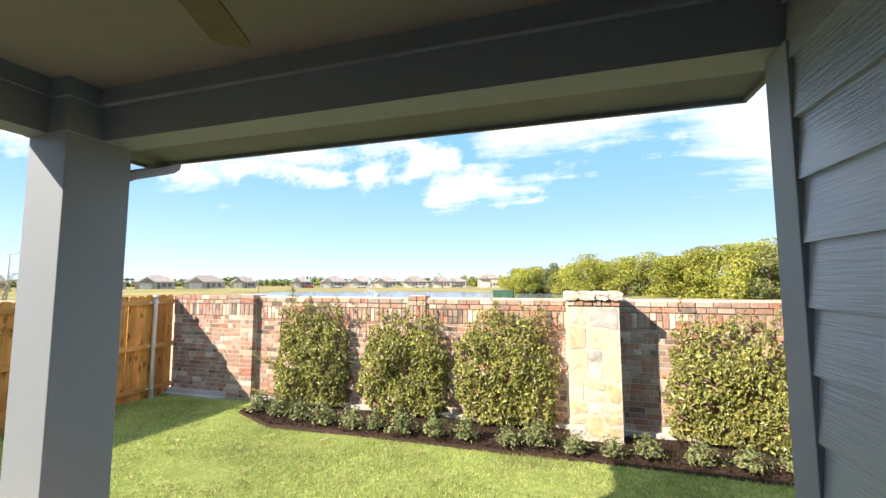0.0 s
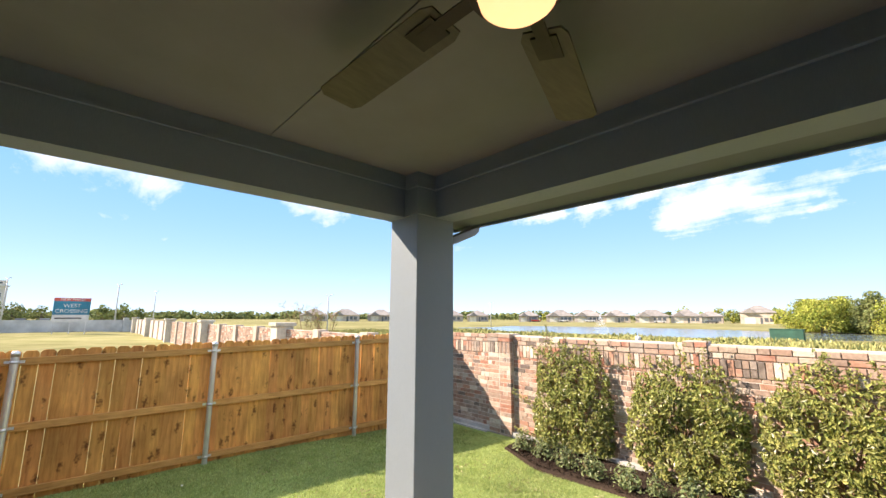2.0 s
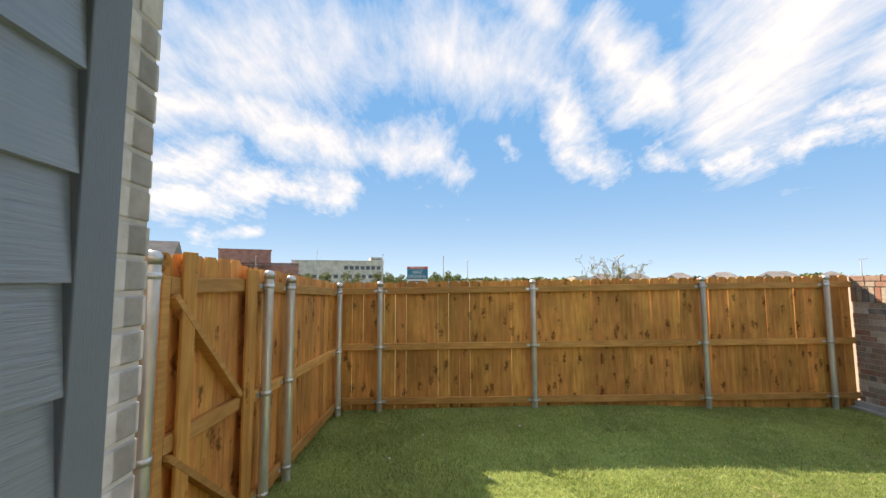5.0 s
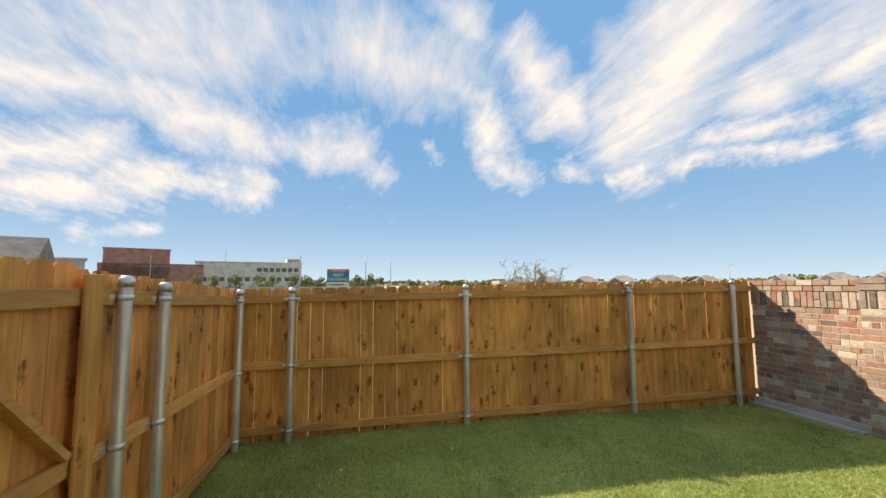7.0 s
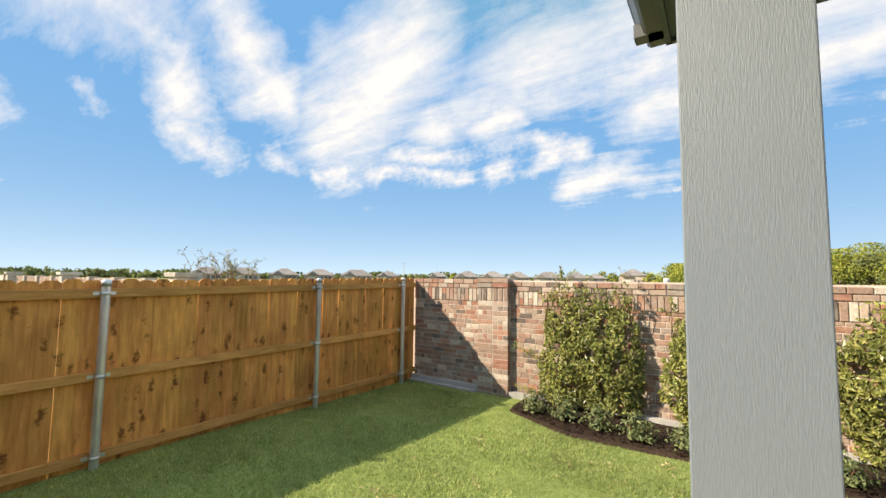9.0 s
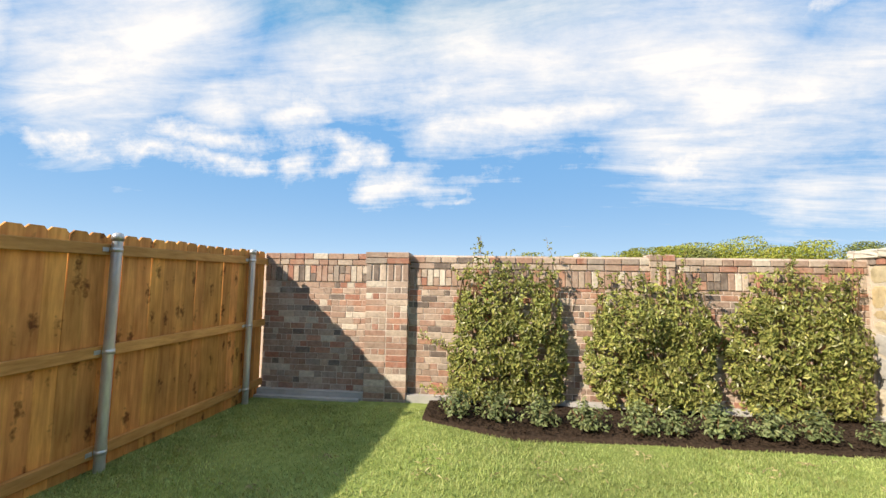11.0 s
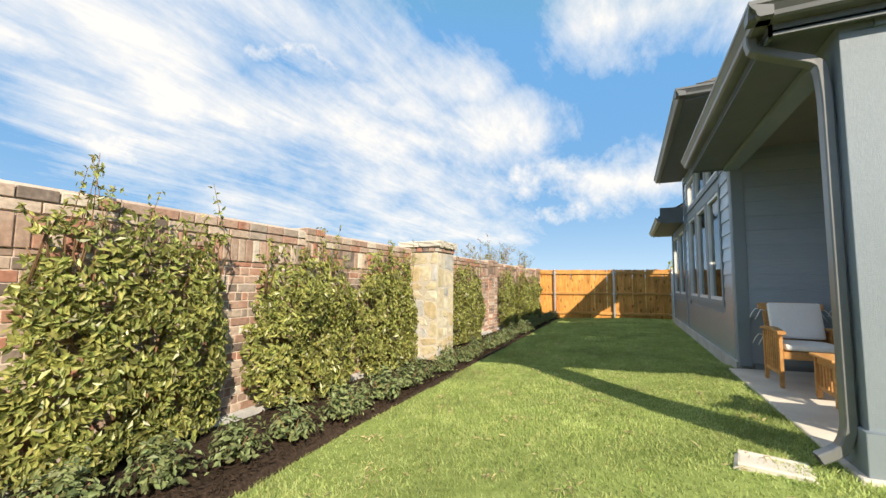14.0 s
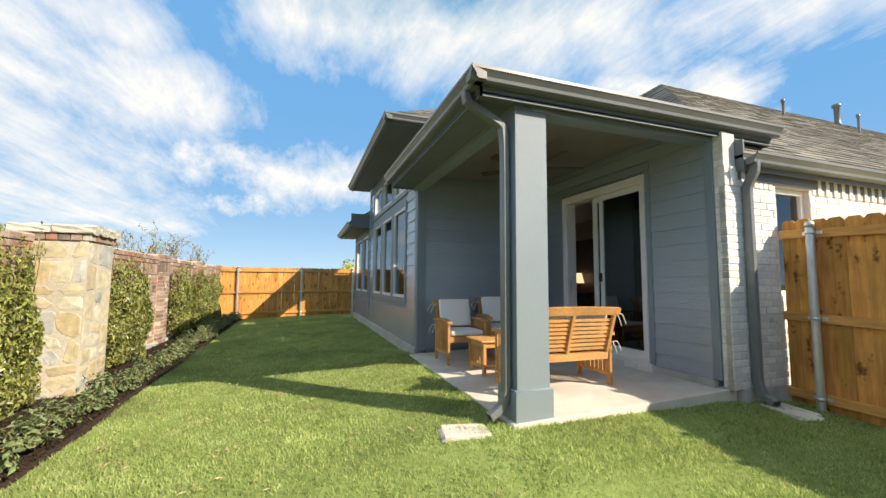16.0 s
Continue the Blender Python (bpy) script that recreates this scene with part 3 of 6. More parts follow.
EX, EY, EZ, ES = -2.30, 1.86, 2.60, -1.62          # the porch eave's corner, the soffit's height and the eave's south end
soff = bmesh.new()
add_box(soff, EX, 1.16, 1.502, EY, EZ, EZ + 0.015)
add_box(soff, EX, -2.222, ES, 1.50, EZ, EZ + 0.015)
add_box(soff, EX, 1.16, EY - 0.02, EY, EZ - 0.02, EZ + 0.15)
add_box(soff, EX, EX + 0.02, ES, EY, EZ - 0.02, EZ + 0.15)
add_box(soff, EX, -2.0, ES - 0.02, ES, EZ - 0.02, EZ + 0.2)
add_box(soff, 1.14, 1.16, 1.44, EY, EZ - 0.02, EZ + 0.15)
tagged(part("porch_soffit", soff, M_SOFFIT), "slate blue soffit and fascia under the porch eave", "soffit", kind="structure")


def gutter(a, b, out, z, name="gutter", label="grey metal gutter along the eave"):
    """A gutter with an ogee front from a to b; out: the way it faces."""
    a, b, out = Vector((*a, 0)), Vector((*b, 0)), Vector((*out, 0))
    sec = ((0, 0), (0.07, 0), (0.085, 0.012), (0.09, 0.04), (0.115, 0.075), (0.125, 0.085), (0.125, 0.11), (0.112, 0.11), (0.112, 0.09), (0.0, 0.06))
    bm = bmesh.new()
    rows = [[bm.verts.new(p + out * d + Vector((0, 0, z + h))) for d, h in sec] for p in (a, b)]
    bm.faces.new(rows[0]), bm.faces.new(rows[1][::-1])
    for i in range(len(sec)):
        j = (i + 1) % len(sec)
        bm.faces.new((rows[0][j], rows[0][i], rows[1][i], rows[1][j]))
    return tagged(part(name, bm, M_GUTTER), label, "gutter", kind="structure")


gutter((EX - 0.125, EY + 0.001), (1.16, EY + 0.001), (0, 1), EZ + 0.055)
gutter((EX - 0.001, ES - 0.03), (EX - 0.001, EY + 0.125), (-1, 0), EZ + 0.055)

# ---- roofs, shingled course by course ----


def roof_plane(parent, corners, drop=0.14, tab=0.30, seed=1):
    """corners: eave start, eave end, top end, top start. Shingle tabs in overlapping courses over a solid deck."""
    rng = random.Random(seed)
    p0, p1, p2, p3 = [Vector(c) for c in corners]
    n = (p1 - p0).cross(p3 - p0).normalized()
    n = n if n.z > 0 else -n
    length = ((p3 + p2) / 2 - (p0 + p1) / 2).length
    rows = max(int(length / drop), 1)
    verts, faces = [], []

    def quad(a, b, c, d, thick):
        k = len(verts)
        verts.extend([a, b, c, d, a - n * thick, b - n * thick])
        faces.extend([(k, k + 1, k + 2, k + 3), (k + 4, k + 5, k + 1, k), (k, k + 3, k + 4), (k + 1, k + 5, k + 2)])
    for r in range(rows):
        s0, s1 = r / rows, min((r + 1.25) / rows, 1.0)
        l0, l1 = p0.lerp(p3, s0), p1.lerp(p2, s0)
        m0, m1 = p0.lerp(p3, s1), p1.lerp(p2, s1)
        w = (l1 - l0).length
        count = max(int(w / tab), 1)
        cuts = [0.0] + sorted(min(max((i + 0.5 * (r % 2) + rng.uniform(-0.25, 0.25)) / count, 0), 1) for i in range(1, count)) + [1.0]
        for u0, u1 in zip(cuts, cuts[1:]):
            if u1 - u0 < 1e-4:
                continue
            lift = n * rng.choice((0.012, 0.015, 0.02))
            g = 0.002 / max(w, 0.1)
            quad(l0.lerp(l1, u0 + g) + lift, l0.lerp(l1, u1 - g) + lift, m0.lerp(m1, u1 - g) + n * 0.003, m0.lerp(m1, u0 + g) + n * 0.003, 0.012)
    tagged(raw("shingles", [tuple(v) for v in verts], faces, M_SHINGLE, parent), kind="stuff")
    bm = bmesh.new()
    top, low = [bm.verts.new(p) for p in (p0, p1, p2, p3)], [bm.verts.new(p - Vector((0, 0, 0.03))) for p in (p0, p1, p2, p3)]
    bm.faces.new(top), bm.faces.new(low[::-1])
    for i in range(4):
        j = (i + 1) % 4
        bm.faces.new((top[j], top[i], low[i], low[j]))
    part("deck", bm, M_DARKWOOD, parent)


porch_roof = thing("porch_roof", "grey brown shingled hip roof over the patio", "roof", kind="structure")
GZ = EZ + 0.165
P = 0.62
ridge_x = EX + 1.9
roof_plane(porch_roof, ((EX - 0.06, ES, GZ), (EX - 0.06, EY + 0.06, GZ), (ridge_x, EY + 0.06 - 1.96, GZ + 1.96 * P), (ridge_x, ES, GZ + 1.96 * P)), seed=2)
roof_plane(porch_roof, ((EX - 0.06, EY + 0.06, GZ), (1.26, EY + 0.06, GZ), (1.26, EY + 0.06 - 1.96, GZ + 1.96 * P), (ridge_x, EY + 0.06 - 1.96, GZ + 1.96 * P)), seed=3)
main_roof = thing("main_roof", "large grey brown shingled roof of the house", "roof", kind="structure")
LZ, LX = 2.38, -2.42
RX, RN, RS = 2.0, -4.95, -18.0
RZ = LZ + 0.8 * (RX - LX)
roof_plane(main_roof, ((LX, -22, LZ), (LX, -1.0, LZ), (RX, RN, RZ), (RX, RS, RZ)), tab=0.34, seed=4)
roof_plane(main_roof, ((LX, -1.0, LZ), (9.4, -1.0, LZ), (4.9, RN, RZ), (RX, RN, RZ)), tab=0.5, drop=0.22, seed=5)
roof_plane(main_roof, ((9.4, -1.0, LZ), (9.4, -22, LZ), (4.9, RS, RZ), (4.9, RN, RZ)), tab=0.8, drop=0.4, seed=6)
roof_plane(main_roof, ((RX, RN, RZ), (4.9, RN, RZ), (4.9, RS, RZ + 0.01), (RX, RS, RZ + 0.01)), tab=0.8, drop=0.6, seed=7)
gutter((LX - 0.002, -16.2), (LX - 0.002, -1.02), (-1, 0), LZ - 0.11)
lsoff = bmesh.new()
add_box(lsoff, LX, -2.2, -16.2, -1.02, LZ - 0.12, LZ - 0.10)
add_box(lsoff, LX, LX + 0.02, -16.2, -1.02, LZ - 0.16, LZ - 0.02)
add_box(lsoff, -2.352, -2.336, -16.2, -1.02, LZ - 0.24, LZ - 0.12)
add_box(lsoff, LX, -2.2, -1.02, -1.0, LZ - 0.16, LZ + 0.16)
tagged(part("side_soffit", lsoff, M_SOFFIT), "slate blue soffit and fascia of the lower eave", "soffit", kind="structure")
tower_roof = thing("tower_roof", "shingled hip roof over the tall room", "roof", kind="structure")
TZ = 3.60
roof_plane(tower_roof, ((0.95, 1.98, TZ + 0.13), (6.15, 1.98, TZ + 0.13), (4.3, 0.2, TZ + 1.25), (2.75, 0.2, TZ + 1.25)), seed=8)
roof_plane(tower_roof, ((0.95, -3.2, TZ + 0.13), (0.95, 1.98, TZ + 0.13), (2.75, 0.2, TZ + 1.25), (2.75, -3.2, TZ + 1.25)), seed=9)
roof_plane(tower_roof, ((6.15, 1.98, TZ + 0.13), (6.15, -3.2, TZ + 0.13), (4.3, -3.2, TZ + 1.25), (4.3, 0.2, TZ + 1.25)), tab=0.6, drop=0.3, seed=10)
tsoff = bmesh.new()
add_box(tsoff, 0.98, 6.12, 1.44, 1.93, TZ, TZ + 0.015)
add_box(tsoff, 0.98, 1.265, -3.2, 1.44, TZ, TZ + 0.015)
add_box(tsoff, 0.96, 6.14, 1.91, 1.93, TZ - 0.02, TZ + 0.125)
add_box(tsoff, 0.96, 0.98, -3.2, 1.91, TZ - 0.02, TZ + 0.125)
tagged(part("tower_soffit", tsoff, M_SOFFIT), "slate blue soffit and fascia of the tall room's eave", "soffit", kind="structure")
gutter((0.84, 1.931), (6.14, 1.931), (0, 1), TZ + 0.01)
gutter((0.959, -3.2), (0.959, 2.05), (-1, 0), TZ + 0.01)
bed_roof = thing("bedroom_roof", "low shingled roof past the tall room", "roof", kind="structure")
roof_plane(bed_roof, ((6.05, 1.98, 2.72), (9.5, 1.98, 2.72), (9.5, -1.2, 4.6), (6.05, -1.2, 4.6)), seed=11)
bsoff = bmesh.new()
add_box(bsoff, 6.05, 9.45, 1.43, 1.93, 2.58, 2.6)
add_box(bsoff, 6.05, 9.47, 1.91, 1.93, 2.56, 2.71)
add_box(bsoff, 6.04, 6.06, 1.44, 1.95, 2.56, 2.95)
tagged(part("bedroom_soffit", bsoff, M_SOFFIT), "slate blue soffit of the low eave", "soffit", kind="structure")
gutter((6.0, 1.931), (9.47, 1.931), (0, 1), 2.60)

# ---- white brick side wall ----
WX = -2.335                     # face of the white brick
side_wall = wall_with_holes("wall_side", WX + 0.005, -2.18, -15.9, SY - 0.19, 0.03, 2.42, [(-2.17, -1.60, 0.95, 2.12)], "y", M_WHITE_MORTAR, "whitewashed brick wall of the house side")
add = bmesh.new()
add_box(add, WX + 0.005, -2.222, SY - 0.189, SY - 0.016, 0.03, 2.62)
corner_pier = tagged(part("wall_corner", add, M_WHITE_MORTAR), "whitewashed brick corner of the house", "wall", kind="structure")

# ---- fences ----


def picket_mesh(w, h, t=0.016):
    bm = bmesh.new()
    e = 0.028
    prism(bm, [(0, 0), (w, 0), (w, h - e), (w - e, h), (e, h), (0, h - e)], 0, t)
    return bm


def fence(name, a, b, za, zb, ga, gb, inner, posts, seed, label, skip=(), fracs=(0.09, 0.50, 0.93)):
    """Cedar pickets on three rails with steel posts, from a to b; za, zb: the tops; ga, gb: the ground; inner: +1 where the
    inner side lies to the left of the way from a to b."""
    rng = random.Random(seed)
    a, b = Vector(a), Vector(b)
    length, turn = (b - a).length, math.degrees(math.atan2(b.y - a.y, b.x - a.x))
    f = thing(name, label, "fence", (a.x, a.y, 0), turn, kind="structure")
    w, x = 0.14, 0.0
    shapes = [shared("picket", picket_mesh(w, 1.74), M_CEDAR) for _ in range(1)]
    while x < length - 0.02:
        s = x / length
        if not any(k0 < x + w / 2 < k1 for k0, k1 in skip):
            top, low = za + (zb - za) * s + rng.uniform(-0.008, 0.008), ga + (gb - ga) * s - 0.05
            wide = min(w, length - x)
            m = Matrix.Translation((x, -inner * (0.012 + rng.uniform(0, 0.004)) - (0.016 if inner > 0 else 0), low)) @ Matrix.Rotation(rng.uniform(-0.004, 0.004), 4, "Y") @ Matrix.Diagonal((wide / w, 1, (top - low) / 1.74, 1))
            piece("picket", shapes[0], f, m)
        x += w + rng.choice((-0.003, -0.001, 0.0, 0.001, 0.003, 0.005))
    segs, start = [], 0.0
    for k0, k1 in sorted(skip):
        segs.append((start, k0))
        start = k1
    segs.append((start, length))
    for s0, s1 in segs:
        if s1 - s0 < 0.05:
            continue
        for frac in fracs:
            bm = bmesh.new()
            p = []
            for s in (s0, s1):
                u = s / length
                lo, hi = ga + (gb - ga) * u, za + (zb - za) * u
                p.append((s, inner * 0.012, lo + (hi - lo) * frac))
            beam_between(bm, p[0], p[1], 0.038, 0.085)
            bmesh.ops.bevel(bm, geom=bm.edges[:], offset=0.004, segments=1, affect="EDGES")
            part("rail", bm, M_RAIL, f)
    for s, extra in posts:
        u = s / length
        lo, hi = ga + (gb - ga) * u, za + (zb - za) * u
        y = inner * 0.065
        bm = bmesh.new()
        r = 0.036
        spin(bm, [(0, hi + extra + 0.03), (0.018, hi + extra + 0.028), (0.032, hi + extra + 0.019), (0.040, hi + extra + 0.004), (0.041, hi + extra - 0.035), (r, hi + extra - 0.031), (r, hi + extra - 0.04), (r, hi + extra - 0.05), (r, lo - 0.08), (r, lo - 0.09), (r, lo - 0.1), (0, lo - 0.1)], 16, Matrix.Translation((s, y, 0)))
        post = part("post", bm, M_STEEL, f, "galvanised steel pipe post")
        for frac in fracs:
            zc = lo + (hi - lo) * frac
            bb = bmesh.new()
            spin(bb, [(r + 0.001, zc + 0.016), (r + 0.004, zc + 0.016), (r + 0.004, zc - 0.016), (r + 0.001, zc - 0.016)], 16, Matrix.Translation((s, y, 0)))
            add_box(bb, s - 0.085, s - r, y - inner * 0.032 - 0.002, y - inner * 0.032 + 0.002, zc - 0.016, zc + 0.016)
            add_box(bb, s + r, s + 0.085, y - inner * 0.032 - 0.002, y - inner * 0.032 + 0.002, zc - 0.016, zc + 0.016)
            part("bracket", bb, M_STEEL, post)
    return f


fence("fence_west", (FENCE_X, 5.93), (FENCE_X, -1.33), 1.585, 1.50, -0.26, -0.18, 1, [(0.42, -0.02), (2.25, -0.02), (4.64, -0.02), (6.68, -0.02)], 5, "golden stained cedar picket fence with steel posts")
S0, S1 = (FENCE_X, -1.30), (-2.35, -1.61)
SL = (Vector(S1) - Vector(S0)).length


def on_south(x):
    return (x - S0[0]) / (S1[0] - S0[0]) * SL


south_fence = fence("fence_south", S0, S1, 1.50, 1.74, -0.17, -0.15, 1, [(0.20, -0.04), (on_south(-5.04), -0.06), (on_south(-4.60), -0.05), (on_south(-3.37), -0.06), (on_south(-2.66), -0.06)], 6,
      "golden stained cedar picket fence with steel posts beside the gate", [(on_south(-4.36), on_south(-3.47))], (0.07, 0.475, 0.92))
part("jamb_board", box(on_south(-4.44), on_south(-4.305), 0.033, 0.052, -0.18, 1.60, 0.004), M_CEDAR, south_fence)
fence("fence_east", (EAST_X, 1.2), (EAST_X, 5.93), 1.56, 1.56, -0.16, -0.24, 1, [(0.15, 0.0), (2.0, 0.0), (4.1, 0.0)], 7, "golden stained cedar picket fence across the side yard")

# ---- brick boundary wall ----
wall_n = wall_with_holes("wall_boundary", FENCE_X - 0.1, 14.0, WALL_Y + 0.006, WALL_Y + 0.20, -0.5, 1.565, [], "x", M_MORTAR, "mixed red and tan brick boundary wall")
foot = bmesh.new()
add_box(foot, FENCE_X, 14.0, WALL_Y - 0.085, WALL_Y + 0.006, -0.6, -0.17)
add_box(foot, FENCE_X, -5.5, WALL_Y - 0.16, WALL_Y - 0.085, -0.6, -0.235)
tagged(part("wall_footing", foot, M_FOOTING), "grey concrete footing along the brick wall", "footing", kind="structure")

# ---- gate, doors and windows ----
gate = thing("gate", "cedar board gate with a diagonal brace", "gate", (*(Vector(S0).lerp(Vector(S1), on_south(-4.33) / SL)), 0), math.degrees(math.atan2(S1[1] - S0[1], S1[0] - S0[0])))
GW = on_south(-3.50) - on_south(-4.33)
gate_board = shared("board", picket_mesh(0.14, 1.74), M_CEDAR)
for k in range(6):
    wide = min(0.14, GW - k * 0.144)
    piece("board", gate_board, gate, Matrix.Translation((k * 0.144, -0.03, -0.08)) @ Matrix.Diagonal((wide / 0.14, 1, 1.0, 1)))
for z in (0.02, 0.70, 1.49):
    part("rail", box(0.0, GW - 0.065, -0.013, 0.025, z - 0.043, z + 0.043, 0.004), M_RAIL, gate)
part("stile", box(GW - 0.06, GW, -0.013, 0.027, -0.1, 1.54, 0.004), M_RAIL, gate)
part("cover_board", box(GW - 0.245, GW - 0.135, 0.027, 0.046, -0.1, 1.67, 0.004), M_CEDAR, gate)
for low, high in ((0.07, 0.645), (0.755, 1.44)):
    brace = bmesh.new()
    beam_between(brace, (0.05, 0.006, low), (GW - 0.08, 0.006, high), 0.034, 0.085, (0, 1, 0))
    part("brace", brace, M_RAIL, gate)


def window(name, x0, x1, z0, z1, y, label):
    """A white vinyl window in a wall that faces +y."""
    w = thing(name, label, "window", ((x0 + x1) / 2, y, z0), kind="structure")
    a, h, f = (x1 - x0) / 2, z1 - z0, 0.05
    fr = bmesh.new()
    for b in ((-a, -a + f, 0, h), (a - f, a, 0, h), (-a + f, a - f, 0, f), (-a + f, a - f, h - f, h)):
        add_box(fr, b[0], b[1], -0.07, 0.012, b[2], b[3])
    part("window_frame", fr, M_WHITE, w)
    p = part("pane", box(-a + f, a - f, -0.035, -0.027, f, h - f), M_GLASS, w, "reflecting glass pane")
    p.visible_shadow = False
    tr = bmesh.new()
    t = 0.09
    for b in ((-a - t, -a, -t, h + t), (a, a + t, -t, h + t), (-a, a, -t, 0), (-a, a, h, h + t)):
        add_box(tr, b[0], b[1], -0.002, 0.024, b[2], b[3])
    part("casing", tr, M_TRIM, w, "slate blue casing")
    return w


n = 1
for a, b in WIN:
    window("window_%d" % n, a, b, 0.78, 2.46, 1.413, "tall white vinyl window reflecting the sky")
    window("window_%d" % (n + 1), a, b, 2.76, 3.36, 1.413, "white vinyl transom window under the eave")
    n += 2
for a, b in WIN2:
    window("window_%d" % n, a, b, 0.78, 2.40, 1.403, "white vinyl window reflecting the fence")
    n += 1
side_window = thing("window_%d" % n, "white vinyl window set in whitewashed brick", "window", (WX + 0.06, -1.885, 0.95), kind="structure")
fr = bmesh.new()
for b in ((-0.28, -0.23, 0, 1.165), (0.23, 0.28, 0, 1.165), (-0.23, 0.23, 0, 0.05), (-0.23, 0.23, 1.115, 1.165)):
    add_box(fr, 0, 0.08, b[0], b[1], b[2], b[3])
part("window_frame", fr, M_WHITE, side_window)
# pale panel added behind the pane in place of the sky's reflection
part("blind", box(0.07, 0.078, -0.225, 0.225, 0.055, 1.11), M_SKY_BACKING, side_window, "pale panel behind the glass, standing in for reflected sky")
pane = part("pane", box(0.04, 0.048, -0.23, 0.23, 0.05, 1.115), M_GLASS, side_window)
pane.visible_shadow = False

# sliding door: fixed panel to the west, sliding panel pushed open behind it
door = thing("door_1", "white vinyl sliding glass door standing open", "door", (SLIDER[0], SY, SLIDER[2]), kind="structure")
DW, DH = SLIDER[1] - SLIDER[0], SLIDER[3] - SLIDER[2]
tr = bmesh.new()
for b in ((-0.014, 0.004, -0.02, DH + 0.058), (DW - 0.004, DW + 0.058, -0.02, DH + 0.058), (0.004, DW - 0.004, DH - 0.004, DH + 0.058)):
    add_box(tr, b[0], b[1], -0.03, 0.026, b[2], b[3])
part("casing", tr, M_WHITE, door, "white brickmould casing")
fr = bmesh.new()
for b in ((0.004, 0.04, 0, DH - 0.005), (DW - 0.04, DW - 0.004, 0, DH - 0.005), (0.04, DW - 0.04, DH - 0.045, DH - 0.005), (0.04, DW - 0.04, 0, 0.03)):
    add_box(fr, b[0], b[1], -0.15, 0.012, b[2], b[3])
part("door_frame", fr, M_WHITE, door)
part("sill", box(-0.05, DW + 0.05, -0.03, 0.07, -0.045, -0.004, 0.004), M_WHITE, door, "white door sill")


def leaf(name, x0, x1, y, label):
    s = 0.065
    bm = bmesh.new()
    for b in ((x0, x0 + s, 0.03, DH - 0.05), (x1 - s, x1, 0.03, DH - 0.05), (x0 + s, x1 - s, 0.03, 0.12), (x0 + s, x1 - s, DH - 0.12, DH - 0.05)):
        add_box(bm, b[0], b[1], y - 0.02, y + 0.02, b[2], b[3])
    ob = part(name, bm, M_WHITE, door, label)
    g = part("pane", box(x0 + s, x1 - s, y - 0.004, y + 0.004, 0.12, DH - 0.12), M_DOOR_GLASS, ob)
    g.visible_shadow = False
    return ob


leaf("fixed_panel", 0.04, DW / 2 + 0.05, -0.045, "")
leaf("sliding_panel", 0.26, DW / 2 + 0.22, -0.095, "sliding panel pushed part way open")
M_BLACK = surface("black_plastic", (0.012, 0.012, 0.012), (0.02, 0.02, 0.02), 8, rough=0.4, bump=0)
part("door_latch", box(DW / 2 + 0.01, DW / 2 + 0.045, -0.025, 0.01, 0.98, 1.10, 0.006), M_BLACK, door, "black latch")
part("door_handle", box(DW - 0.10, DW - 0.075, -0.02, 0.012, 0.75, 1.0, 0.006), M_STEEL, door, "satin door pull")
part("screen", box(DW / 2 + 0.27, DW / 2 + 0.30, -0.14, -0.12, 0.03, DH - 0.05), M_WHITE, door)
ledge = thing("door_ledge", "whitewashed brick ledge under the sliding door", "ledge", (-1.40, SY, floor_z(SY)), kind="structure")
for k in range(9):
    part("brick", box(0.002 + k * 0.2, 0.195 + k * 0.2, -0.02, 0.085, -0.02, 0.062, 0.006), M_WHITE_BRICK, ledge)

# ---- the brick boundary wall, brick by brick ----
COURSE, BL, BH = 0.0765, 0.194, 0.068


def brick_mesh(name, l, h, d, material, bevel=0.004):
    """A brick that lies along x, its face towards -y at y = 0; origin at the lower left of the face."""
    return shared(name, box(0, l, 0, d, 0, h, bevel), material)


def chipped_box(rng, x0, x1, z0, z1, y0, y1, verts, faces, m=None):
    """Eight corners, slightly out of true, added to a joined run of bricks."""
    k = len(verts)
    j = lambda: rng.uniform(-0.002, 0.002)
    c = 0.005
    pts = [(x0 + j(), y1, z0 + j()), (x1 + j(), y1, z0 + j()), (x1 + j(), y1, z1 + j()), (x0 + j(), y1, z1 + j()),
           (x0 + c, y0, z0 + c), (x1 - c, y0, z0 + c), (x1 - c, y0, z1 - c), (x0 + c, y0, z1 - c),
           (x0, y0 + c, z0), (x1, y0 + c, z0), (x1, y0 + c, z1), (x0, y0 + c, z1)]
    verts.extend(tuple(m @ Vector(p)) for p in pts) if m is not None else verts.extend(pts)
    f = [(4, 5, 6, 7), (8, 9, 5, 4), (9, 10, 6, 5), (10, 11, 7, 6), (11, 8, 4, 7), (0, 1, 9, 8), (1, 2, 10, 9), (2, 3, 11, 10), (3, 0, 8, 11)]
    faces.extend(tuple(k + i for i in q) for q in f)


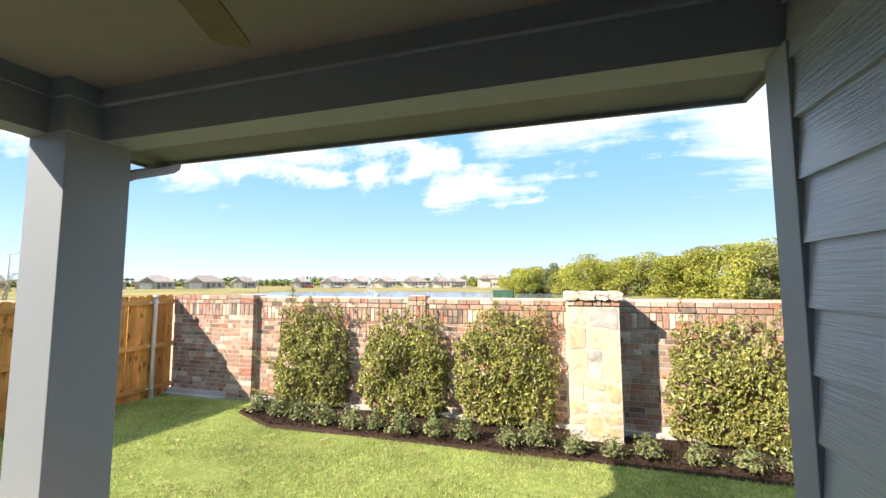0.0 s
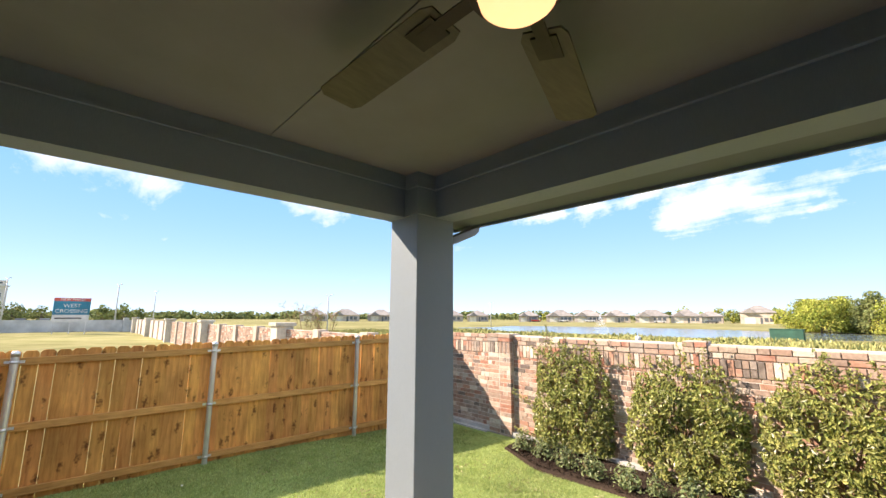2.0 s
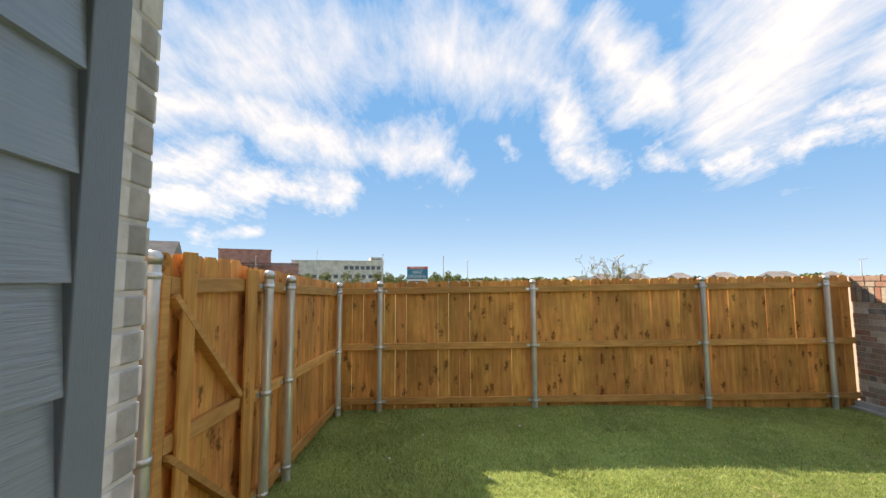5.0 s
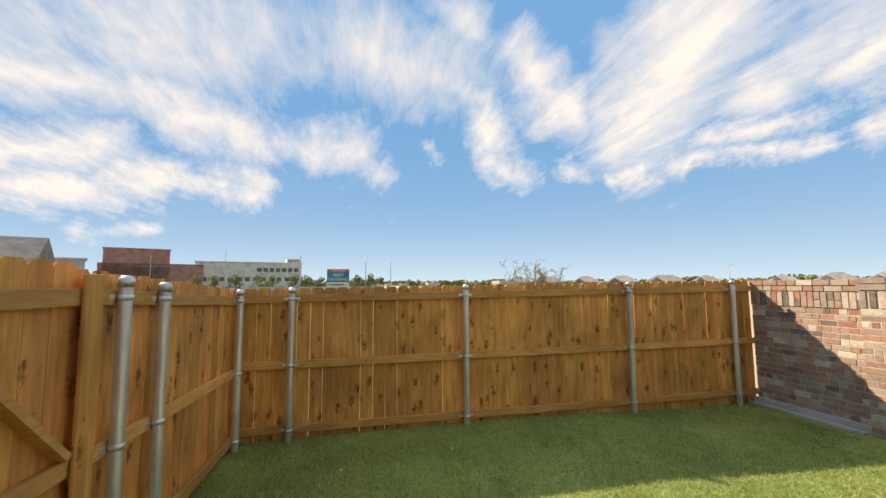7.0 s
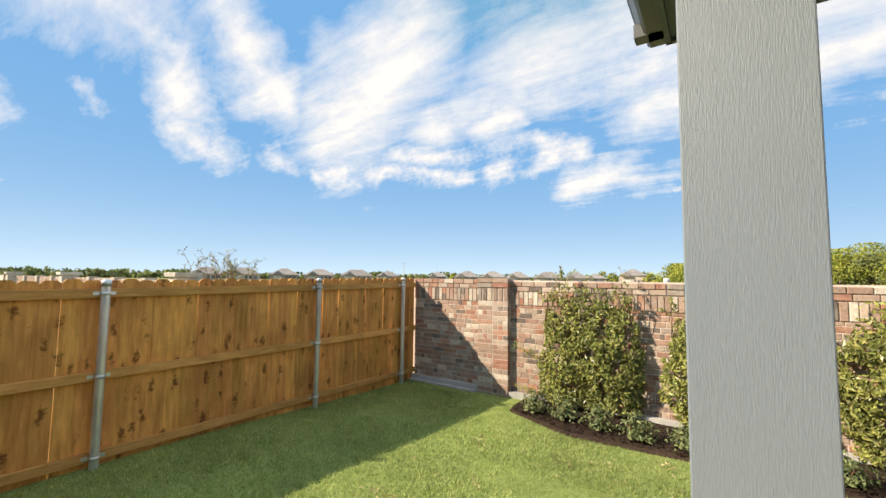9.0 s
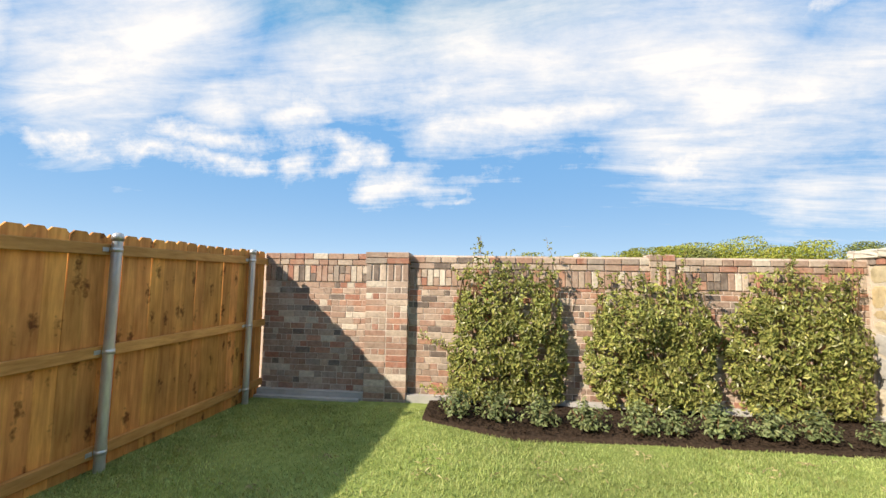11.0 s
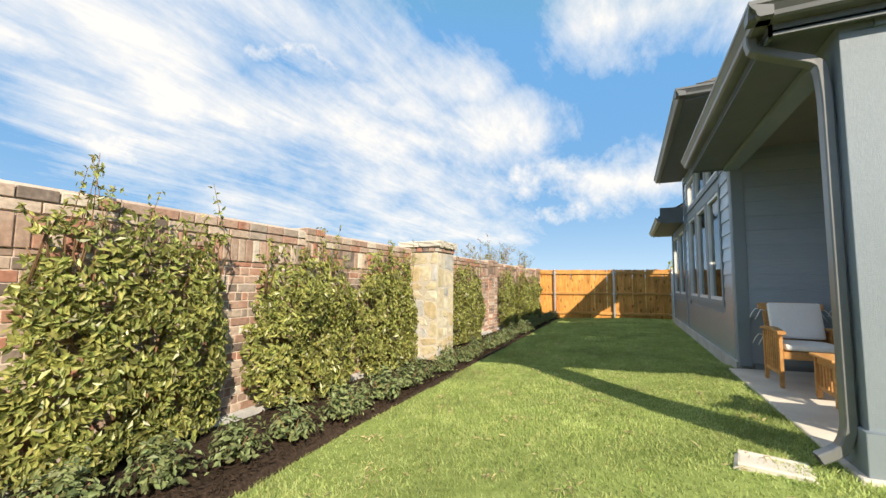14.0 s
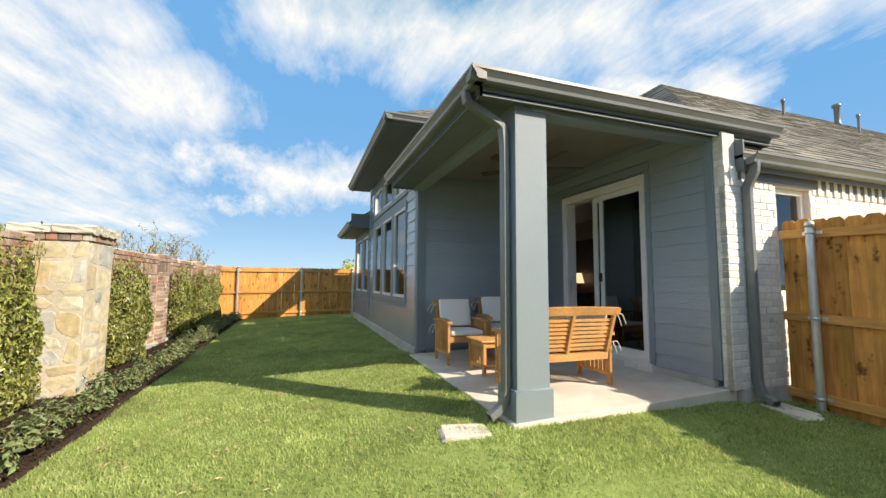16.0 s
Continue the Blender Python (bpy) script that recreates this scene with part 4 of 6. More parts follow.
def lay_bricks(parent, x0, x1, z0, z1, y, near, seed, cap=True):
    """Random-length running bond with a soldier band and two cap courses; near: (from, to) is laid as single bricks."""
    rng = random.Random(seed)
    verts, faces = [], []
    unit = brick_mesh("brick", BL, BH, 0.08, M_BRICK)
    soldier = brick_mesh("brick", BH, 0.20, 0.08, M_BRICK)
    laid = 0

    def put(ax, bx, az, bz, yy):
        nonlocal laid
        if near and near[0] <= ax and bx <= near[1] and laid < 300:
            laid += 1
            up = bz - az > 0.12
            base, l, h = (soldier, BH, 0.20) if up else (unit, BL, BH)
            piece("brick", base, parent, Matrix.Translation((ax, yy, az)) @ Matrix.Rotation(rng.uniform(-0.006, 0.006), 4, "Y") @ Matrix.Diagonal(((bx - ax) / l, 1, (bz - az) / h, 1)))
        else:
            chipped_box(rng, ax, bx, az, bz, yy, yy + 0.08, verts, faces)
    z, row = z0, 0
    band = z1 - 2 * COURSE - 0.215 if cap else z1
    while z < band - 0.02:
        x = x0 - rng.uniform(0, 0.2)
        while x < x1:
            l = rng.choice((BL, BL, BL, BL, 0.15, 0.09, 0.09, 0.09, 0.06)) + rng.uniform(-0.004, 0.004)
            a, b = max(x, x0), min(x + l, x1)
            if b - a > 0.03:
                put(a, b, z, min(z + BH, band - 0.004), y + rng.uniform(-0.003, 0.003))
            x += l + 0.008
        z, row = z + COURSE, row + 1
    if cap:
        x = x0
        while x < x1 - 0.02:
            b = min(x + BH, x1)
            if rng.random() < 0.3:
                put(x, b, band + 0.003, band + 0.10, y - 0.012), put(x, b, band + 0.108, band + 0.205, y - 0.012)
            else:
                put(x, b, band + 0.003, band + 0.205, y - 0.012 + rng.uniform(-0.002, 0.002))
            x += BH + 0.010
        for k in range(2):
            z, x = z1 - (2 - k) * COURSE, x0
            while x < x1 - 0.02:
                l = rng.choice((BL, BL, 0.115, BL))
                b = min(x + l, x1)
                put(x, b, z + 0.004, z + COURSE - (0.006 if k == 0 else 0), y - 0.014 - (0.006 if k else 0))
                x += l + 0.010
    tagged(raw("brickwork", verts, faces, M_BRICK_ROW, parent), kind="stuff")


WALL_TOP = 1.575
lay_bricks(wall_n, FENCE_X, -5.46, -0.17, WALL_TOP, WALL_Y, (-6.9, -5.5), 11)
lay_bricks(wall_n, -4.92, 0.40, -0.17, WALL_TOP - 0.03, WALL_Y, (-4.93, -4.1), 12)
lay_bricks(wall_n, 1.12, 13.9, -0.17, WALL_TOP - 0.03, WALL_Y, None, 13)
cap_bm = bmesh.new()
add_box(cap_bm, FENCE_X, 13.9, WALL_Y + 0.05, WALL_Y + 0.21, 1.5, WALL_TOP - 0.035)
part("wall_coping", cap_bm, M_MORTAR, wall_n)


def brick_pier(x0, x1, front, top, seed, singles):
    """A pier of two stacks of bricks with a soldier band and a cap."""
    pier = tagged(part("wall_pier", box(x0 + 0.006, x1 - 0.006, front + 0.004, WALL_Y + 0.22, -0.5, top - 0.01), M_MORTAR), "brick pier with a capped top in the boundary wall", "pier", kind="structure")
    rng = random.Random(seed)
    mid = (x0 + x1) / 2
    w = mid - 0.006 - x0
    stretch, head = brick_mesh("brick", w, BH, 0.08, M_BRICK), brick_mesh("brick", w * 0.3, BH, 0.08, M_BRICK)
    up = brick_mesh("brick", BH, 0.20, 0.08, M_BRICK)
    z = -0.30
    while z < top - 0.42:
        for a in (x0, mid + 0.006):
            if rng.random() < 0.7:
                piece("brick", stretch, pier, Matrix.Translation((a, front + rng.uniform(-0.003, 0.003), z)))
            else:
                for k in range(3):
                    piece("brick", head, pier, Matrix.Translation((a + k * w * 0.345, front, z)))
        z += COURSE
    x, n_up = x0, int((x1 - x0) / (BH + 0.01))
    for k in range(n_up):
        piece("brick", up, pier, Matrix.Translation((x0 + k * (x1 - x0 - BH) / (n_up - 1), front - 0.008, z + 0.004)))
    z += 0.213
    for k in range(max(int((top - z) / COURSE + 0.5), 1)):
        for a in (x0 - 0.012, mid + 0.0):
            piece("brick", stretch, pier, Matrix.Translation((a, front - 0.018, z + 0.004)) @ Matrix.Diagonal((1.05, 1.4, 1, 1)))
        z += COURSE
    return pier


brick_pier(-5.46, -4.92, WALL_Y - 0.10, 1.60, 21, True)
for k, x in enumerate((-1.98, 4.45, 7.6, 10.2)):
    brick_pier(x, x + (0.28 if k == 0 else 0.45), WALL_Y - (0.02 if k == 0 else 0.09), 1.61, 22 + k, True)

# ---- limestone pillar ----
pillar = thing("wall_pillar", "pale yellow limestone pillar with a rough stone cap", "pillar", (0.75, 5.80, 0), kind="structure")
PX0, PX1, PY0, PY1 = -0.315, 0.315, -0.33, 0.33
part("core", box(PX0 + 0.002, PX1 - 0.002, PY0 + 0.002, PY1, -0.6, 1.50), M_STONE_MORTAR, pillar)


def stone(rng, outline, m, name="stone"):
    """A squared rubble stone with a pillowed, uneven face; outline in face coordinates, face towards -y."""
    bm = bmesh.new()
    n = len(outline)
    cx, cz = sum(p[0] for p in outline) / n, sum(p[1] for p in outline) / n
    back = [bm.verts.new((x, 0.05, z)) for x, z in outline]
    rim = [bm.verts.new((x, 0.004 + rng.uniform(-0.003, 0.003), z)) for x, z in outline]
    front = [bm.verts.new((cx + (x - cx) * 0.90, -0.0015 + rng.uniform(-0.003, 0.003), cz + (z - cz) * 0.90)) for x, z in outline]
    mid = bm.verts.new((cx, -0.005 + rng.uniform(-0.004, 0.004), cz))
    for i in range(n):
        j = (i + 1) % n
        bm.faces.new((back[i], back[j], rim[j], rim[i])), bm.faces.new((rim[i], rim[j], front[j], front[i])), bm.faces.new((front[i], front[j], mid))
    bmesh.ops.transform(bm, matrix=m, verts=bm.verts[:])
    return part(name, bm, M_STONE, pillar)


def rubble_face(m, width, z0, z1, seed):
    """Random rubble: rows of unequal height cut into stones with skewed joints."""
    rng = random.Random(seed)
    z = z0
    prev = [(0.0, z0), (width, z0)]
    while z < z1 - 0.06:
        h = rng.choice((0.16, 0.28, 0.38, 0.33))
        top = z1 if z1 - (z + h) < 0.12 else z + h
        tilt = 0 if top == z1 else rng.uniform(-0.06, 0.06)
        cuts = [0.0] + ([rng.uniform(0.3, 0.7) * width] if width < 0.5 or rng.random() < 0.6 else [rng.uniform(0.25, 0.38) * width, rng.uniform(0.6, 0.75) * width]) + [width]
        lo = lambda x: prev[0][1] + (prev[-1][1] - prev[0][1]) * x / width
        hi = lambda x: top + tilt * (x / width - 0.5) * 2
        for a, b in zip(cuts, cuts[1:]):
            g = 0.011
            s0, s1 = (rng.uniform(-0.05, 0.05) if a > 0 else 0), (rng.uniform(-0.05, 0.05) if b < width else 0)
            split = h > 0.2 and rng.random() < 0.35
            spans = [(0.0, 0.55), (0.55, 1.0)] if split else [(0.0, 1.0)]
            for u0, u1 in spans:
                za0, zb0 = lo(a) + (hi(a) - lo(a)) * u0, lo(b) + (hi(b) - lo(b)) * u0
                za1, zb1 = lo(a) + (hi(a) - lo(a)) * u1, lo(b) + (hi(b) - lo(b)) * u1
                c = rng.uniform(0.02, 0.055)
                pts = [(a + g + c, za0 + g), ((a + b) / 2, (za0 + zb0) / 2 + g + rng.uniform(-0.006, 0.012)), (b - g - c, zb0 + g), (b - g, zb0 + g + c), (b - g + s1, zb1 - g - c), (b - g - c + s1, zb1 - g),
                       ((a + b) / 2, (za1 + zb1) / 2 - g + rng.uniform(-0.012, 0.006)), (a + g + c + s0, za1 - g), (a + g + s0, za1 - g - c), (a + g, za0 + g + c)]
                stone(rng, pts, m)
        prev = [(0.0, hi(0.0)), (width, hi(width))]
        z = top


rubble_face(Matrix.Translation((PX0, PY0, 0)), PX1 - PX0, -0.32, 1.50, 31)
rubble_face(Matrix.Translation((PX0, 0.17, 0)) @ Matrix.Rotation(radians(-90), 4, "Z"), 0.50, -0.32, 1.50, 32)
rubble_face(Matrix.Translation((PX1, PY0, 0)) @ Matrix.Rotation(radians(90), 4, "Z"), 0.33 * 1.5, -0.32, 1.50, 33)
rng = random.Random(34)
for k in range(6):
    part("brick", box(PX0 - 0.01 + k * 0.109, PX0 + 0.088 + k * 0.109, PY0 - 0.02, PY0 + 0.06, 1.505, 1.572, 0.004), M_BRICK, pillar)
for k in range(4):
    part("brick", box(PX0 - 0.02, PX0 + 0.06, PY0 + 0.065 + k * 0.11, PY0 + 0.165 + k * 0.11, 1.505, 1.572, 0.004), M_BRICK, pillar)
    part("brick", box(PX1 - 0.06, PX1 + 0.02, PY0 + 0.065 + k * 0.11, PY0 + 0.165 + k * 0.11, 1.505, 1.572, 0.004), M_BRICK, pillar)


def rough_block(x0, x1, y0, y1, z0, z1, rng):
    bm = box(x0, x1, y0, y1, z0, z1)
    bmesh.ops.subdivide_edges(bm, edges=bm.edges[:], cuts=3, use_grid_fill=True)
    for v in bm.verts:
        v.co += Vector((rng.uniform(-1, 1), rng.uniform(-1, 1), rng.uniform(-0.7, 0.7))) * 0.009
        q = [abs(v.co.x - (x0 + x1) / 2) / (x1 - x0), abs(v.co.z - (z0 + z1) / 2) / (z1 - z0)]
        if min(q) > 0.45:
            v.co.z += 0.012 if v.co.z < (z0 + z1) / 2 else -0.012
    return bm


edges_x = (PX0 - 0.045, -0.17, 0.03, 0.20, PX1 + 0.045)
for a, b in zip(edges_x, edges_x[1:]):
    part("cap_stone", rough_block(a, b - 0.008, PY0 - 0.05, 0.0, 1.575, 1.685, rng), M_STONE_CAP, pillar)
    part("cap_stone", rough_block(a, b - 0.008, 0.006, PY1 + 0.05, 1.575, 1.68, rng), M_STONE_CAP, pillar)

# ---- white brick of the house corner and side ----
wb = brick_mesh("brick", 0.195, 0.062, 0.07, M_WHITE_BRICK)
wb_half = brick_mesh("brick", 0.10, 0.062, 0.07, M_WHITE_BRICK)
wb_up = brick_mesh("brick", 0.062, 0.195, 0.07, M_WHITE_BRICK)
rng = random.Random(41)
turn_w = Matrix.Rotation(radians(-90), 4, "Z")
z, row = 0.04, 0
while z < 2.15:
    soldier_row = 2.03 < z
    y = SY - 0.012
    if not soldier_row:
        y -= 0.0 if row % 2 else 0.103
        while y > -4.6:
            spans = [(y - 0.195, y)]
            if 0.90 < z < 2.12:
                spans = [(y - 0.195, min(y, -2.175)), (max(y - 0.195, -1.595), y)]
            for lo_, hi_ in spans:
                if hi_ - lo_ > 0.02:
                    piece("brick", wb, side_wall, Matrix.Translation((WX + rng.uniform(-0.003, 0.003), hi_, z)) @ turn_w @ Matrix.Diagonal(((hi_ - lo_) / 0.195, 1, 1, 1)))
            y -= 0.206
        piece("brick", wb_half, corner_pier, Matrix.Translation((WX + 0.006, SY - 0.012, z)) @ Matrix.Rotation(radians(0), 4, "Z") @ Matrix.Diagonal((1.0, -1, 1, 1)))
        if row % 2 == 0:
            piece("brick", wb_half, side_wall, Matrix.Translation((WX + rng.uniform(-0.003, 0.003), SY - 0.012, z)) @ turn_w)
        z += 0.0725
    else:
        while y > -4.6:
            if y < -2.18 or y > -1.52:
                piece("brick", wb_up, side_wall, Matrix.Translation((WX - 0.004 - (0.016 if int(y * 20) % 3 == 0 else 0), y, z)) @ turn_w)
            y -= 0.073
        z += 0.207
    row += 1
while z < 2.60:
    piece("brick", wb_half, corner_pier, Matrix.Translation((WX + 0.006, SY - 0.012, z)) @ Matrix.Diagonal((1.0, -1, 1, 1)))
    z += 0.0725

# ---- porch things ----
M_TEAK = surface("oiled_acacia", (0.46, 0.21, 0.065), (0.68, 0.37, 0.14), 3.0, (3, 14, 14), 0.5, 0.15, spread=0.15, blotch=0.2, blotch_scale=3.0)
M_CUSHION = surface("white_canvas", (0.84, 0.83, 0.81), (0.90, 0.89, 0.87), 60, rough=0.95, bump=0.15, blotch=0.06, spec=0.1)
M_CORD = surface("white_cord", (0.68, 0.67, 0.65), (0.78, 0.77, 0.75), 60, rough=0.95, bump=0.0)
M_RED = surface("red_fibreglass", (0.50, 0.045, 0.03), (0.62, 0.07, 0.045), 12, rough=0.45, bump=0.03)
M_ALU = surface("brushed_aluminium", (0.55, 0.56, 0.57), (0.68, 0.69, 0.70), 20, rough=0.35, bump=0.02, metal=0.6)
M_BRONZE = surface("oil_rubbed_bronze", (0.035, 0.024, 0.016), (0.06, 0.042, 0.03), 12, rough=0.4, bump=0.02, metal=0.7)
M_BLADE = surface("walnut_fan_blade", (0.075, 0.055, 0.03), (0.12, 0.09, 0.05), 4, (14, 3, 3), 0.5, 0.05)


def cushion(x0, x1, y0, y1, z0, z1, m=None):
    """A boxed cushion with a crowned top and soft edges."""
    bm = box(x0, x1, y0, y1, z0, z1, min(x1 - x0, y1 - y0, z1 - z0) * 0.3)
    bmesh.ops.subdivide_edges(bm, edges=[e for e in bm.edges if e.calc_length() > 0.2], cuts=3, use_grid_fill=True)
    cx, cy = (x0 + x1) / 2, (y0 + y1) / 2
    for v in bm.verts:
        r = (1 - (2 * (v.co.x - cx) / (x1 - x0)) ** 2) * (1 - (2 * (v.co.y - cy) / (y1 - y0)) ** 2)
        v.co.z += (0.014 if v.co.z > (z0 + z1) / 2 else -0.004) * max(r, 0)
    for f in bm.faces:
        f.smooth = True
    if m is not None:
        bmesh.ops.transform(bm, matrix=m, verts=bm.verts[:])
    return bm


def bar(a, b, w, h, bevel=0.004, upv=(0, 0, 1)):
    bm = bmesh.new()
    beam_between(bm, a, b, w, h, upv)
    bmesh.ops.bevel(bm, geom=bm.edges[:], offset=bevel, segments=2, affect="EDGES")
    return bm


BACK_LIFT = {"bench": 0.14, "armchair": 0.19}


def seat(name, width, at, turn, label, category, cushions, group=""):
    """A slatted acacia armchair or bench that faces +x; width along y."""
    t = thing(name, label, category, at, turn, group)
    h = width / 2
    for sx, sy in ((1, 1), (1, -1), (-1, 1), (-1, -1)):
        part("leg", bar((0.25 * sx, sy * (h - 0.025), 0), (0.25 * sx, sy * (h - 0.025), 0.56 if sx > 0 else 0.54), 0.045, 0.035), M_TEAK, t)
    for sy in (1, -1):
        y = sy * (h - 0.025)
        arm = bmesh.new()
        pts = [(-0.30 + 0.62 * k / 8, 0.575 + 0.028 * math.sin(math.pi * k / 8)) for k in range(9)]
        prism(arm, pts + [(x, z - 0.028) for x, z in reversed(pts)], y - 0.035, y + 0.035)
        part("armrest", arm, M_TEAK, t)
        part("side_rail", bar((-0.23, y, 0.14), (0.23, y, 0.14), 0.022, 0.04), M_TEAK, t)
        for k in range(7):
            x = -0.195 + 0.065 * k
            part("slat", bar((x, y, 0.155), (x, y, 0.565), 0.03, 0.014, 0.002), M_TEAK, t)
    part("front_rail", bar((0.25, -h + 0.045, 0.33), (0.25, h - 0.045, 0.33), 0.024, 0.075), M_TEAK, t)
    part("back_rail", bar((-0.25, -h + 0.045, 0.33), (-0.25, h - 0.045, 0.33), 0.024, 0.075), M_TEAK, t)
    for k in range(6):
        x = -0.2 + 0.08 * k
        part("seat_slat", bar((x, -h + 0.05, 0.37), (x, h - 0.05, 0.37), 0.05, 0.016, 0.003), M_TEAK, t)
    lean = Vector((-0.14, 0, 0.435))
    foot = Vector((-0.25, 0, 0.37))
    stiles = [-h + 0.06, h - 0.06] + ([0.0] if width > 0.9 else [])
    for y in stiles:
        part("back_post", bar(foot + Vector((0, y, 0)), foot + lean + Vector((0, y, 0)), 0.04, 0.03), M_TEAK, t)
    rail, crown = bmesh.new(), []
    for k in range(13):
        u = -1 + k / 6
        crown.append((u * h, 0.035 + 0.014 * (1 - u * u)))
    prism(rail, [(y, -0.035) for y, _ in crown] + crown[::-1], -0.016, 0.016)
    bmesh.ops.transform(rail, matrix=Matrix.Translation(foot + lean) @ Matrix.Rotation(-0.28, 4, "Y") @ Matrix.Rotation(radians(90), 4, "Z"), verts=rail.verts[:])
    part("top_rail", rail, M_TEAK, t)
    for k in range(8):
        c = foot + lean * (0.10 + 0.098 * k) + Vector((0.012, 0, 0))
        part("back_slat", bar(c + Vector((0, -h + 0.06, 0)), c + Vector((0, h - 0.06, 0)), 0.012, 0.032, 0.003), M_TEAK, t)
    tilt = Matrix.Translation((-0.195, 0, 0.47)) @ Matrix.Rotation(math.atan2(-0.14, 0.46), 4, "Y")
    n = cushions
    for k in range(n):
        y0, y1 = -h + 0.06 + k * (width - 0.12) / n, -h + 0.06 + (k + 1) * (width - 0.12) / n
        part("seat_cushion", cushion(-0.22, 0.27, y0 + 0.004, y1 - 0.004, 0.382, 0.445), M_CUSHION, t, "white canvas seat cushion")
        part("back_cushion", cushion(-0.20, 0.20, y0 + 0.004, y1 - 0.004, -0.005, 0.055, tilt @ Matrix.Translation((0.0, 0, BACK_LIFT[name])) @ Matrix.Rotation(radians(90), 4, "Y")), M_CUSHION, t, "white canvas back cushion")
    for sy in (-1, 1):
        for z0, x0 in ((0.76, -0.37), (0.47, -0.29)):
            tie = bmesh.new()
            y = sy * (h - 0.05)
            tube(tie, [(x0 + 0.03, y, z0), (x0 - 0.02, y + sy * 0.02, z0 + 0.01), (x0 - 0.03, y + sy * 0.07, z0 + 0.015), (x0 - 0.02, y + sy * 0.11, z0 - 0.04), (x0 - 0.02, y + sy * 0.13, z0 - 0.09)], 0.005, 6)
            tube(tie, [(x0 - 0.02, y + sy * 0.02, z0 + 0.01), (x0 - 0.02, y + sy * 0.05, z0 - 0.05), (x0 - 0.01, y + sy * 0.08, z0 - 0.11)], 0.005, 6)
            part("cushion_tie", tie, M_CORD, t, "white cushion tie")
    return t


seat("bench", 1.12, (-1.40, 0.60, floor_z(0.6) + 0.001), 0, "acacia slatted loveseat bench with white cushions on the patio", "bench", 2)
seat("armchair", 0.60, (0.22, 1.02, floor_z(1.0) + 0.001), 180, "acacia slatted armchair with white cushions by the siding", "armchair", 1, "patio armchairs")
seat("armchair", 0.60, (0.40, 0.28, floor_z(0.28) + 0.001), 172, "acacia slatted armchair with white cushions by the siding", "armchair", 1, "patio armchairs")
table = thing("coffee_table", "low acacia slatted coffee table on the patio", "table", (-0.56, 0.86, floor_z(0.86) + 0.001))
part("tabletop", box(-0.24, 0.24, -0.30, 0.30, 0.385, 0.41, 0.008), M_TEAK, table)
for sx in (-1, 1):
    for sy in (-1, 1):
        part("leg", bar((0.2 * sx, 0.25 * sy, 0), (0.2 * sx, 0.25 * sy, 0.385), 0.042, 0.042), M_TEAK, table)
    part("apron", bar((0.2 * sx, -0.23, 0.35), (0.2 * sx, 0.23, 0.35), 0.02, 0.06), M_TEAK, table)
    part("stretcher", bar((0.2 * sx, -0.23, 0.10), (0.2 * sx, 0.23, 0.10), 0.02, 0.035), M_TEAK, table)
for sy in (-1, 1):
    part("apron", bar((-0.18, 0.25 * sy, 0.35), (0.18, 0.25 * sy, 0.35), 0.02, 0.06), M_TEAK, table)
    part("stretcher", bar((-0.18, 0.25 * sy, 0.10), (0.18, 0.25 * sy, 0.10), 0.02, 0.035), M_TEAK, table)
    for k in range(5):
        x = -0.13 + 0.065 * k
        part("slat", bar((x, 0.25 * sy, 0.11), (x, 0.25 * sy, 0.33), 0.03, 0.014, 0.002), M_TEAK, table)

# step ladder by the door
ladder = thing("step_ladder", "red fibreglass step ladder standing on the patio", "ladder", (0.72, -0.42, floor_z(-0.42)), 120)
for sy in (-1, 1):
    part("rail", bar((0.30, 0.24 * sy, 0.0), (0.03, 0.16 * sy, 1.70), 0.035, 0.075), M_RED, ladder)
    part("rear_rail", bar((-0.42, 0.22 * sy, 0.0), (-0.05, 0.15 * sy, 1.66), 0.03, 0.05), M_RED, ladder)
for k in range(5):
    f = (k + 1) / 6.0
    x, w = 0.30 - 0.27 * f, 0.24 - 0.08 * f
    part("step", box(x - 0.06, x + 0.04, -w + 0.02, w - 0.02, 1.70 * f - 0.012, 1.70 * f + 0.012, 0.004), M_ALU, ladder, "aluminium step")
    part("spreader", bar((-0.42 + 0.37 * f, -w + 0.05, 1.66 * f), (-0.42 + 0.37 * f, w - 0.05, 1.66 * f), 0.015, 0.03), M_ALU, ladder)
part("top_cap", box(-0.12, 0.12, -0.20, 0.20, 1.68, 1.76, 0.02), M_BLACK, ladder, "black plastic cap")

# ceiling fan
FAN = Vector((-0.47, 0.27, CEIL_Z))
fan = thing("ceiling_fan", "bronze five-blade ceiling fan with a lit glass bowl", "ceiling fan", FAN)
bm = bmesh.new()
spin(bm, [(0, 0), (0.075, 0), (0.075, -0.02), (0.05, -0.055), (0.02, -0.065), (0, -0.065)], 24)
part("canopy", bm, M_BRONZE, fan)
bm = bmesh.new()
tube(bm, [(0, 0, -0.06), (0, 0, -0.14)], 0.014, 12)
part("downrod", bm, M_BRONZE, fan)
bm = bmesh.new()
spin(bm, [(0, -0.12), (0.05, -0.125), (0.11, -0.15), (0.125, -0.19), (0.12, -0.24), (0.10, -0.27), (0.105, -0.29), (0.105, -0.305), (0, -0.305)], 32)
part("motor", bm, M_BRONZE, fan)
M_BOWL = bpy.data.materials.new("lit_glass_bowl")
M_BOWL.use_nodes = True
bn = M_BOWL.node_tree.nodes["Principled BSDF"]
bn.inputs["Base Color"].default_value = (0.9, 0.82, 0.68, 1)
bn.inputs["Emission Color"].default_value, bn.inputs["Emission Strength"].default_value = (1.0, 0.55, 0.27, 1), 0.42
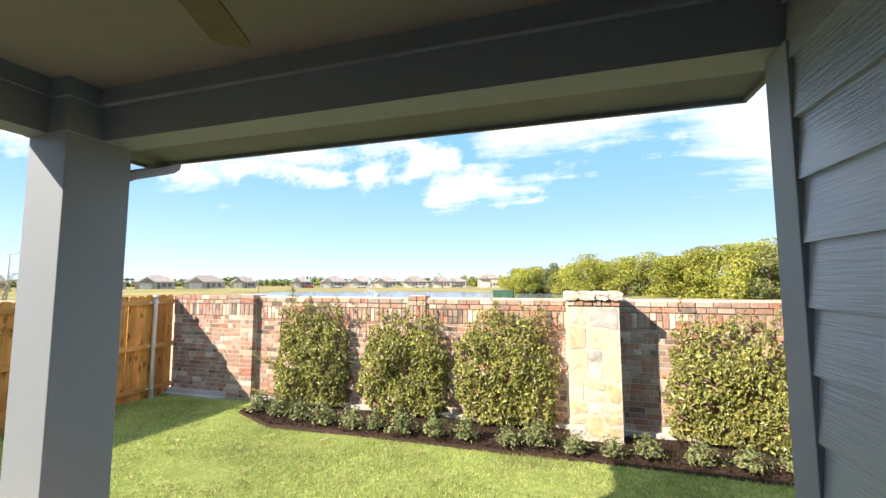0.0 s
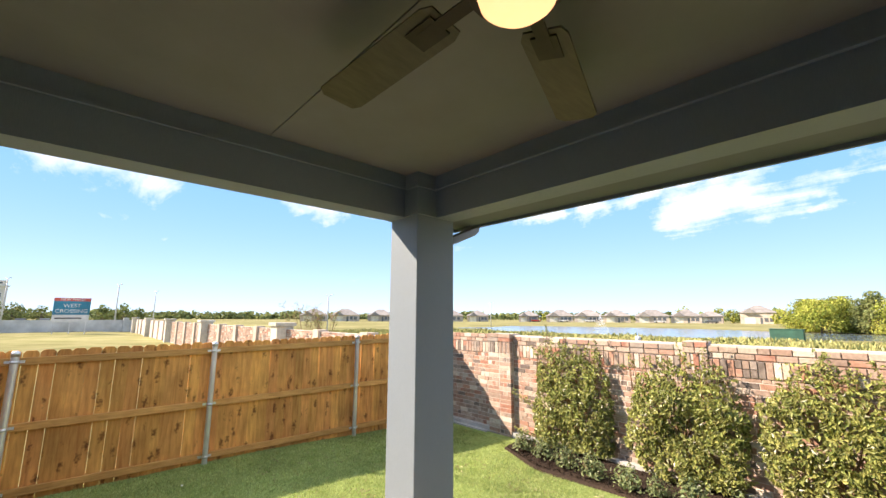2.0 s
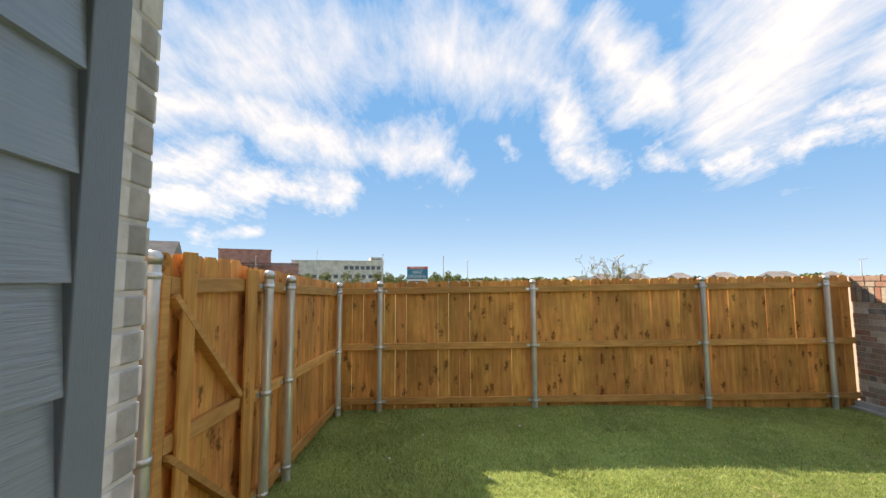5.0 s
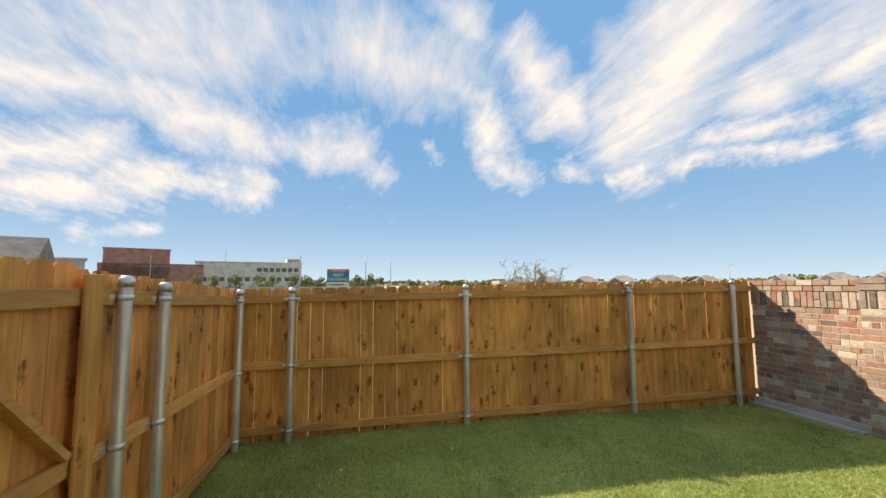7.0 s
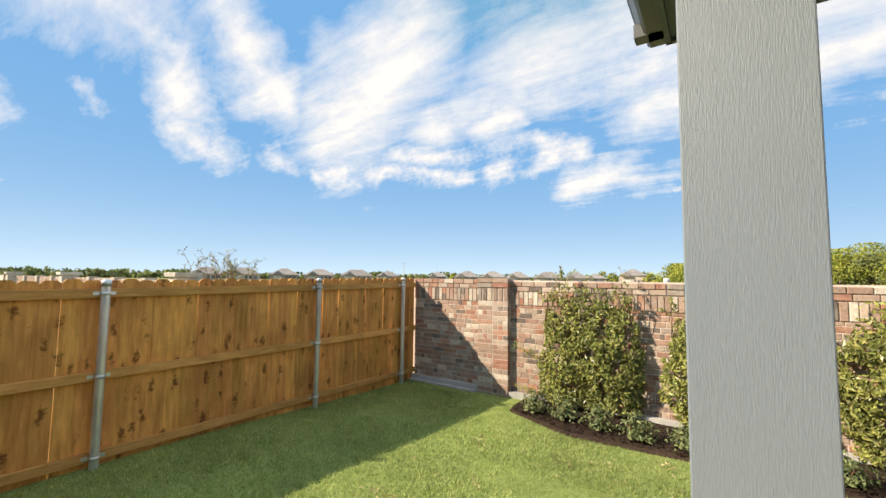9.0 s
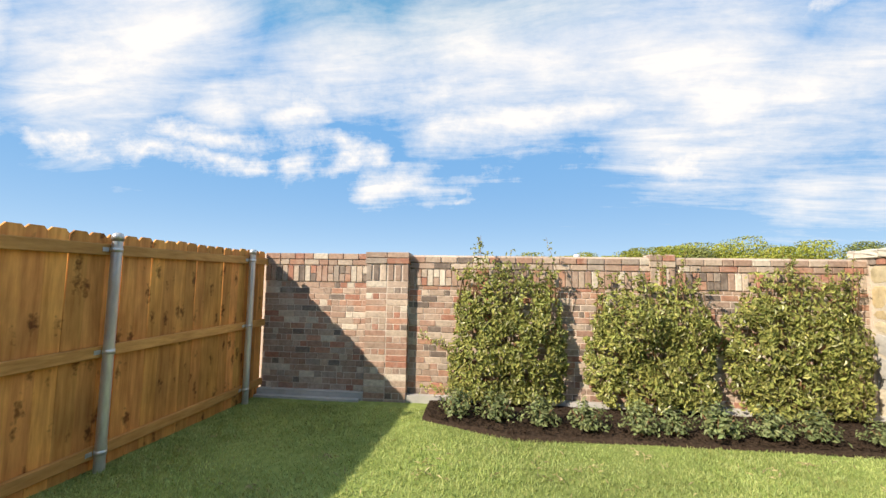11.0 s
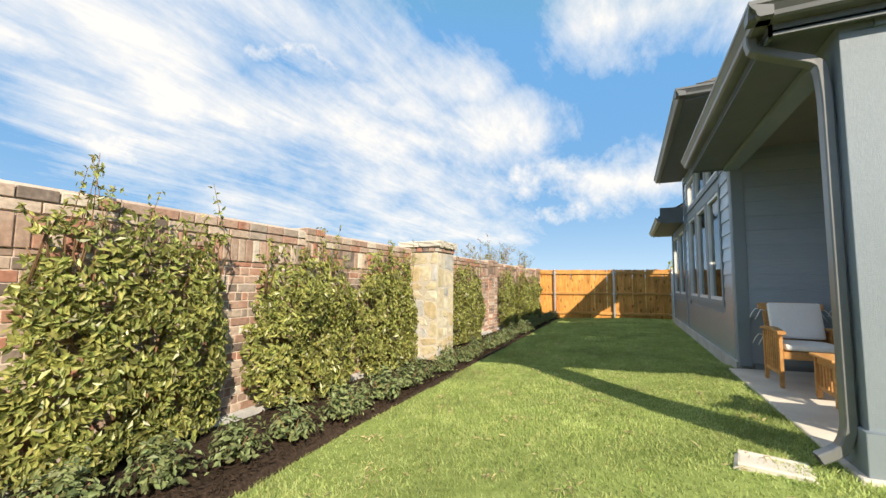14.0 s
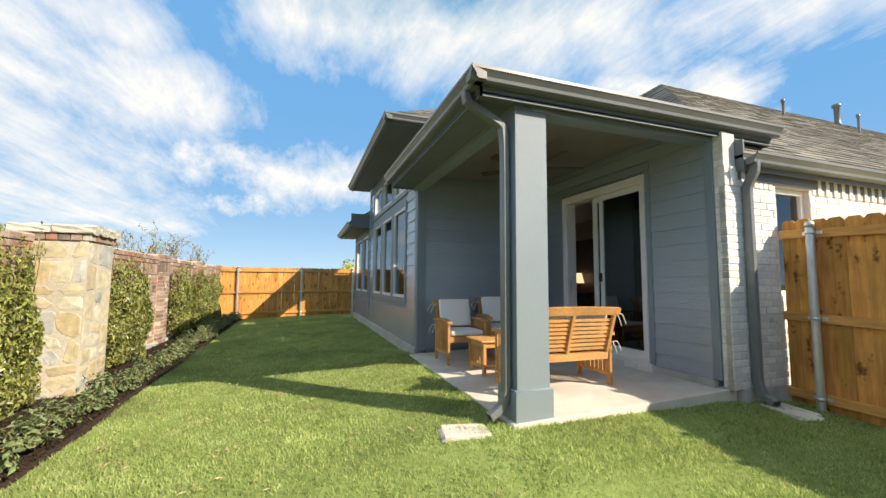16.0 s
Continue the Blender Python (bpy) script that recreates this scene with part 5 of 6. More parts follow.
bm = bmesh.new()
spin(bm, [(0, -0.306), (0.083, -0.306), (0.085, -0.318), (0.080, -0.342), (0.063, -0.362), (0.038, -0.374), (0, -0.379)], 32)
part("bowl", bm, M_BOWL, fan, "glowing frosted glass bowl")
for k in range(5):
    turn = Matrix.Rotation(radians(38 + 72 * k), 4, "Z")
    pitch = turn @ Matrix.Translation((0, 0, -0.235)) @ Matrix.Rotation(radians(11), 4, "X")
    bm = bmesh.new()
    outline = [(0.21, -0.05), (0.24, -0.064), (0.70, -0.075), (0.735, -0.06), (0.745, 0.045), (0.72, 0.07), (0.24, 0.064), (0.21, 0.05)]
    vs = prism(bm, outline, -0.004, 0.004)
    bmesh.ops.transform(bm, matrix=pitch @ Matrix.Rotation(radians(-90), 4, "X"), verts=vs)
    bl = part("blade", bm, M_BLADE, fan, "dark walnut blade")
    bm = bmesh.new()
    add_box(bm, 0.09, 0.30, -0.018, 0.018, -0.012, -0.004, pitch)
    add_box(bm, 0.23, 0.33, -0.035, 0.035, -0.011, -0.0045, pitch)
    part("blade_iron", bm, M_BRONZE, bl)

fan.scale = (1, 1, 0.74)

# downspouts
def downspout(pts, label):
    bm = bmesh.new()
    fine = []
    pts = [Vector(p) for p in pts]
    for a, b, c in zip(pts, pts[1:], pts[2:]):
        if not fine:
            fine.append(a)
        r = min(0.06, (b - a).length * 0.45, (c - b).length * 0.45)
        p, q = b + (a - b).normalized() * r, b + (c - b).normalized() * r
        fine.extend([p, b.lerp((p + q) / 2, 0.45), q])
    fine.append(pts[-1])
    sec = [(0.042, 0.022), (0.034, 0.03), (-0.034, 0.03), (-0.042, 0.022), (-0.042, -0.022), (-0.034, -0.03), (0.034, -0.03), (0.042, -0.022)]
    rows = []
    for i, p in enumerate(fine):
        d = (fine[min(i + 1, len(fine) - 1)] - fine[max(i - 1, 0)]).normalized()
        x = Vector((1, 0, 0)) if abs(d.x) < 0.75 else Vector((0, 1, 0))
        x = (x - d * x.dot(d)).normalized()
        y = d.cross(x)
        rows.append([bm.verts.new(p + x * u + y * v) for u, v in sec])
    for a, b in zip(rows, rows[1:]):
        for k in range(8):
            bm.faces.new((a[k], a[(k + 1) % 8], b[(k + 1) % 8], b[k]))
    bm.faces.new(rows[0])
    d = tagged(part("downspout", bm, M_GUTTER), label, "downspout", kind="structure")
    return d


downspout([(-2.14, 1.92, 2.68), (-2.14, 1.92, 2.58), (-2.11, 1.56, 2.43), (-2.11, 1.545, 2.2), (-2.11, 1.545, 0.16), (-2.11, 1.58, 0.04), (-2.12, 1.70, -0.03)], "grey metal downspout beside the porch post")
downspout([(-2.47, -1.08, 2.30), (-2.47, -1.08, 2.20), (-2.385, -1.08, 2.06), (-2.385, -1.08, 1.9), (-2.385, -1.08, 0.10), (-2.43, -1.07, 0.0), (-2.56, -1.05, -0.05)], "grey metal downspout on the white brick")
for at, turn in (((-2.16, 1.93, ground_z(-2.14, 1.93) - 0.035), 78), ((-2.62, -1.12, ground_z(-2.6, -1.1) - 0.035), 172)):
    sb = bmesh.new()
    prism(sb, [(-0.2, -0.03), (0.2, -0.03), (0.2, 0.022), (0.17, 0.042), (-0.17, 0.050), (-0.2, 0.038)], -0.13, 0.13)
    add_box(sb, -0.18, 0.18, -0.13, -0.09, 0.036, 0.058)
    add_box(sb, -0.18, 0.18, 0.09, 0.13, 0.036, 0.058)
    bmesh.ops.bevel(sb, geom=sb.edges[:], offset=0.006, segments=1, affect="EDGES")
    sbo = tagged(part("splash_block", sb, M_CONCRETE), "pale concrete splash block lying in the grass", "splash block", "splash blocks")
    sbo.location, sbo.rotation_euler = at, (0, 0, radians(turn))
bib = bmesh.new()
tube(bib, [(WX, -1.39, 0.69), (WX - 0.07, -1.39, 0.69), (WX - 0.09, -1.39, 0.66)], 0.012, 10)
tube(bib, [(WX - 0.05, -1.39, 0.69), (WX - 0.05, -1.39, 0.73)], 0.007, 8)
spin(bib, [(0, 0.745), (0.028, 0.742), (0.03, 0.735), (0, 0.73)], 12, Matrix.Translation((WX - 0.05, -1.39, 0)))
tagged(part("hose_bib", bib, M_STEEL), "brass and steel hose tap on the white brick", "tap")
for (x, y), r, h in (((1.18, -8.0), 0.03, 0.42), ((1.62, -11.1), 0.07, 0.6), ((1.04, -10.8), 0.03, 0.5)):
    v = bmesh.new()
    z = LZ + 0.8 * (x - LX)
    spin(v, [(0, z + h + 0.02), (r * 1.5, z + h), (r * 1.5, z + h - 0.08), (r, z + h - 0.1), (r, z + 0.05), (r * 2.2, z - 0.1), (0, z - 0.15)], 14, Matrix.Translation((x, y, 0)))
    tagged(part("roof_vent", v, M_GUTTER), "metal vent pipe standing on the shingles", "roof vent", "roof vents")

# inside, seen through the open door
part_door = thing("inner_door", "dark wood door in the far room wall", "door", (3.1, -3.395, 0.1))
part("leaf", box(-0.45, 0.45, 0.0, 0.04, 0, 2.03, 0.004), M_DARKWOOD, part_door)
part("knob", box(0.34, 0.38, 0.04, 0.09, 0.95, 1.0, 0.012), M_STEEL, part_door)
console = thing("console_table", "dark wood console table against the inner wall", "table", (3.05, -3.18, 0.10))
part("tabletop", box(-0.5, 0.5, -0.17, 0.17, 0.72, 0.75, 0.006), M_DARKWOOD, console)
for sx in (-1, 1):
    for sy in (-1, 1):
        part("leg", box(0.46 * sx - 0.022, 0.46 * sx + 0.022, 0.135 * sy - 0.022, 0.135 * sy + 0.022, 0, 0.72, 0.004), M_DARKWOOD, console)
M_SHADE = bpy.data.materials.new("lit_linen_shade")
M_SHADE.use_nodes = True
sn_ = M_SHADE.node_tree.nodes["Principled BSDF"]
sn_.inputs["Base Color"].default_value, sn_.inputs["Roughness"].default_value = (0.75, 0.66, 0.52, 1), 0.9
sn_.inputs["Emission Color"].default_value, sn_.inputs["Emission Strength"].default_value = (1.0, 0.72, 0.45, 1), 0.5
table_lamp = thing("table_lamp", "table lamp with a lit linen shade on the console", "lamp", (3.05, -3.18, 0.851))
bm = bmesh.new()
spin(bm, [(0, 0.28), (0.012, 0.28), (0.015, 0.2), (0.06, 0.12), (0.05, 0.03), (0.075, 0.015), (0.075, 0), (0, 0)], 20)
part("base", bm, M_BRONZE, table_lamp)
bm = bmesh.new()
spin(bm, [(0.11, 0.46), (0.16, 0.22), (0.156, 0.22), (0.106, 0.46), (0.11, 0.46)], 24)
part("shade", bm, M_SHADE, table_lamp, "glowing linen shade")
curtain = bmesh.new()
rows = []
for k in range(25):
    rows.append((0.72 + 0.02 * k, SY - 0.32 + 0.025 * math.sin(k * 1.1)))
for (x0, y0), (x1, y1) in zip(rows, rows[1:]):
    f = [curtain.verts.new(p) for p in ((x0, y0, 0.12), (x1, y1, 0.12), (x1, y1, 2.5), (x0, y0, 2.5))]
    curtain.faces.new(f)
bmesh.ops.remove_doubles(curtain, verts=curtain.verts[:], dist=0.0005)
bmesh.ops.solidify(curtain, geom=curtain.faces[:], thickness=0.004)
tagged(part("curtain", curtain, M_CUSHION), "pale curtain hanging inside the sliding door", "curtain")

# ---- plants ----
M_LEAF = surface("espalier_leaf", (0.10, 0.145, 0.035), (0.46, 0.45, 0.15), 30, rough=0.34, bump=0.0, spread=0.62, island=True, blotch=0.2, blotch_scale=2.0, hue=0.02, spec=0.4)
M_LEAF_LOW = surface("border_leaf", (0.10, 0.15, 0.06), (0.29, 0.33, 0.15), 30, rough=0.5, bump=0.0, spread=0.45, island=True, blotch=0.2, hue=0.02, spec=0.4)
M_STEM = surface("woody_stem", (0.16, 0.085, 0.045), (0.28, 0.17, 0.09), 30, rough=0.85, bump=0.3)
M_CANOPY = surface("tree_canopy", (0.22, 0.27, 0.05), (0.48, 0.48, 0.11), 0.35, rough=0.7, bump=0.0, spread=0.45, island=True, blotch=0.25, blotch_scale=0.12, hue=0.025, spec=0.2)
M_CANOPY_DARK = surface("cedar_canopy", (0.14, 0.18, 0.07), (0.28, 0.31, 0.12), 0.35, rough=0.8, bump=0.0, spread=0.4, island=True, blotch=0.25, blotch_scale=0.12, hue=0.02, spec=0.2)

for m_ in (M_LEAF, M_LEAF_LOW, M_CANOPY, M_CANOPY_DARK):
    translucent(m_, 0.3)


def leaves(points, facing, size, rng, slim=0.42, droop=0.3):
    """Folded leaves (four corners, two faces) at the points, each turned roughly to its facing."""
    n = len(points)
    f = facing + rng.normal(0, 0.55, (n, 3))
    f /= np.linalg.norm(f, axis=1)[:, None] + 1e-9
    along = rng.normal(0, 1, (n, 3)) + np.array((0, 0, -droop))
    along -= f * np.sum(along * f, axis=1)[:, None]
    along /= np.linalg.norm(along, axis=1)[:, None] + 1e-9
    side = np.cross(f, along)
    s = (size * rng.uniform(0.65, 1.25, n))[:, None]
    base, tip = points - along * s * 0.5, points + along * s * 0.5 - f * s * 0.12
    a, b = points + side * s * slim * 0.5 + f * s * 0.07, points - side * s * slim * 0.5 + f * s * 0.07
    verts = np.stack([base, a, tip, b], axis=1).reshape(-1, 3)
    k = np.arange(n) * 4
    faces = np.concatenate([np.stack([k, k + 1, k + 2], 1), np.stack([k, k + 2, k + 3], 1)])
    return verts, faces


def leaf_part(name, points, facing, size, rng, material, parent, slim=0.42, droop=0.3):
    v, f = leaves(points, facing, size, rng, slim, droop)
    return raw(name, v.tolist(), f.tolist(), material, parent)


def espalier(x0, x1, top, seed, shoots=5, arms=()):
    """A shrub trained flat on the wall: leafy sheet with a bulging face, gaps, bare shoots above."""
    rng = np.random.default_rng(seed)
    cx, half = (x0 + x1) / 2, (x1 - x0) / 2
    s = thing("trained_shrub", "leafy green shrub trained flat against the brick wall", "shrub", (cx, WALL_Y - 0.30, ground_z(cx, 5.6)), 0, "shrubs along the wall")
    H = top + 0.36
    want, pts, nor = 5600, [], []
    while len(pts) < want:
        x, z = rng.uniform(-1, 1), rng.uniform(0.06, 1.0)
        side_ = 1 if x > 0 else -1
        edge = 1.0 - 0.34 * max(z - 0.50, 0) / 0.5 - 0.22 * max(0.25 - z, 0) / 0.25 + 0.16 * noise.noise((side_ * 3.0 + seed, z * 6.0, 1.5)) + 0.10 * noise.noise((side_ * 5.0 + seed, z * 21.0, 4.5))
        if abs(x) > edge:
            continue
        g = noise.noise((x * half * 6.5 + seed * 3, z * H * 6.5, seed))
        keep = 0.66 + 1.1 * g
        if z > 0.70:
            keep *= max(0.0, 1.0 - (z - 0.70) / 0.32) ** 1.3 * 0.9 + 0.05
        if rng.random() > keep:
            continue
        bulge = 0.34 * max(1 - (x / edge) ** 4, 0) ** 0.5 * (0.75 + 0.45 * noise.noise((x * half * 2.2, z * H * 2.2, seed + 9))) * (1.0 if z < 0.7 else 1.0 - 0.7 * (z - 0.7) / 0.3)
        d = bulge * (rng.uniform(0.8, 1.08) if rng.random() < 0.7 else rng.uniform(0.1, 0.8))
        pts.append((x * half, 0.24 - d, z * H))
        nor.append((x * 0.5, -1.0, 0.35))
    leaf_part("foliage", np.array(pts), np.array(nor), 0.07, rng, M_LEAF, s, 0.44, 0.9)
    sp, sn = [], []
    for k in range(7):
        a = rng.uniform(-0.25, 0.25) * half
        b = (k - 3) / 3.0 * half * 0.85
        stems = bmesh.new()
        tube(stems, [(a * 0.4, 0.16, -0.02), (a, 0.14, 0.25 * H), ((a + b) / 2, 0.14, 0.5 * H), (b, 0.15, 0.82 * H)], 0.011, 5, radii=[0.014, 0.011, 0.008, 0.004])
        part("stem", stems, M_STEM, s, "thin brown branch")
    for k in range(shoots * 3):
        x = rng.uniform(-0.85, 0.85) * half
        tall = (rng.uniform(1.0, 1.17) if k < shoots else rng.uniform(0.86, 1.03)) * H
        p = [(x, 0.12, 0.7 * H), (x + rng.uniform(-0.06, 0.06), 0.10, 0.86 * H), (x + rng.uniform(-0.12, 0.12), 0.08, tall)]
        stems = bmesh.new()
        tube(stems, p, 0.004, 5, radii=[0.006, 0.004, 0.002])
        part("shoot", stems, M_STEM, s, "bare brown shoot")
        for j in range(20):
            u = rng.uniform(0.2, 1.0)
            q = Vector(p[1]).lerp(Vector(p[2]), u)
            sp.append((q.x + rng.normal(0, 0.02), q.y + rng.normal(0, 0.02), q.z)), sn.append((0, -1, 0.4))
    for x, z, l, rise in arms:
        end = (-half * 0.9 - l, 0.02, z + rise)
        stems = bmesh.new()
        tube(stems, [(-half * 0.6, 0.12, z - 0.05), (-half * 0.95, 0.04, z), end], 0.006, 5, radii=[0.008, 0.006, 0.002])
        part("shoot", stems, M_STEM, s, "arching side shoot")
        for j in range(90):
            u = rng.uniform(0, 1.0)
            q = Vector((-half * 0.85, 0.05, z - 0.02)).lerp(Vector(end), u)
            sp.append((q.x, q.y + rng.normal(0, 0.035), q.z + rng.normal(0, 0.035))), sn.append((-0.3, -1, 0.5))
    leaf_part("shoot_leaves", np.array(sp), np.array(sn), 0.05, rng, M_LEAF, s, 0.4, 0.2)
    return s


espalier(-4.40, -2.98, 1.40, 1, 7, [(0, 0.70, 0.42, 0.16), (0, 0.22, 0.38, 0.04)])
espalier(-2.80, -1.28, 1.27, 2, 5)
espalier(-1.24, 0.30, 1.34, 3, 6)
espalier(1.62, 3.40, 1.30, 4, 5)
espalier(5.0, 6.5, 1.28, 5, 4)
espalier(6.85, 8.2, 1.25, 6, 4)
espalier(8.5, 9.9, 1.22, 7, 4)

# planting bed
bed = bmesh.new()
xs = [-4.62 + 0.2 * k for k in range(76)]
rows = []
rb = random.Random(3)
for x in xs:
    u = min((x + 4.62) / 0.9, 1.0)
    front = 5.24 - 0.40 * u + 0.018 * max(x + 3.7, 0) + 0.02 * math.sin(x * 2.3)
    ys = [front - 0.02, front, front + 0.03, front + 0.25, front + 0.5, WALL_Y - 0.08]
    zs = [-0.08, 0.0, 0.035, 0.05, 0.05, 0.04]
    rows.append([bed.verts.new((x, y, ground_z(x, y) + z + (rb.uniform(-0.012, 0.012) if i > 1 else 0))) for i, (y, z) in enumerate(zip(ys, zs))])
for a, b in zip(rows, rows[1:]):
    for i in range(5):
        bed.faces.new((a[i], a[i + 1], b[i + 1], b[i])).smooth = True
bed_ob = tagged(part("planting_bed", bed, M_MULCH), "dark mulch planting bed along the brick wall", "flower bed", kind="structure")
rng = np.random.default_rng(8)
n = 9000
bx = rng.uniform(-4.6, 10.3, n)
bf = 5.26 - 0.40 * np.minimum((bx + 4.62) / 0.9, 1) + 0.018 * np.maximum(bx + 3.7, 0)
by = bf + rng.uniform(0, 1, n) ** 1.3 * (WALL_Y - 0.12 - bf)
bz = np.array([ground_z(x, y) for x, y in zip(bx, by)]) + 0.06
v, f = leaves(np.stack([bx, by, bz], 1), np.tile((0.0, 0.0, 1.0), (n, 1)), 0.05, rng, 0.25, 0)
tagged(raw("mulch_chips", v.tolist(), f.tolist(), M_MULCH), "dark shredded bark mulch in the bed", "mulch", kind="stuff")


def low_plant_mesh(seed):
    rng = np.random.default_rng(seed)
    n = 460
    th, u = rng.uniform(0, 2 * math.pi, n), rng.uniform(0, 1, n) ** 0.55
    ph = rng.uniform(0.05, 1.45, n)
    r = 0.215 * u * (1 + 0.2 * np.sin(3 * th + seed))
    d = np.stack([np.cos(th) * np.cos(ph), np.sin(th) * np.cos(ph), np.sin(ph)], 1)
    p = d * r[:, None] * np.array((1, 1, 1.15)) + np.array((0, 0, 0.05))
    return leaves(p, d + np.array((0, 0, 0.5)), 0.052, rng, 0.5, 0.0)


for k in range(4):
    v, f = low_plant_mesh(50 + k)
    low = thing("border_plant", "low leafy green border plant in the mulch", "plant", (-4.25 + 0.43 * k, 5.30 - 0.08 * min(k, 3), ground_z(-4, 5.2) + 0.04), 40 * k, "border plants")
    raw("foliage", v.tolist(), f.tolist(), M_LEAF_LOW, low)
    st = bmesh.new()
    for j in range(6):
        a = j * 1.05
        tube(st, [(0, 0, -0.03), (0.06 * math.cos(a), 0.06 * math.sin(a), 0.10), (0.13 * math.cos(a), 0.13 * math.sin(a), 0.2)], 0.004, 4)
    part("stalk", st, M_STEM, low)
    rl = random.Random(70 + k)
    for j in range(1, 9):
        x = -4.25 + 0.43 * k + 1.72 * j + rl.uniform(-0.08, 0.08)
        if x > 10.3:
            continue
        y = 5.00 + 0.018 * max(x + 3.7, 0) + rl.uniform(-0.05, 0.08) + (0.0 if 0.2 > x or x > 1.3 else -0.02)
        sc = rl.uniform(0.78, 1.12)
        c = copy_thing(low, Matrix.Translation((x, y, ground_z(x, y) + 0.04)) @ Matrix.Rotation(rl.uniform(0, 6.2), 4, "Z"))
        c.scale = (sc, sc, sc * rl.uniform(0.85, 1.1))

# ---- lawn blades ----


def lawn(count, seed):
    rng = np.random.default_rng(seed)
    x, y = rng.uniform(-6.84, 10.5, count), rng.uniform(-1.75, 5.9, count)
    near = rng.uniform(0, 1, count) < np.clip(1.35 - np.maximum(x - 1.5, 0) * 0.16, 0.25, 1)
    front = np.where(x > -4.64, 5.25 - 0.40 * np.clip((x + 4.62) / 0.9, 0, 1) + 0.018 * np.maximum(x + 3.7, 0), 5.62)
    ok = near & (y < front) & (y > -1.30 - 0.068 * (x + 6.86)) & ~((x > -2.28) & (x < 1.09) & (y < 1.57)) & ~((x > 1.08) & (y < 1.47)) & ~((x > -2.36) & (y < -0.8))
    x, y = x[ok], y[ok]
    n = len(x)
    s = np.clip((y - 1.6) / 4.0, 0, 1)
    dist = np.hypot(np.maximum(np.maximum(-2.27 - x, 0), x - 1.08), np.maximum(np.maximum(-1.0 - y, 0), y - 1.56))
    z = -0.15 - 0.11 * s * s * (3 - 2 * s) - 0.005 + 0.075 * np.maximum(0, 1 - dist / 0.9)
    patch = 0.5 + 0.5 * np.sin(x * 2.1 + np.sin(y * 1.7) * 1.5) * np.sin(y * 2.6 + np.cos(x * 1.3))
    h = rng.uniform(0.016, 0.036, n) * (0.8 + 0.45 * patch)
    a = rng.uniform(0, 2 * math.pi, n)
    w = rng.uniform(0.0035, 0.0065, n)
    lx, ly = rng.normal(0, 0.014, n), rng.normal(0, 0.014, n)
    p0 = np.stack([x - np.cos(a) * w, y - np.sin(a) * w, z], 1)
    p1 = np.stack([x + np.cos(a) * w, y + np.sin(a) * w, z], 1)
    p2 = np.stack([x + lx, y + ly, z + h], 1)
    verts = np.stack([p0, p1, p2], 1).reshape(-1, 3)
    me = bpy.data.meshes.new("lawn_grass")
    me.vertices.add(n * 3), me.loops.add(n * 3), me.polygons.add(n)
    me.vertices.foreach_set("co", verts.ravel().astype(np.float32))
    me.loops.foreach_set("vertex_index", np.arange(n * 3, dtype=np.int32))
    me.polygons.foreach_set("loop_start", np.arange(0, n * 3, 3, dtype=np.int32))
    me.update(calc_edges=True)
    me.materials.append(M_BLADES)
    return tagged(new("lawn_grass", me), "short mown green lawn grass with paler tips", "grass", kind="stuff")


lawn(620000, 9)
M_STRAW = surface("dead_grass", (0.40, 0.33, 0.17), (0.58, 0.50, 0.30), 20, rough=0.9, bump=0.0, spread=0.3, island=True)
rng = np.random.default_rng(10)
cl = rng.uniform((-6, 1.7), (5, 4.7), (60, 2))
pp = np.concatenate([c + rng.normal(0, 0.05, (rng.integers(4, 16), 2)) for c in cl if not (c[0] > -2.3 and c[1] < 1.7)])
pp = np.concatenate([pp, rng.uniform((-6.5, 1.8), (6, 4.7), (500, 2))])
pz = np.array([ground_z(x, y) for x, y in pp]) + 0.03
v, f = leaves(np.stack([pp[:, 0], pp[:, 1], pz], 1), np.tile((0.0, 0.0, 1.0), (len(pp), 1)), 0.06, rng, 0.10, 0)
tagged(raw("dead_grass", v.tolist(), f.tolist(), M_STRAW), "scattered straw-coloured grass clippings on the lawn", "grass clippings", kind="stuff")

M_PEBBLE = surface("white_pebble", (0.70, 0.69, 0.66), (0.84, 0.83, 0.80), 40, rough=0.8, bump=0.1)
rp = random.Random(91)
for x, y in ((-5.35, -0.52), (-4.55, -0.72), (-5.9, -0.2), (-4.9, 0.35), (-6.1, 0.9), (-3.9, -0.9)):
    bm = bmesh.new()
    bmesh.ops.create_icosphere(bm, subdivisions=1, radius=0.014)
    for v in bm.verts:
        v.co *= rp.uniform(0.75, 1.25)
        v.co.z *= 0.6
    pb = tagged(part("pebble", bm, M_PEBBLE), "small white pebble lying on the lawn", "pebble", "pebbles on the lawn")
    pb.location = (x, y, ground_z(x, y) + 0.022)

# ---- beyond the fences ----
M_WATER = bpy.data.materials.new("pond_water")
M_WATER.use_nodes = True
wb_ = M_WATER.node_tree.nodes["Principled BSDF"]
wb_.inputs["Base Color"].default_value, wb_.inputs["Roughness"].default_value = (0.12, 0.17, 0.20, 1), 0.12
# far buildings: base colours lightened, distance haze put into the colour
M_FARROOF = surface("far_roof", (0.24, 0.22, 0.21), (0.32, 0.30, 0.28), 1.5, rough=0.95, bump=0.0, spread=0.15)
M_FARWALL = surface("far_house_brick", (0.46, 0.38, 0.31), (0.58, 0.50, 0.42), 1.0, rough=0.9, bump=0.0, spread=0.2)
M_FARGLASS = surface("far_dark_glass", (0.10, 0.11, 0.12), (0.15, 0.16, 0.17), 1.0, rough=0.15, bump=0.0)
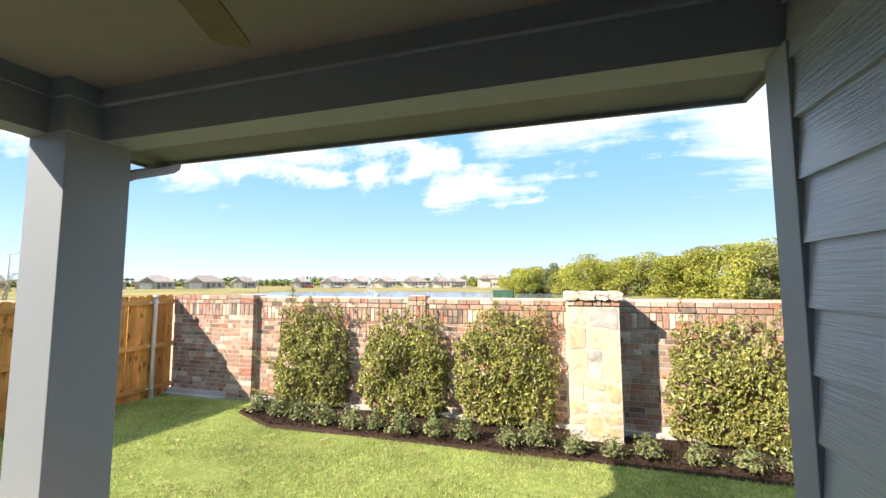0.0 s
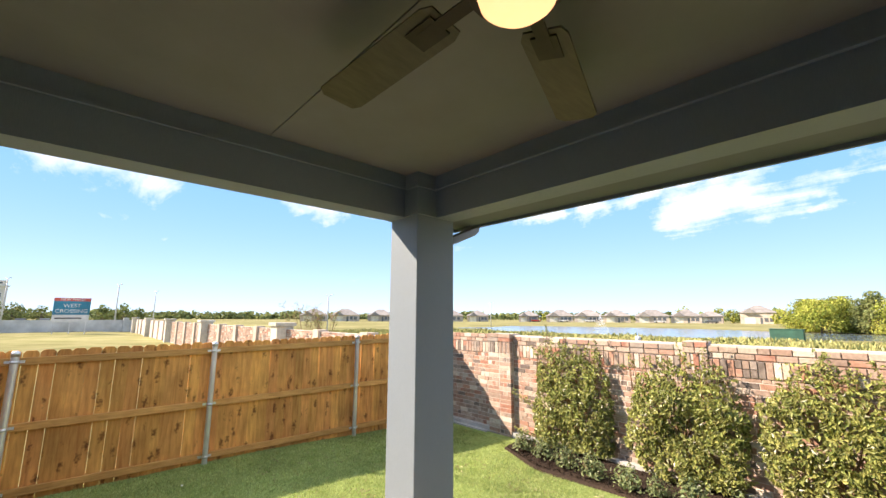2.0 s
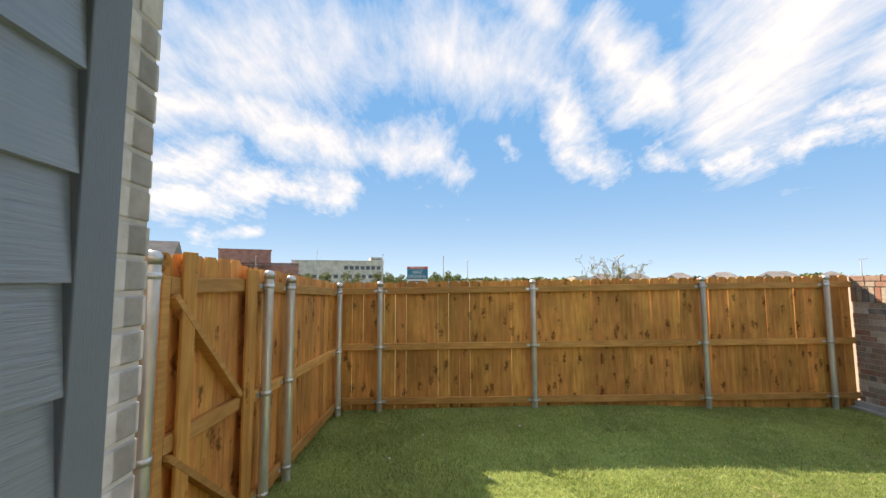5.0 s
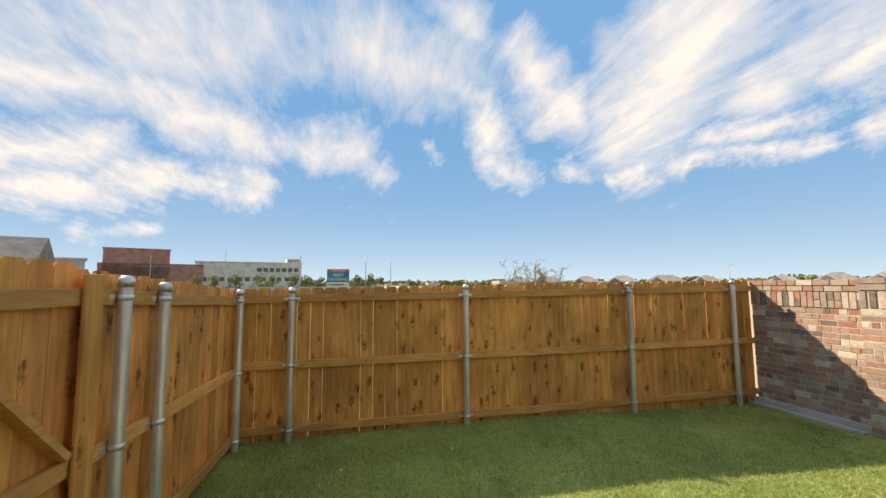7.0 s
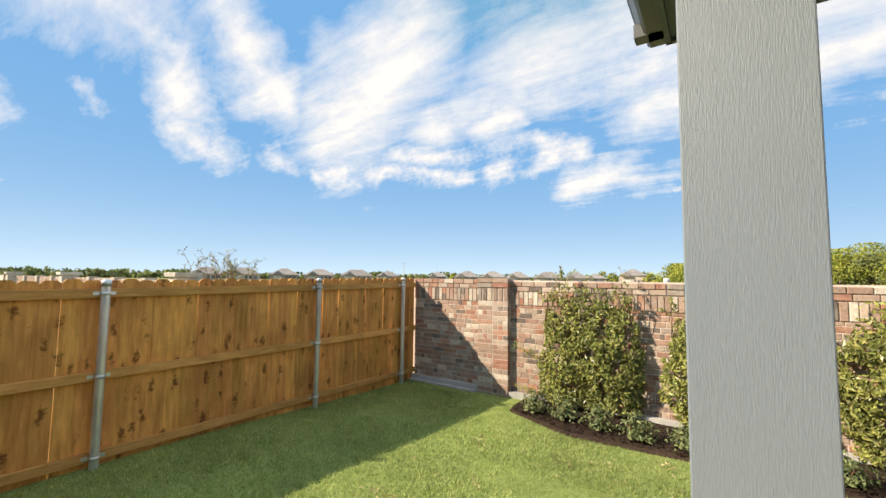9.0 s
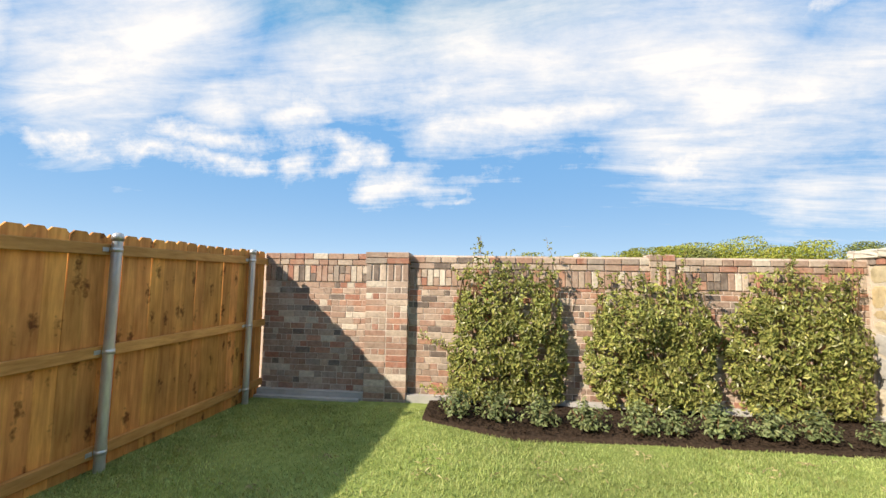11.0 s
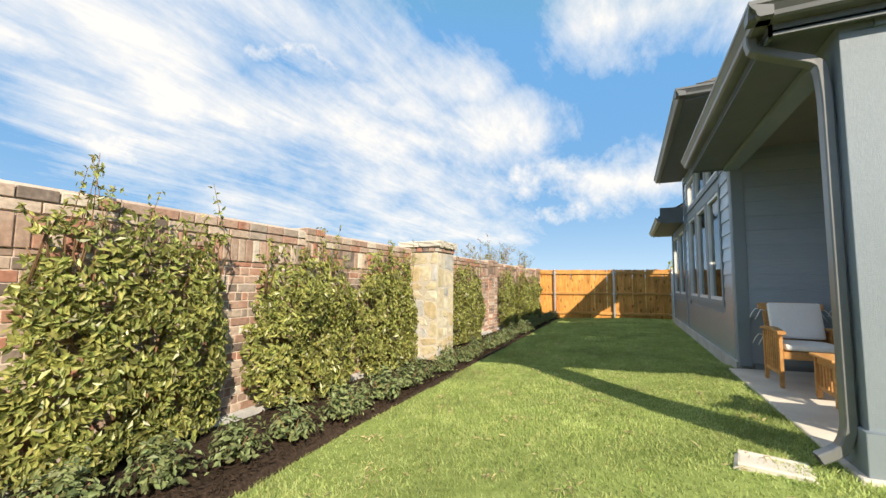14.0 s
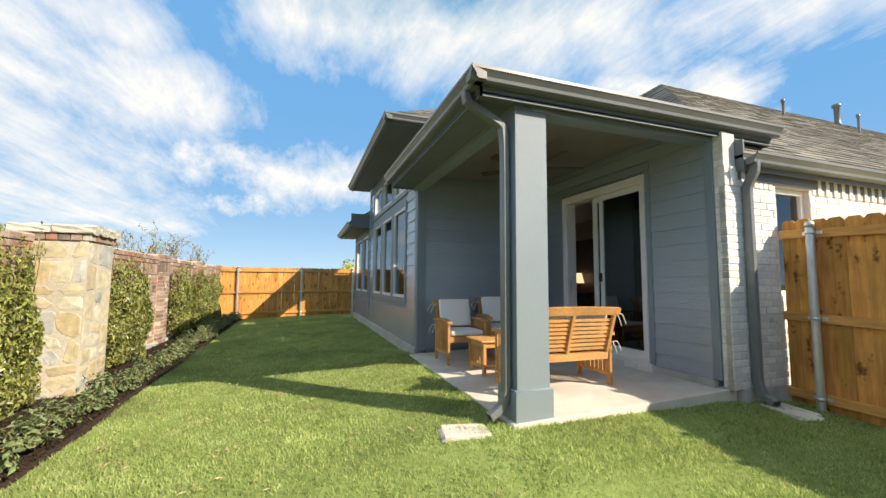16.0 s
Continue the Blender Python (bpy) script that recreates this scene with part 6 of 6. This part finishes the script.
M_CREAM = surface("cream_precast", (0.68, 0.64, 0.54), (0.78, 0.74, 0.65), 0.5, rough=0.85, bump=0.0)
M_REDBRICK = surface("red_brick_mass", (0.42, 0.20, 0.16), (0.50, 0.26, 0.21), 0.6, rough=0.9, bump=0.0)
M_PALE = surface("pale_roof_metal", (0.42, 0.43, 0.43), (0.55, 0.56, 0.56), 0.6, rough=0.6, bump=0.0)
M_TALLGRASS = surface("tall_meadow_grass", (0.25, 0.27, 0.09), (0.42, 0.40, 0.18), 0.8, rough=0.9, bump=0.0, spread=0.35, island=True, hue=0.02, spec=0.1)
M_BARK = surface("grey_bark", (0.10, 0.08, 0.06), (0.19, 0.155, 0.12), 8, rough=0.95, bump=0.3)
M_TEAL = surface("teal_sign_paint", (0.0, 0.16, 0.27), (0.01, 0.20, 0.32), 2, rough=0.5, bump=0.0)
M_SIGNRED = surface("red_sign_paint", (0.50, 0.07, 0.06), (0.60, 0.10, 0.08), 2, rough=0.5, bump=0.0)
M_GREENBOX = surface("green_cabinet_paint", (0.02, 0.09, 0.06), (0.035, 0.125, 0.085), 3, rough=0.6, bump=0.0)

# pond
pond = bmesh.new()
ring = []
for k in range(40):
    a = 2 * math.pi * k / 40
    r = 1 + 0.10 * math.sin(3 * a + 1) + 0.06 * math.sin(5 * a)
    ring.append(pond.verts.new((-30 + 36 * r * math.cos(a) + 6 * math.sin(a), 72 + 20 * r * math.sin(a) + 0.35 * 36 * math.cos(a) * -0.35, ground_z(0, 50) + 0.03)))
pond.faces.new(ring)
tagged(part("pond", pond, M_WATER), "still blue pond in the meadow", "pond", kind="structure")
spray_rng = np.random.default_rng(77)
M_SPRAY = surface("fountain_spray", (0.8, 0.82, 0.84), (0.9, 0.9, 0.92), 2, rough=0.3, bump=0.0)
q = spray_rng.uniform(0, 1, 900)
rad = 1.6 * (1 - q) * spray_rng.uniform(0, 1, 900) ** 0.5
ang = spray_rng.uniform(0, 2 * math.pi, 900)
sv, sf = leaves(np.stack([-37 + rad * np.cos(ang), 74 + rad * np.sin(ang), ground_z(0, 50) + 0.1 + 2.6 * q], 1), spray_rng.normal(0, 1, (900, 3)), 0.09, spray_rng, 0.6, 0)
tagged(raw("fountain", sv.tolist(), sf.tolist(), M_SPRAY), "white fountain spray rising from the pond", "fountain", kind="stuff")

# tall grass of the meadow beyond the wall
rng = np.random.default_rng(12)
n = 60000
gx = rng.uniform(-60, 45, n)
gy = 9 + rng.uniform(0, 1, n) ** 1.6 * 46
inside = ((gx + 30) / 37) ** 2 + ((gy - 72) / 21) ** 2 > 1
gx, gy = gx[inside], gy[inside]
n = len(gx)
gz = np.full(n, ground_z(0, 50))
gh = rng.uniform(0.15, 0.42, n) * (0.7 + 0.5 * np.sin(gx * 0.5) * np.sin(gy * 0.4)) + gy * 0.002
ga, gw = rng.uniform(0, math.pi, n), rng.uniform(0.03, 0.09, n) * (1 + gy * 0.02)
g0 = np.stack([gx - np.cos(ga) * gw, gy - np.sin(ga) * gw, gz - 0.02], 1)
g1 = np.stack([gx + np.cos(ga) * gw, gy + np.sin(ga) * gw, gz - 0.02], 1)
g2 = np.stack([gx + rng.normal(0, 0.1, n), gy + rng.normal(0, 0.1, n), gz + gh], 1)
gv = np.stack([g0, g1, g2], 1).reshape(-1, 3)
tagged(raw("meadow_grass", gv.tolist(), np.arange(n * 3).reshape(-1, 3).tolist(), M_TALLGRASS), "tall yellow green meadow grass beyond the wall", "grass", kind="stuff")


def tree(x, y, height, radius, seed, material=M_CANOPY, count=900, leaf=0.42, label="green leafy tree at the edge of the meadow", group="tree line", base=None):
    """A tapered trunk with limbs and a crown of leaf clumps round the limb ends."""
    rng = np.random.default_rng(seed)
    z0 = ground_z(x, y) if base is None else base
    t = thing("tree", label, "tree", (x, y, z0), 0, group)
    bm = bmesh.new()
    tube(bm, [(0, 0, -0.2), (0.05 * height * rng.normal(0, 0.3), 0, height * 0.3), (0, 0.03 * height, height * 0.62)], 0.2, 7, radii=[height * 0.028, height * 0.02, height * 0.009])
    ends = []
    for k in range(18):
        a, up_ = rng.uniform(0, 2 * math.pi), rng.uniform(0.07, 0.92)
        spread = radius * rng.uniform(0.45, 1.0) * (1.0 - 0.55 * max(up_ - 0.55, 0) / 0.45)
        e = (spread * math.cos(a), spread * math.sin(a), height * up_)
        tube(bm, [(0, 0, height * min(up_ * 0.5, 0.5)), (e[0] * 0.5, e[1] * 0.5, height * up_ * 0.85), e], 0.05, 5, radii=[height * 0.011, height * 0.007, height * 0.002])
        ends.append(e)
    part("trunk", bm, M_BARK, t)
    ends = np.array(ends + [(0, 0, height * 0.95), (0, 0, height * 0.75)])
    pick = rng.integers(0, len(ends), count)
    d = rng.normal(0, 1, (count, 3))
    d /= np.linalg.norm(d, axis=1)[:, None]
    p = ends[pick] + d * (radius * 0.44 * rng.uniform(0.35, 1.0, count) ** 0.6)[:, None] * np.array((1, 1, 0.8))
    p[:, 2] = np.clip(p[:, 2], 0.25, height * 1.06)
    leaf_part("crown", p, d + np.array((0, 0, 0.3)), leaf, rng, material, t, 0.75, 0.1)
    return t


rt = random.Random(15)
# wood to the north-east
k = 0
for x, y, h in ((-10, 92, 5.5), (-6, 88, 6.0), (-2, 86, 6.2), (2, 83, 6.4), (5.5, 86, 8.8), (7, 80, 6.4), (11, 78, 6.6), (14, 75, 6.2), (17, 72, 6.6), (20, 70, 7.0), (22, 66, 7.4), (25, 68, 7.6),
                (28, 65, 8.2), (31, 64, 8.0), (35, 64, 8.8), (39, 63, 8.4), (43, 62, 8.6), (47, 60, 9.0), (52, 60, 8.5), (57, 60, 9), (-8, 86, 5.4), (-4, 90, 5.8), (13, 82, 6.4), (19, 77, 6.6), (1, 92, 6.5), (9, 89, 7.4), (16, 84, 7.6), (24, 78, 8.2), (32, 74, 9), (41, 72, 9.5)):
    dark = k % 5 == 2
    tree(x + rt.uniform(-1, 1), y + rt.uniform(-1.5, 1.5), h * rt.uniform(0.80, 0.98), h * (0.40 if dark else 0.62), 200 + k, M_CANOPY_DARK if dark else M_CANOPY, 6000, 0.29,
         "dark green cedar in the wood" if dark else "green and yellow leafy tree in the wood", "tree line")
    k += 1
# trees by the far houses and round the car park
for x, y, h in ((-62, 205, 7), (-50, 208, 6), (-44, 206, 5.5), (-38, 215, 6.5), (-30, 210, 5), (-26, 190, 5.5), (-125, 190, 4.5), (-118, 195, 4)):
    tree(x, y, h, h * 0.5, 300 + k, M_CANOPY, 320, 0.8, "hazy green tree beside the far houses", "far trees")
    k += 1
for x, y, h in ((-118, -36, 4.2), (-120, -32, 4.0), (-121, -27, 4.6), (-122, -21, 4.8), (-123, -18, 4.4), (-124, -12, 4.6), (-124, -9.5, 4.4), (-125, -5, 4.0), (-90, 3.5, 3.6), (-92, 6.5, 4.0), (-95, 9, 3.4), (-88, -40, 3.0)):
    tree(x, y, h, h * 0.45, 340 + k, M_CANOPY_DARK, 320, 0.55, "small dark green car park tree", "car park trees")
    k += 1
tree(30, -0.6, 2.9, 1.7, 399, M_CANOPY, 600, 0.3, "green tree beyond the side yard fence", "far trees")
# hazy belt of woods on the skyline
v_all, f_all = [], []
rng = np.random.default_rng(16)
for (x0, y0), (x1, y1), h in (((-330, -30), (-300, 120), 5.5), ((-300, 120), (-230, 230), 5.0), ((-230, 230), (-60, 330), 6.0), ((-60, 330), (120, 320), 7.0), ((-320, -160), (-330, -30), 5.0), ((120, 320), (260, 120), 8), ((260, 120), (260, -120), 6)):
    m_ = 1600
    u = rng.uniform(0, 1, m_)
    px_, py_ = x0 + (x1 - x0) * u + rng.normal(0, 5, m_), y0 + (y1 - y0) * u + rng.normal(0, 5, m_)
    pz_ = rng.uniform(0, 1, m_) * h * (0.65 + 0.35 * np.sin(u * 37) * np.sin(u * 11 + 1))
    v, f = leaves(np.stack([px_, py_, pz_], 1), rng.normal(0, 1, (m_, 3)), 3.2, rng, 0.8, 0)
    f_all.append(f + sum(len(a) for a in v_all)), v_all.append(v)
tagged(raw("far_woods", np.concatenate(v_all).tolist(), np.concatenate(f_all).tolist(), M_CANOPY_DARK), "low belt of woods along the skyline", "woods", kind="stuff")


def far_house(x, y, w, d, h, turn, two=False):
    """A brick house with a hip roof, windows, a door and a garage."""
    hs = thing("house", "tan brick house with a grey hip roof across the pond", "house", (x, y, ground_z(x, y)), turn, "far houses")
    part("wall", box(-w / 2, w / 2, -d / 2, d / 2, -0.3, h), M_FARWALL, hs)
    bm = bmesh.new()
    e, r = 0.5, min(w, d) * 0.26
    b = [bm.verts.new(p) for p in ((-w / 2 - e, -d / 2 - e, h), (w / 2 + e, -d / 2 - e, h), (w / 2 + e, d / 2 + e, h), (-w / 2 - e, d / 2 + e, h))]
    s = max(w / 2 - d * 0.42, 0.4)
    t0, t1 = bm.verts.new((-s, 0, h + r)), bm.verts.new((s, 0, h + r))
    bm.faces.new(b[::-1]), bm.faces.new((b[0], b[1], t1, t0)), bm.faces.new((b[1], b[2], t1)), bm.faces.new((b[2], b[3], t0, t1)), bm.faces.new((b[3], b[0], t0))
    roof = part("roof", bm, M_FARROOF, hs)
    gable = bmesh.new()
    prism(gable, [(-w * 0.42, h - 0.2), (-w * 0.02, h - 0.2), (-w * 0.22, h + r * 0.62)], -d / 2 - 1.2, 0)
    part("gable", gable, M_FARROOF, hs)
    part("garage_door", box(-w * 0.38, -w * 0.08, -d / 2 - 0.06, -d / 2 - 0.01, 0, 2.3, 0), M_CREAM, hs)
    part("door", box(w * 0.05, w * 0.12, -d / 2 - 0.05, -d / 2 - 0.01, 0, 2.2, 0), M_FARGLASS, hs)
    for wx in (0.22, 0.36):
        part("window", box(w * wx - 0.6, w * wx + 0.6, -d / 2 - 0.05, -d / 2 - 0.01, 0.8, 2.2, 0), M_FARGLASS, hs)
    return hs


for x, y, w, turn in ((-158, 124, 13, 50), (-147, 137, 15, 48), (-136, 147, 10, 45), (-105, 171, 12, 30), (-94, 177, 12, 28), (-83, 182, 11, 25), (-70, 188, 13, 20), (-118, 164, 9, 35), (-58, 193, 11, 15), (-168, 112, 12, 55),
                      (-174, 96, 13, 60), (-50, 196, 9, 12), (-182, 84, 12, 65)):
    far_house(x, y, w, 11, 2.8, turn)
blue = far_house(-34, 197, 11, 11, 4.2, 8)
tagged(blue, "pale blue wrapped house under construction", "house")

# road with parked vehicles before the far houses
M_CARWHITE = surface("white_car_paint", (0.6, 0.6, 0.6), (0.7, 0.7, 0.7), 2, rough=0.25, bump=0.0)
M_CARRED = surface("red_car_paint", (0.35, 0.03, 0.025), (0.42, 0.04, 0.03), 2, rough=0.25, bump=0.0)
M_CARDARK = surface("dark_car_paint", (0.05, 0.055, 0.06), (0.09, 0.095, 0.1), 2, rough=0.25, bump=0.0)
M_TYRE = surface("tyre_rubber", (0.012, 0.012, 0.012), (0.025, 0.025, 0.025), 8, rough=0.9, bump=0.0)


def car(x, y, turn, paint, label, group):
    c = thing("car", label, "car", (x, y, ground_z(x, y)), turn, group)
    bm = bmesh.new()
    prism(bm, [(-2.2, 0.35), (2.2, 0.35), (2.25, 0.75), (1.4, 0.92), (-1.9, 0.95), (-2.25, 0.8)], -0.88, 0.88)
    bmesh.ops.bevel(bm, geom=bm.edges[:], offset=0.06, segments=2, affect="EDGES")
    part("body", bm, paint, c)
    bm = bmesh.new()
    prism(bm, [(-1.7, 0.93), (1.1, 0.91), (0.45, 1.42), (-1.2, 1.45)], -0.74, 0.74)
    part("cabin", bm, M_FARGLASS, c)
    for wx in (-1.35, 1.4):
        for wy in (-0.86, 0.86):
            bm = bmesh.new()
            spin(bm, [(0, 0.09), (0.2, 0.09), (0.33, 0.07), (0.33, -0.07), (0.2, -0.09), (0, -0.09)], 14, Matrix.Translation((wx, wy, 0.33)) @ Matrix.Rotation(radians(90), 4, "X"))
            part("wheel", bm, M_TYRE, c)
    return c


for x, y, turn, paint, word in ((-111, 160, 30, M_CARRED, "red"), (-100, 166, 30, M_CARWHITE, "white"), (-64, 180, 20, M_CARWHITE, "white"), (-47, 186, 12, M_CARDARK, "dark"), (-90, 171, 25, M_CARWHITE, "white")):
    car(x, y, turn, paint, word + " car parked before the far houses", "parked cars")
for j in range(12):
    car(-112 + rt.uniform(-2, 2), -38 + 3.4 * j, rt.choice((0, 180)) + rt.uniform(-3, 3), (M_CARWHITE, M_CARDARK, M_CARDARK, M_CARRED)[j % 4], ("white", "dark", "dark", "red")[j % 4] + " car standing in the car park", "parked cars")

# commercial buildings to the west
red = thing("building", "red brick commercial building with a pale band", "building", (-145, -60, ground_z(-145, -60)), 22)
part("wall", box(-6, 14, -7.5, 7.5, 0, 14.2), M_REDBRICK, red)
part("lower_wall", box(-8, 14, -8.5, 16, 0, 9.6), M_REDBRICK, red, "lower red brick wing")
part("band", box(-8.1, 14, -8.6, 16.1, 8.6, 9.3), M_CREAM, red, "pale stone band")
part("roof", box(-6.2, 14.2, -7.7, 7.7, 14.2, 14.6), M_REDBRICK, red)
red.scale = (1, 1, 0.84)
wing = thing("building", "low grey commercial building with flat roofs", "building", (-118, -76, ground_z(-118, -76)), 30)
part("wall", box(-8, 8, -18, 14, 0, 8.0), M_PALE, wing)
part("roof", box(-8.4, 8.4, -18.4, 14.4, 8.0, 8.5), M_PALE, wing)
part("upper_wall", box(-4, 8, -14, -4, 8.5, 10.6), M_PALE, wing)
cream = thing("building", "long cream office building with rows of windows", "building", (-153, -30, ground_z(-153, -30)), 12)
part("wall", box(-7, 12, -15, 15.5, 0, 10.6), M_CREAM, cream)
part("roof", box(-7.3, 12.3, -15.3, 15.8, 10.6, 10.9), M_CREAM, cream)
part("tower", box(5, 11.5, 11.0, 15.4, 10.9, 12.4), M_CREAM, cream)
bars = bmesh.new()
for j in range(5):
    add_box(bars, 11.5, 11.56, 11.6 + 0.62 * j, 12.0 + 0.62 * j, 11.4, 11.9)
part("lettering", bars, M_CARDARK, cream, "dark unreadable letters")
for row_z, n_w in ((7.2, 7), (3.6, 12)):
    for j in range(n_w):
        y = (2.0 + 1.85 * j) if n_w == 7 else (-13.2 + 2.35 * j)
        part("window", box(11.98, 12.06, y, y + 1.35, row_z, row_z + 1.5), M_FARGLASS, cream)
cream.scale = (1, 1, 0.84)
gable = thing("building", "pale grey house roof beyond the fence", "house", (-52, -40, ground_z(-52, -40)), 20)
part("wall", box(-6, 6, -9, 9, 0, 3.0), M_PALE, gable)
bm = bmesh.new()
prism(bm, [(-6.6, 3.0), (6.6, 3.0), (0, 7.0)], -9.5, 9.5)
part("roof", bm, M_FARROOF, gable)

# development sign
sign = thing("billboard", "teal and white development sign with a red header on posts", "sign", (-62, -0.3, ground_z(-62, 0)), 1)
for y in (-1.35, 0.0, 1.35):
    part("post", box(-0.09, 0.0, y - 0.05, y + 0.05, -0.3, 3.6), M_CARWHITE, sign)
part("panel", box(0.0, 0.05, -1.55, 1.55, 1.35, 2.1), M_CARWHITE, sign, "white lower panel")
part("panel", box(0.0, 0.052, -1.55, 1.55, 2.102, 3.62), M_TEAL, sign, "teal middle panel")
part("header", box(0.0, 0.054, -1.55, 1.55, 3.622, 3.98), M_SIGNRED, sign, "red header panel")
for text, z, size in (("NEW PHASE", 3.69, 0.30), ("WEST", 2.92, 0.46), ("CROSSING", 2.32, 0.46)):
    cu = bpy.data.curves.new("lettering", "FONT")
    cu.body, cu.size, cu.align_x, cu.extrude = text, size * 1.25, "CENTER", 0.004
    cu.materials.append(M_CARWHITE)
    ob = new("lettering", cu)
    ob.parent = sign
    ob.matrix_basis = Matrix.Translation((0.062, 0, z)) @ Matrix.Rotation(radians(90), 4, "Z") @ Matrix.Rotation(radians(90), 4, "X")
part("lettering", box(0.052, 0.056, -1.3, 0.9, 1.65, 1.8), M_CARDARK, sign, "small unreadable line of print")

# the boundary wall running on to the west, with piers and stone pillars
far_wall = wall_with_holes("wall_boundary_west", -66, FENCE_X - 0.12, 5.93, 6.12, -0.5, 1.40, [], "x", M_MORTAR, "brick boundary wall running off along the open lots")
rbk = random.Random(61)
verts, faces = [], []
z = -0.2
while z < 1.36:
    x = -40.0
    while x < FENCE_X - 0.15:
        l = rbk.choice((BL, BL, 0.115))
        chipped_box(rbk, x, min(x + l, FENCE_X - 0.13), z, z + BH, 5.918, 5.95, verts, faces)
        x += l + 0.01
    z += COURSE
tagged(raw("brickwork", verts, faces, M_BRICK_ROW, far_wall), kind="stuff")
for j in range(19):
    x = -10.1 - 3.05 * j
    if j % 4 == 2:
        s_ = tagged(part("stone_pillar", box(x - 0.32, x + 0.32, 5.55, 6.2, -0.4, 1.52, 0.02), M_STONE_CAP), "pale stone pillar in the far wall", "pillar", "far wall pillars")
        part("cap", box(x - 0.40, x + 0.40, 5.47, 6.28, 1.52, 1.66, 0.02), M_STONE_CAP, s_)
    else:
        tagged(part("brick_pier", box(x - 0.2, x + 0.2, 5.82, 6.2, -0.4, 1.46, 0.01), M_FARWALL), "brick pier in the far wall", "pier", "far wall piers")
gw = tagged(part("grey_wall", box(-70, -69.7, -14, 6.0, -0.4, 1.3), M_PALE), "low grey wall at the end of the lots", "wall", kind="structure")
for j in range(4):
    tagged(part("grey_pier", box(-70.2, -69.5, -13 + 6 * j, -12.4 + 6 * j, -0.4, 1.6), M_PALE), "grey pier of the low wall", "pier", "grey wall piers")


def bare_shrub(x, y, height, seed, wide=1.0):
    """A thin, nearly leafless multi-stemmed shrub."""
    rng = np.random.default_rng(seed)
    t = thing("bare_shrub", "thin nearly leafless shrub behind the wall", "shrub", (x, y, ground_z(x, y)), 0, "bare shrubs")
    bm = bmesh.new()
    pts = []
    for j in range(16):
        a = rng.uniform(0, 2 * math.pi)
        r = wide * rng.uniform(0.3, 1.0)
        e = Vector((r * math.cos(a), 0.6 * r * math.sin(a), height * rng.uniform(0.75, 1.0)))
        m = e * 0.5 + Vector((0, 0, height * 0.08))
        tube(bm, [(0, 0, 0), m, e], 0.01, 4, radii=[0.016, 0.010, 0.003])
        for i in range(6):
            u = rng.uniform(0.4, 1.0)
            b = m.lerp(e, u)
            c = b + Vector((rng.normal(0, 0.22), rng.normal(0, 0.15), rng.uniform(0.05, 0.3)))
            tube(bm, [b, c], 0.004, 3, radii=[0.005, 0.002])
            for q_ in range(6):
                p = b.lerp(c, rng.uniform(0.2, 1))
                pts.append((p.x + rng.normal(0, 0.03), p.y, p.z + rng.normal(0, 0.03)))
    part("twig_frame", bm, M_STEM, t)
    leaf_part("leaves", np.array(pts), rng.normal(0, 1, (len(pts), 3)), 0.055, rng, M_LEAF, t, 0.45, 0)
    return t


bare_shrub(-16.5, 7.0, 2.75, 81, 1.5)
bare_shrub(-15.2, 7.2, 2.6, 82, 1.1)
bare_shrub(7.6, 7.3, 2.75, 83, 1.0)
bare_shrub(9.6, 7.4, 2.85, 84, 1.0)
bare_shrub(13.2, 7.4, 2.8, 85, 1.0)


def lamp_post(x, y, h, label="slim street lamp pole"):
    t = thing("street_lamp", label, "street lamp", (x, y, ground_z(x, y)), 0, "street lamps")
    bm = bmesh.new()
    tube(bm, [(0, 0, 0), (0, 0, h)], 0.1, 8, radii=[0.11, 0.07])
    part("pole", bm, M_PALE, t)
    bm = bmesh.new()
    tube(bm, [(0, 0, h), (0.5, 0.3, h + 0.15)], 0.04, 6)
    tube(bm, [(0, 0, h), (-0.5, -0.3, h + 0.15)], 0.04, 6)
    arm = part("arm", bm, M_PALE, t)
    part("lamp_head", box(0.3, 0.8, 0.2, 0.4, h + 0.12, h + 0.22, 0.02), M_PALE, t)


for x, y, h in ((-53.5, 26.5, 5.2), (-66, 76, 5.6), (-110, -27, 10), (-118, -46, 9), (-90, -8, 7.5), (-84, 5, 7.0), (-100, 12, 7)):
    lamp_post(x, y, h)
cab = thing("utility_cabinet", "dark green utility cabinet in the meadow grass", "utility box", (-7.2, 55, ground_z(0, 50)))
part("body", box(-1.5, 1.2, -0.6, 0.6, 0, 1.15, 0.03), M_GREENBOX, cab)
part("lid", box(-1.55, 1.25, -0.65, 0.65, 1.15, 1.22, 0.02), M_GREENBOX, cab)
cap = thing("pipe_cap", "white pipe cap behind the brick wall", "pipe", (-2.75, 6.35, 0))
bm = bmesh.new()
spin(bm, [(0, 1.62), (0.035, 1.62), (0.04, 1.60), (0.04, 1.55), (0.03, 1.548), (0.03, -0.4), (0, -0.4)], 14)
part("pipe", bm, M_WHITE, cap)
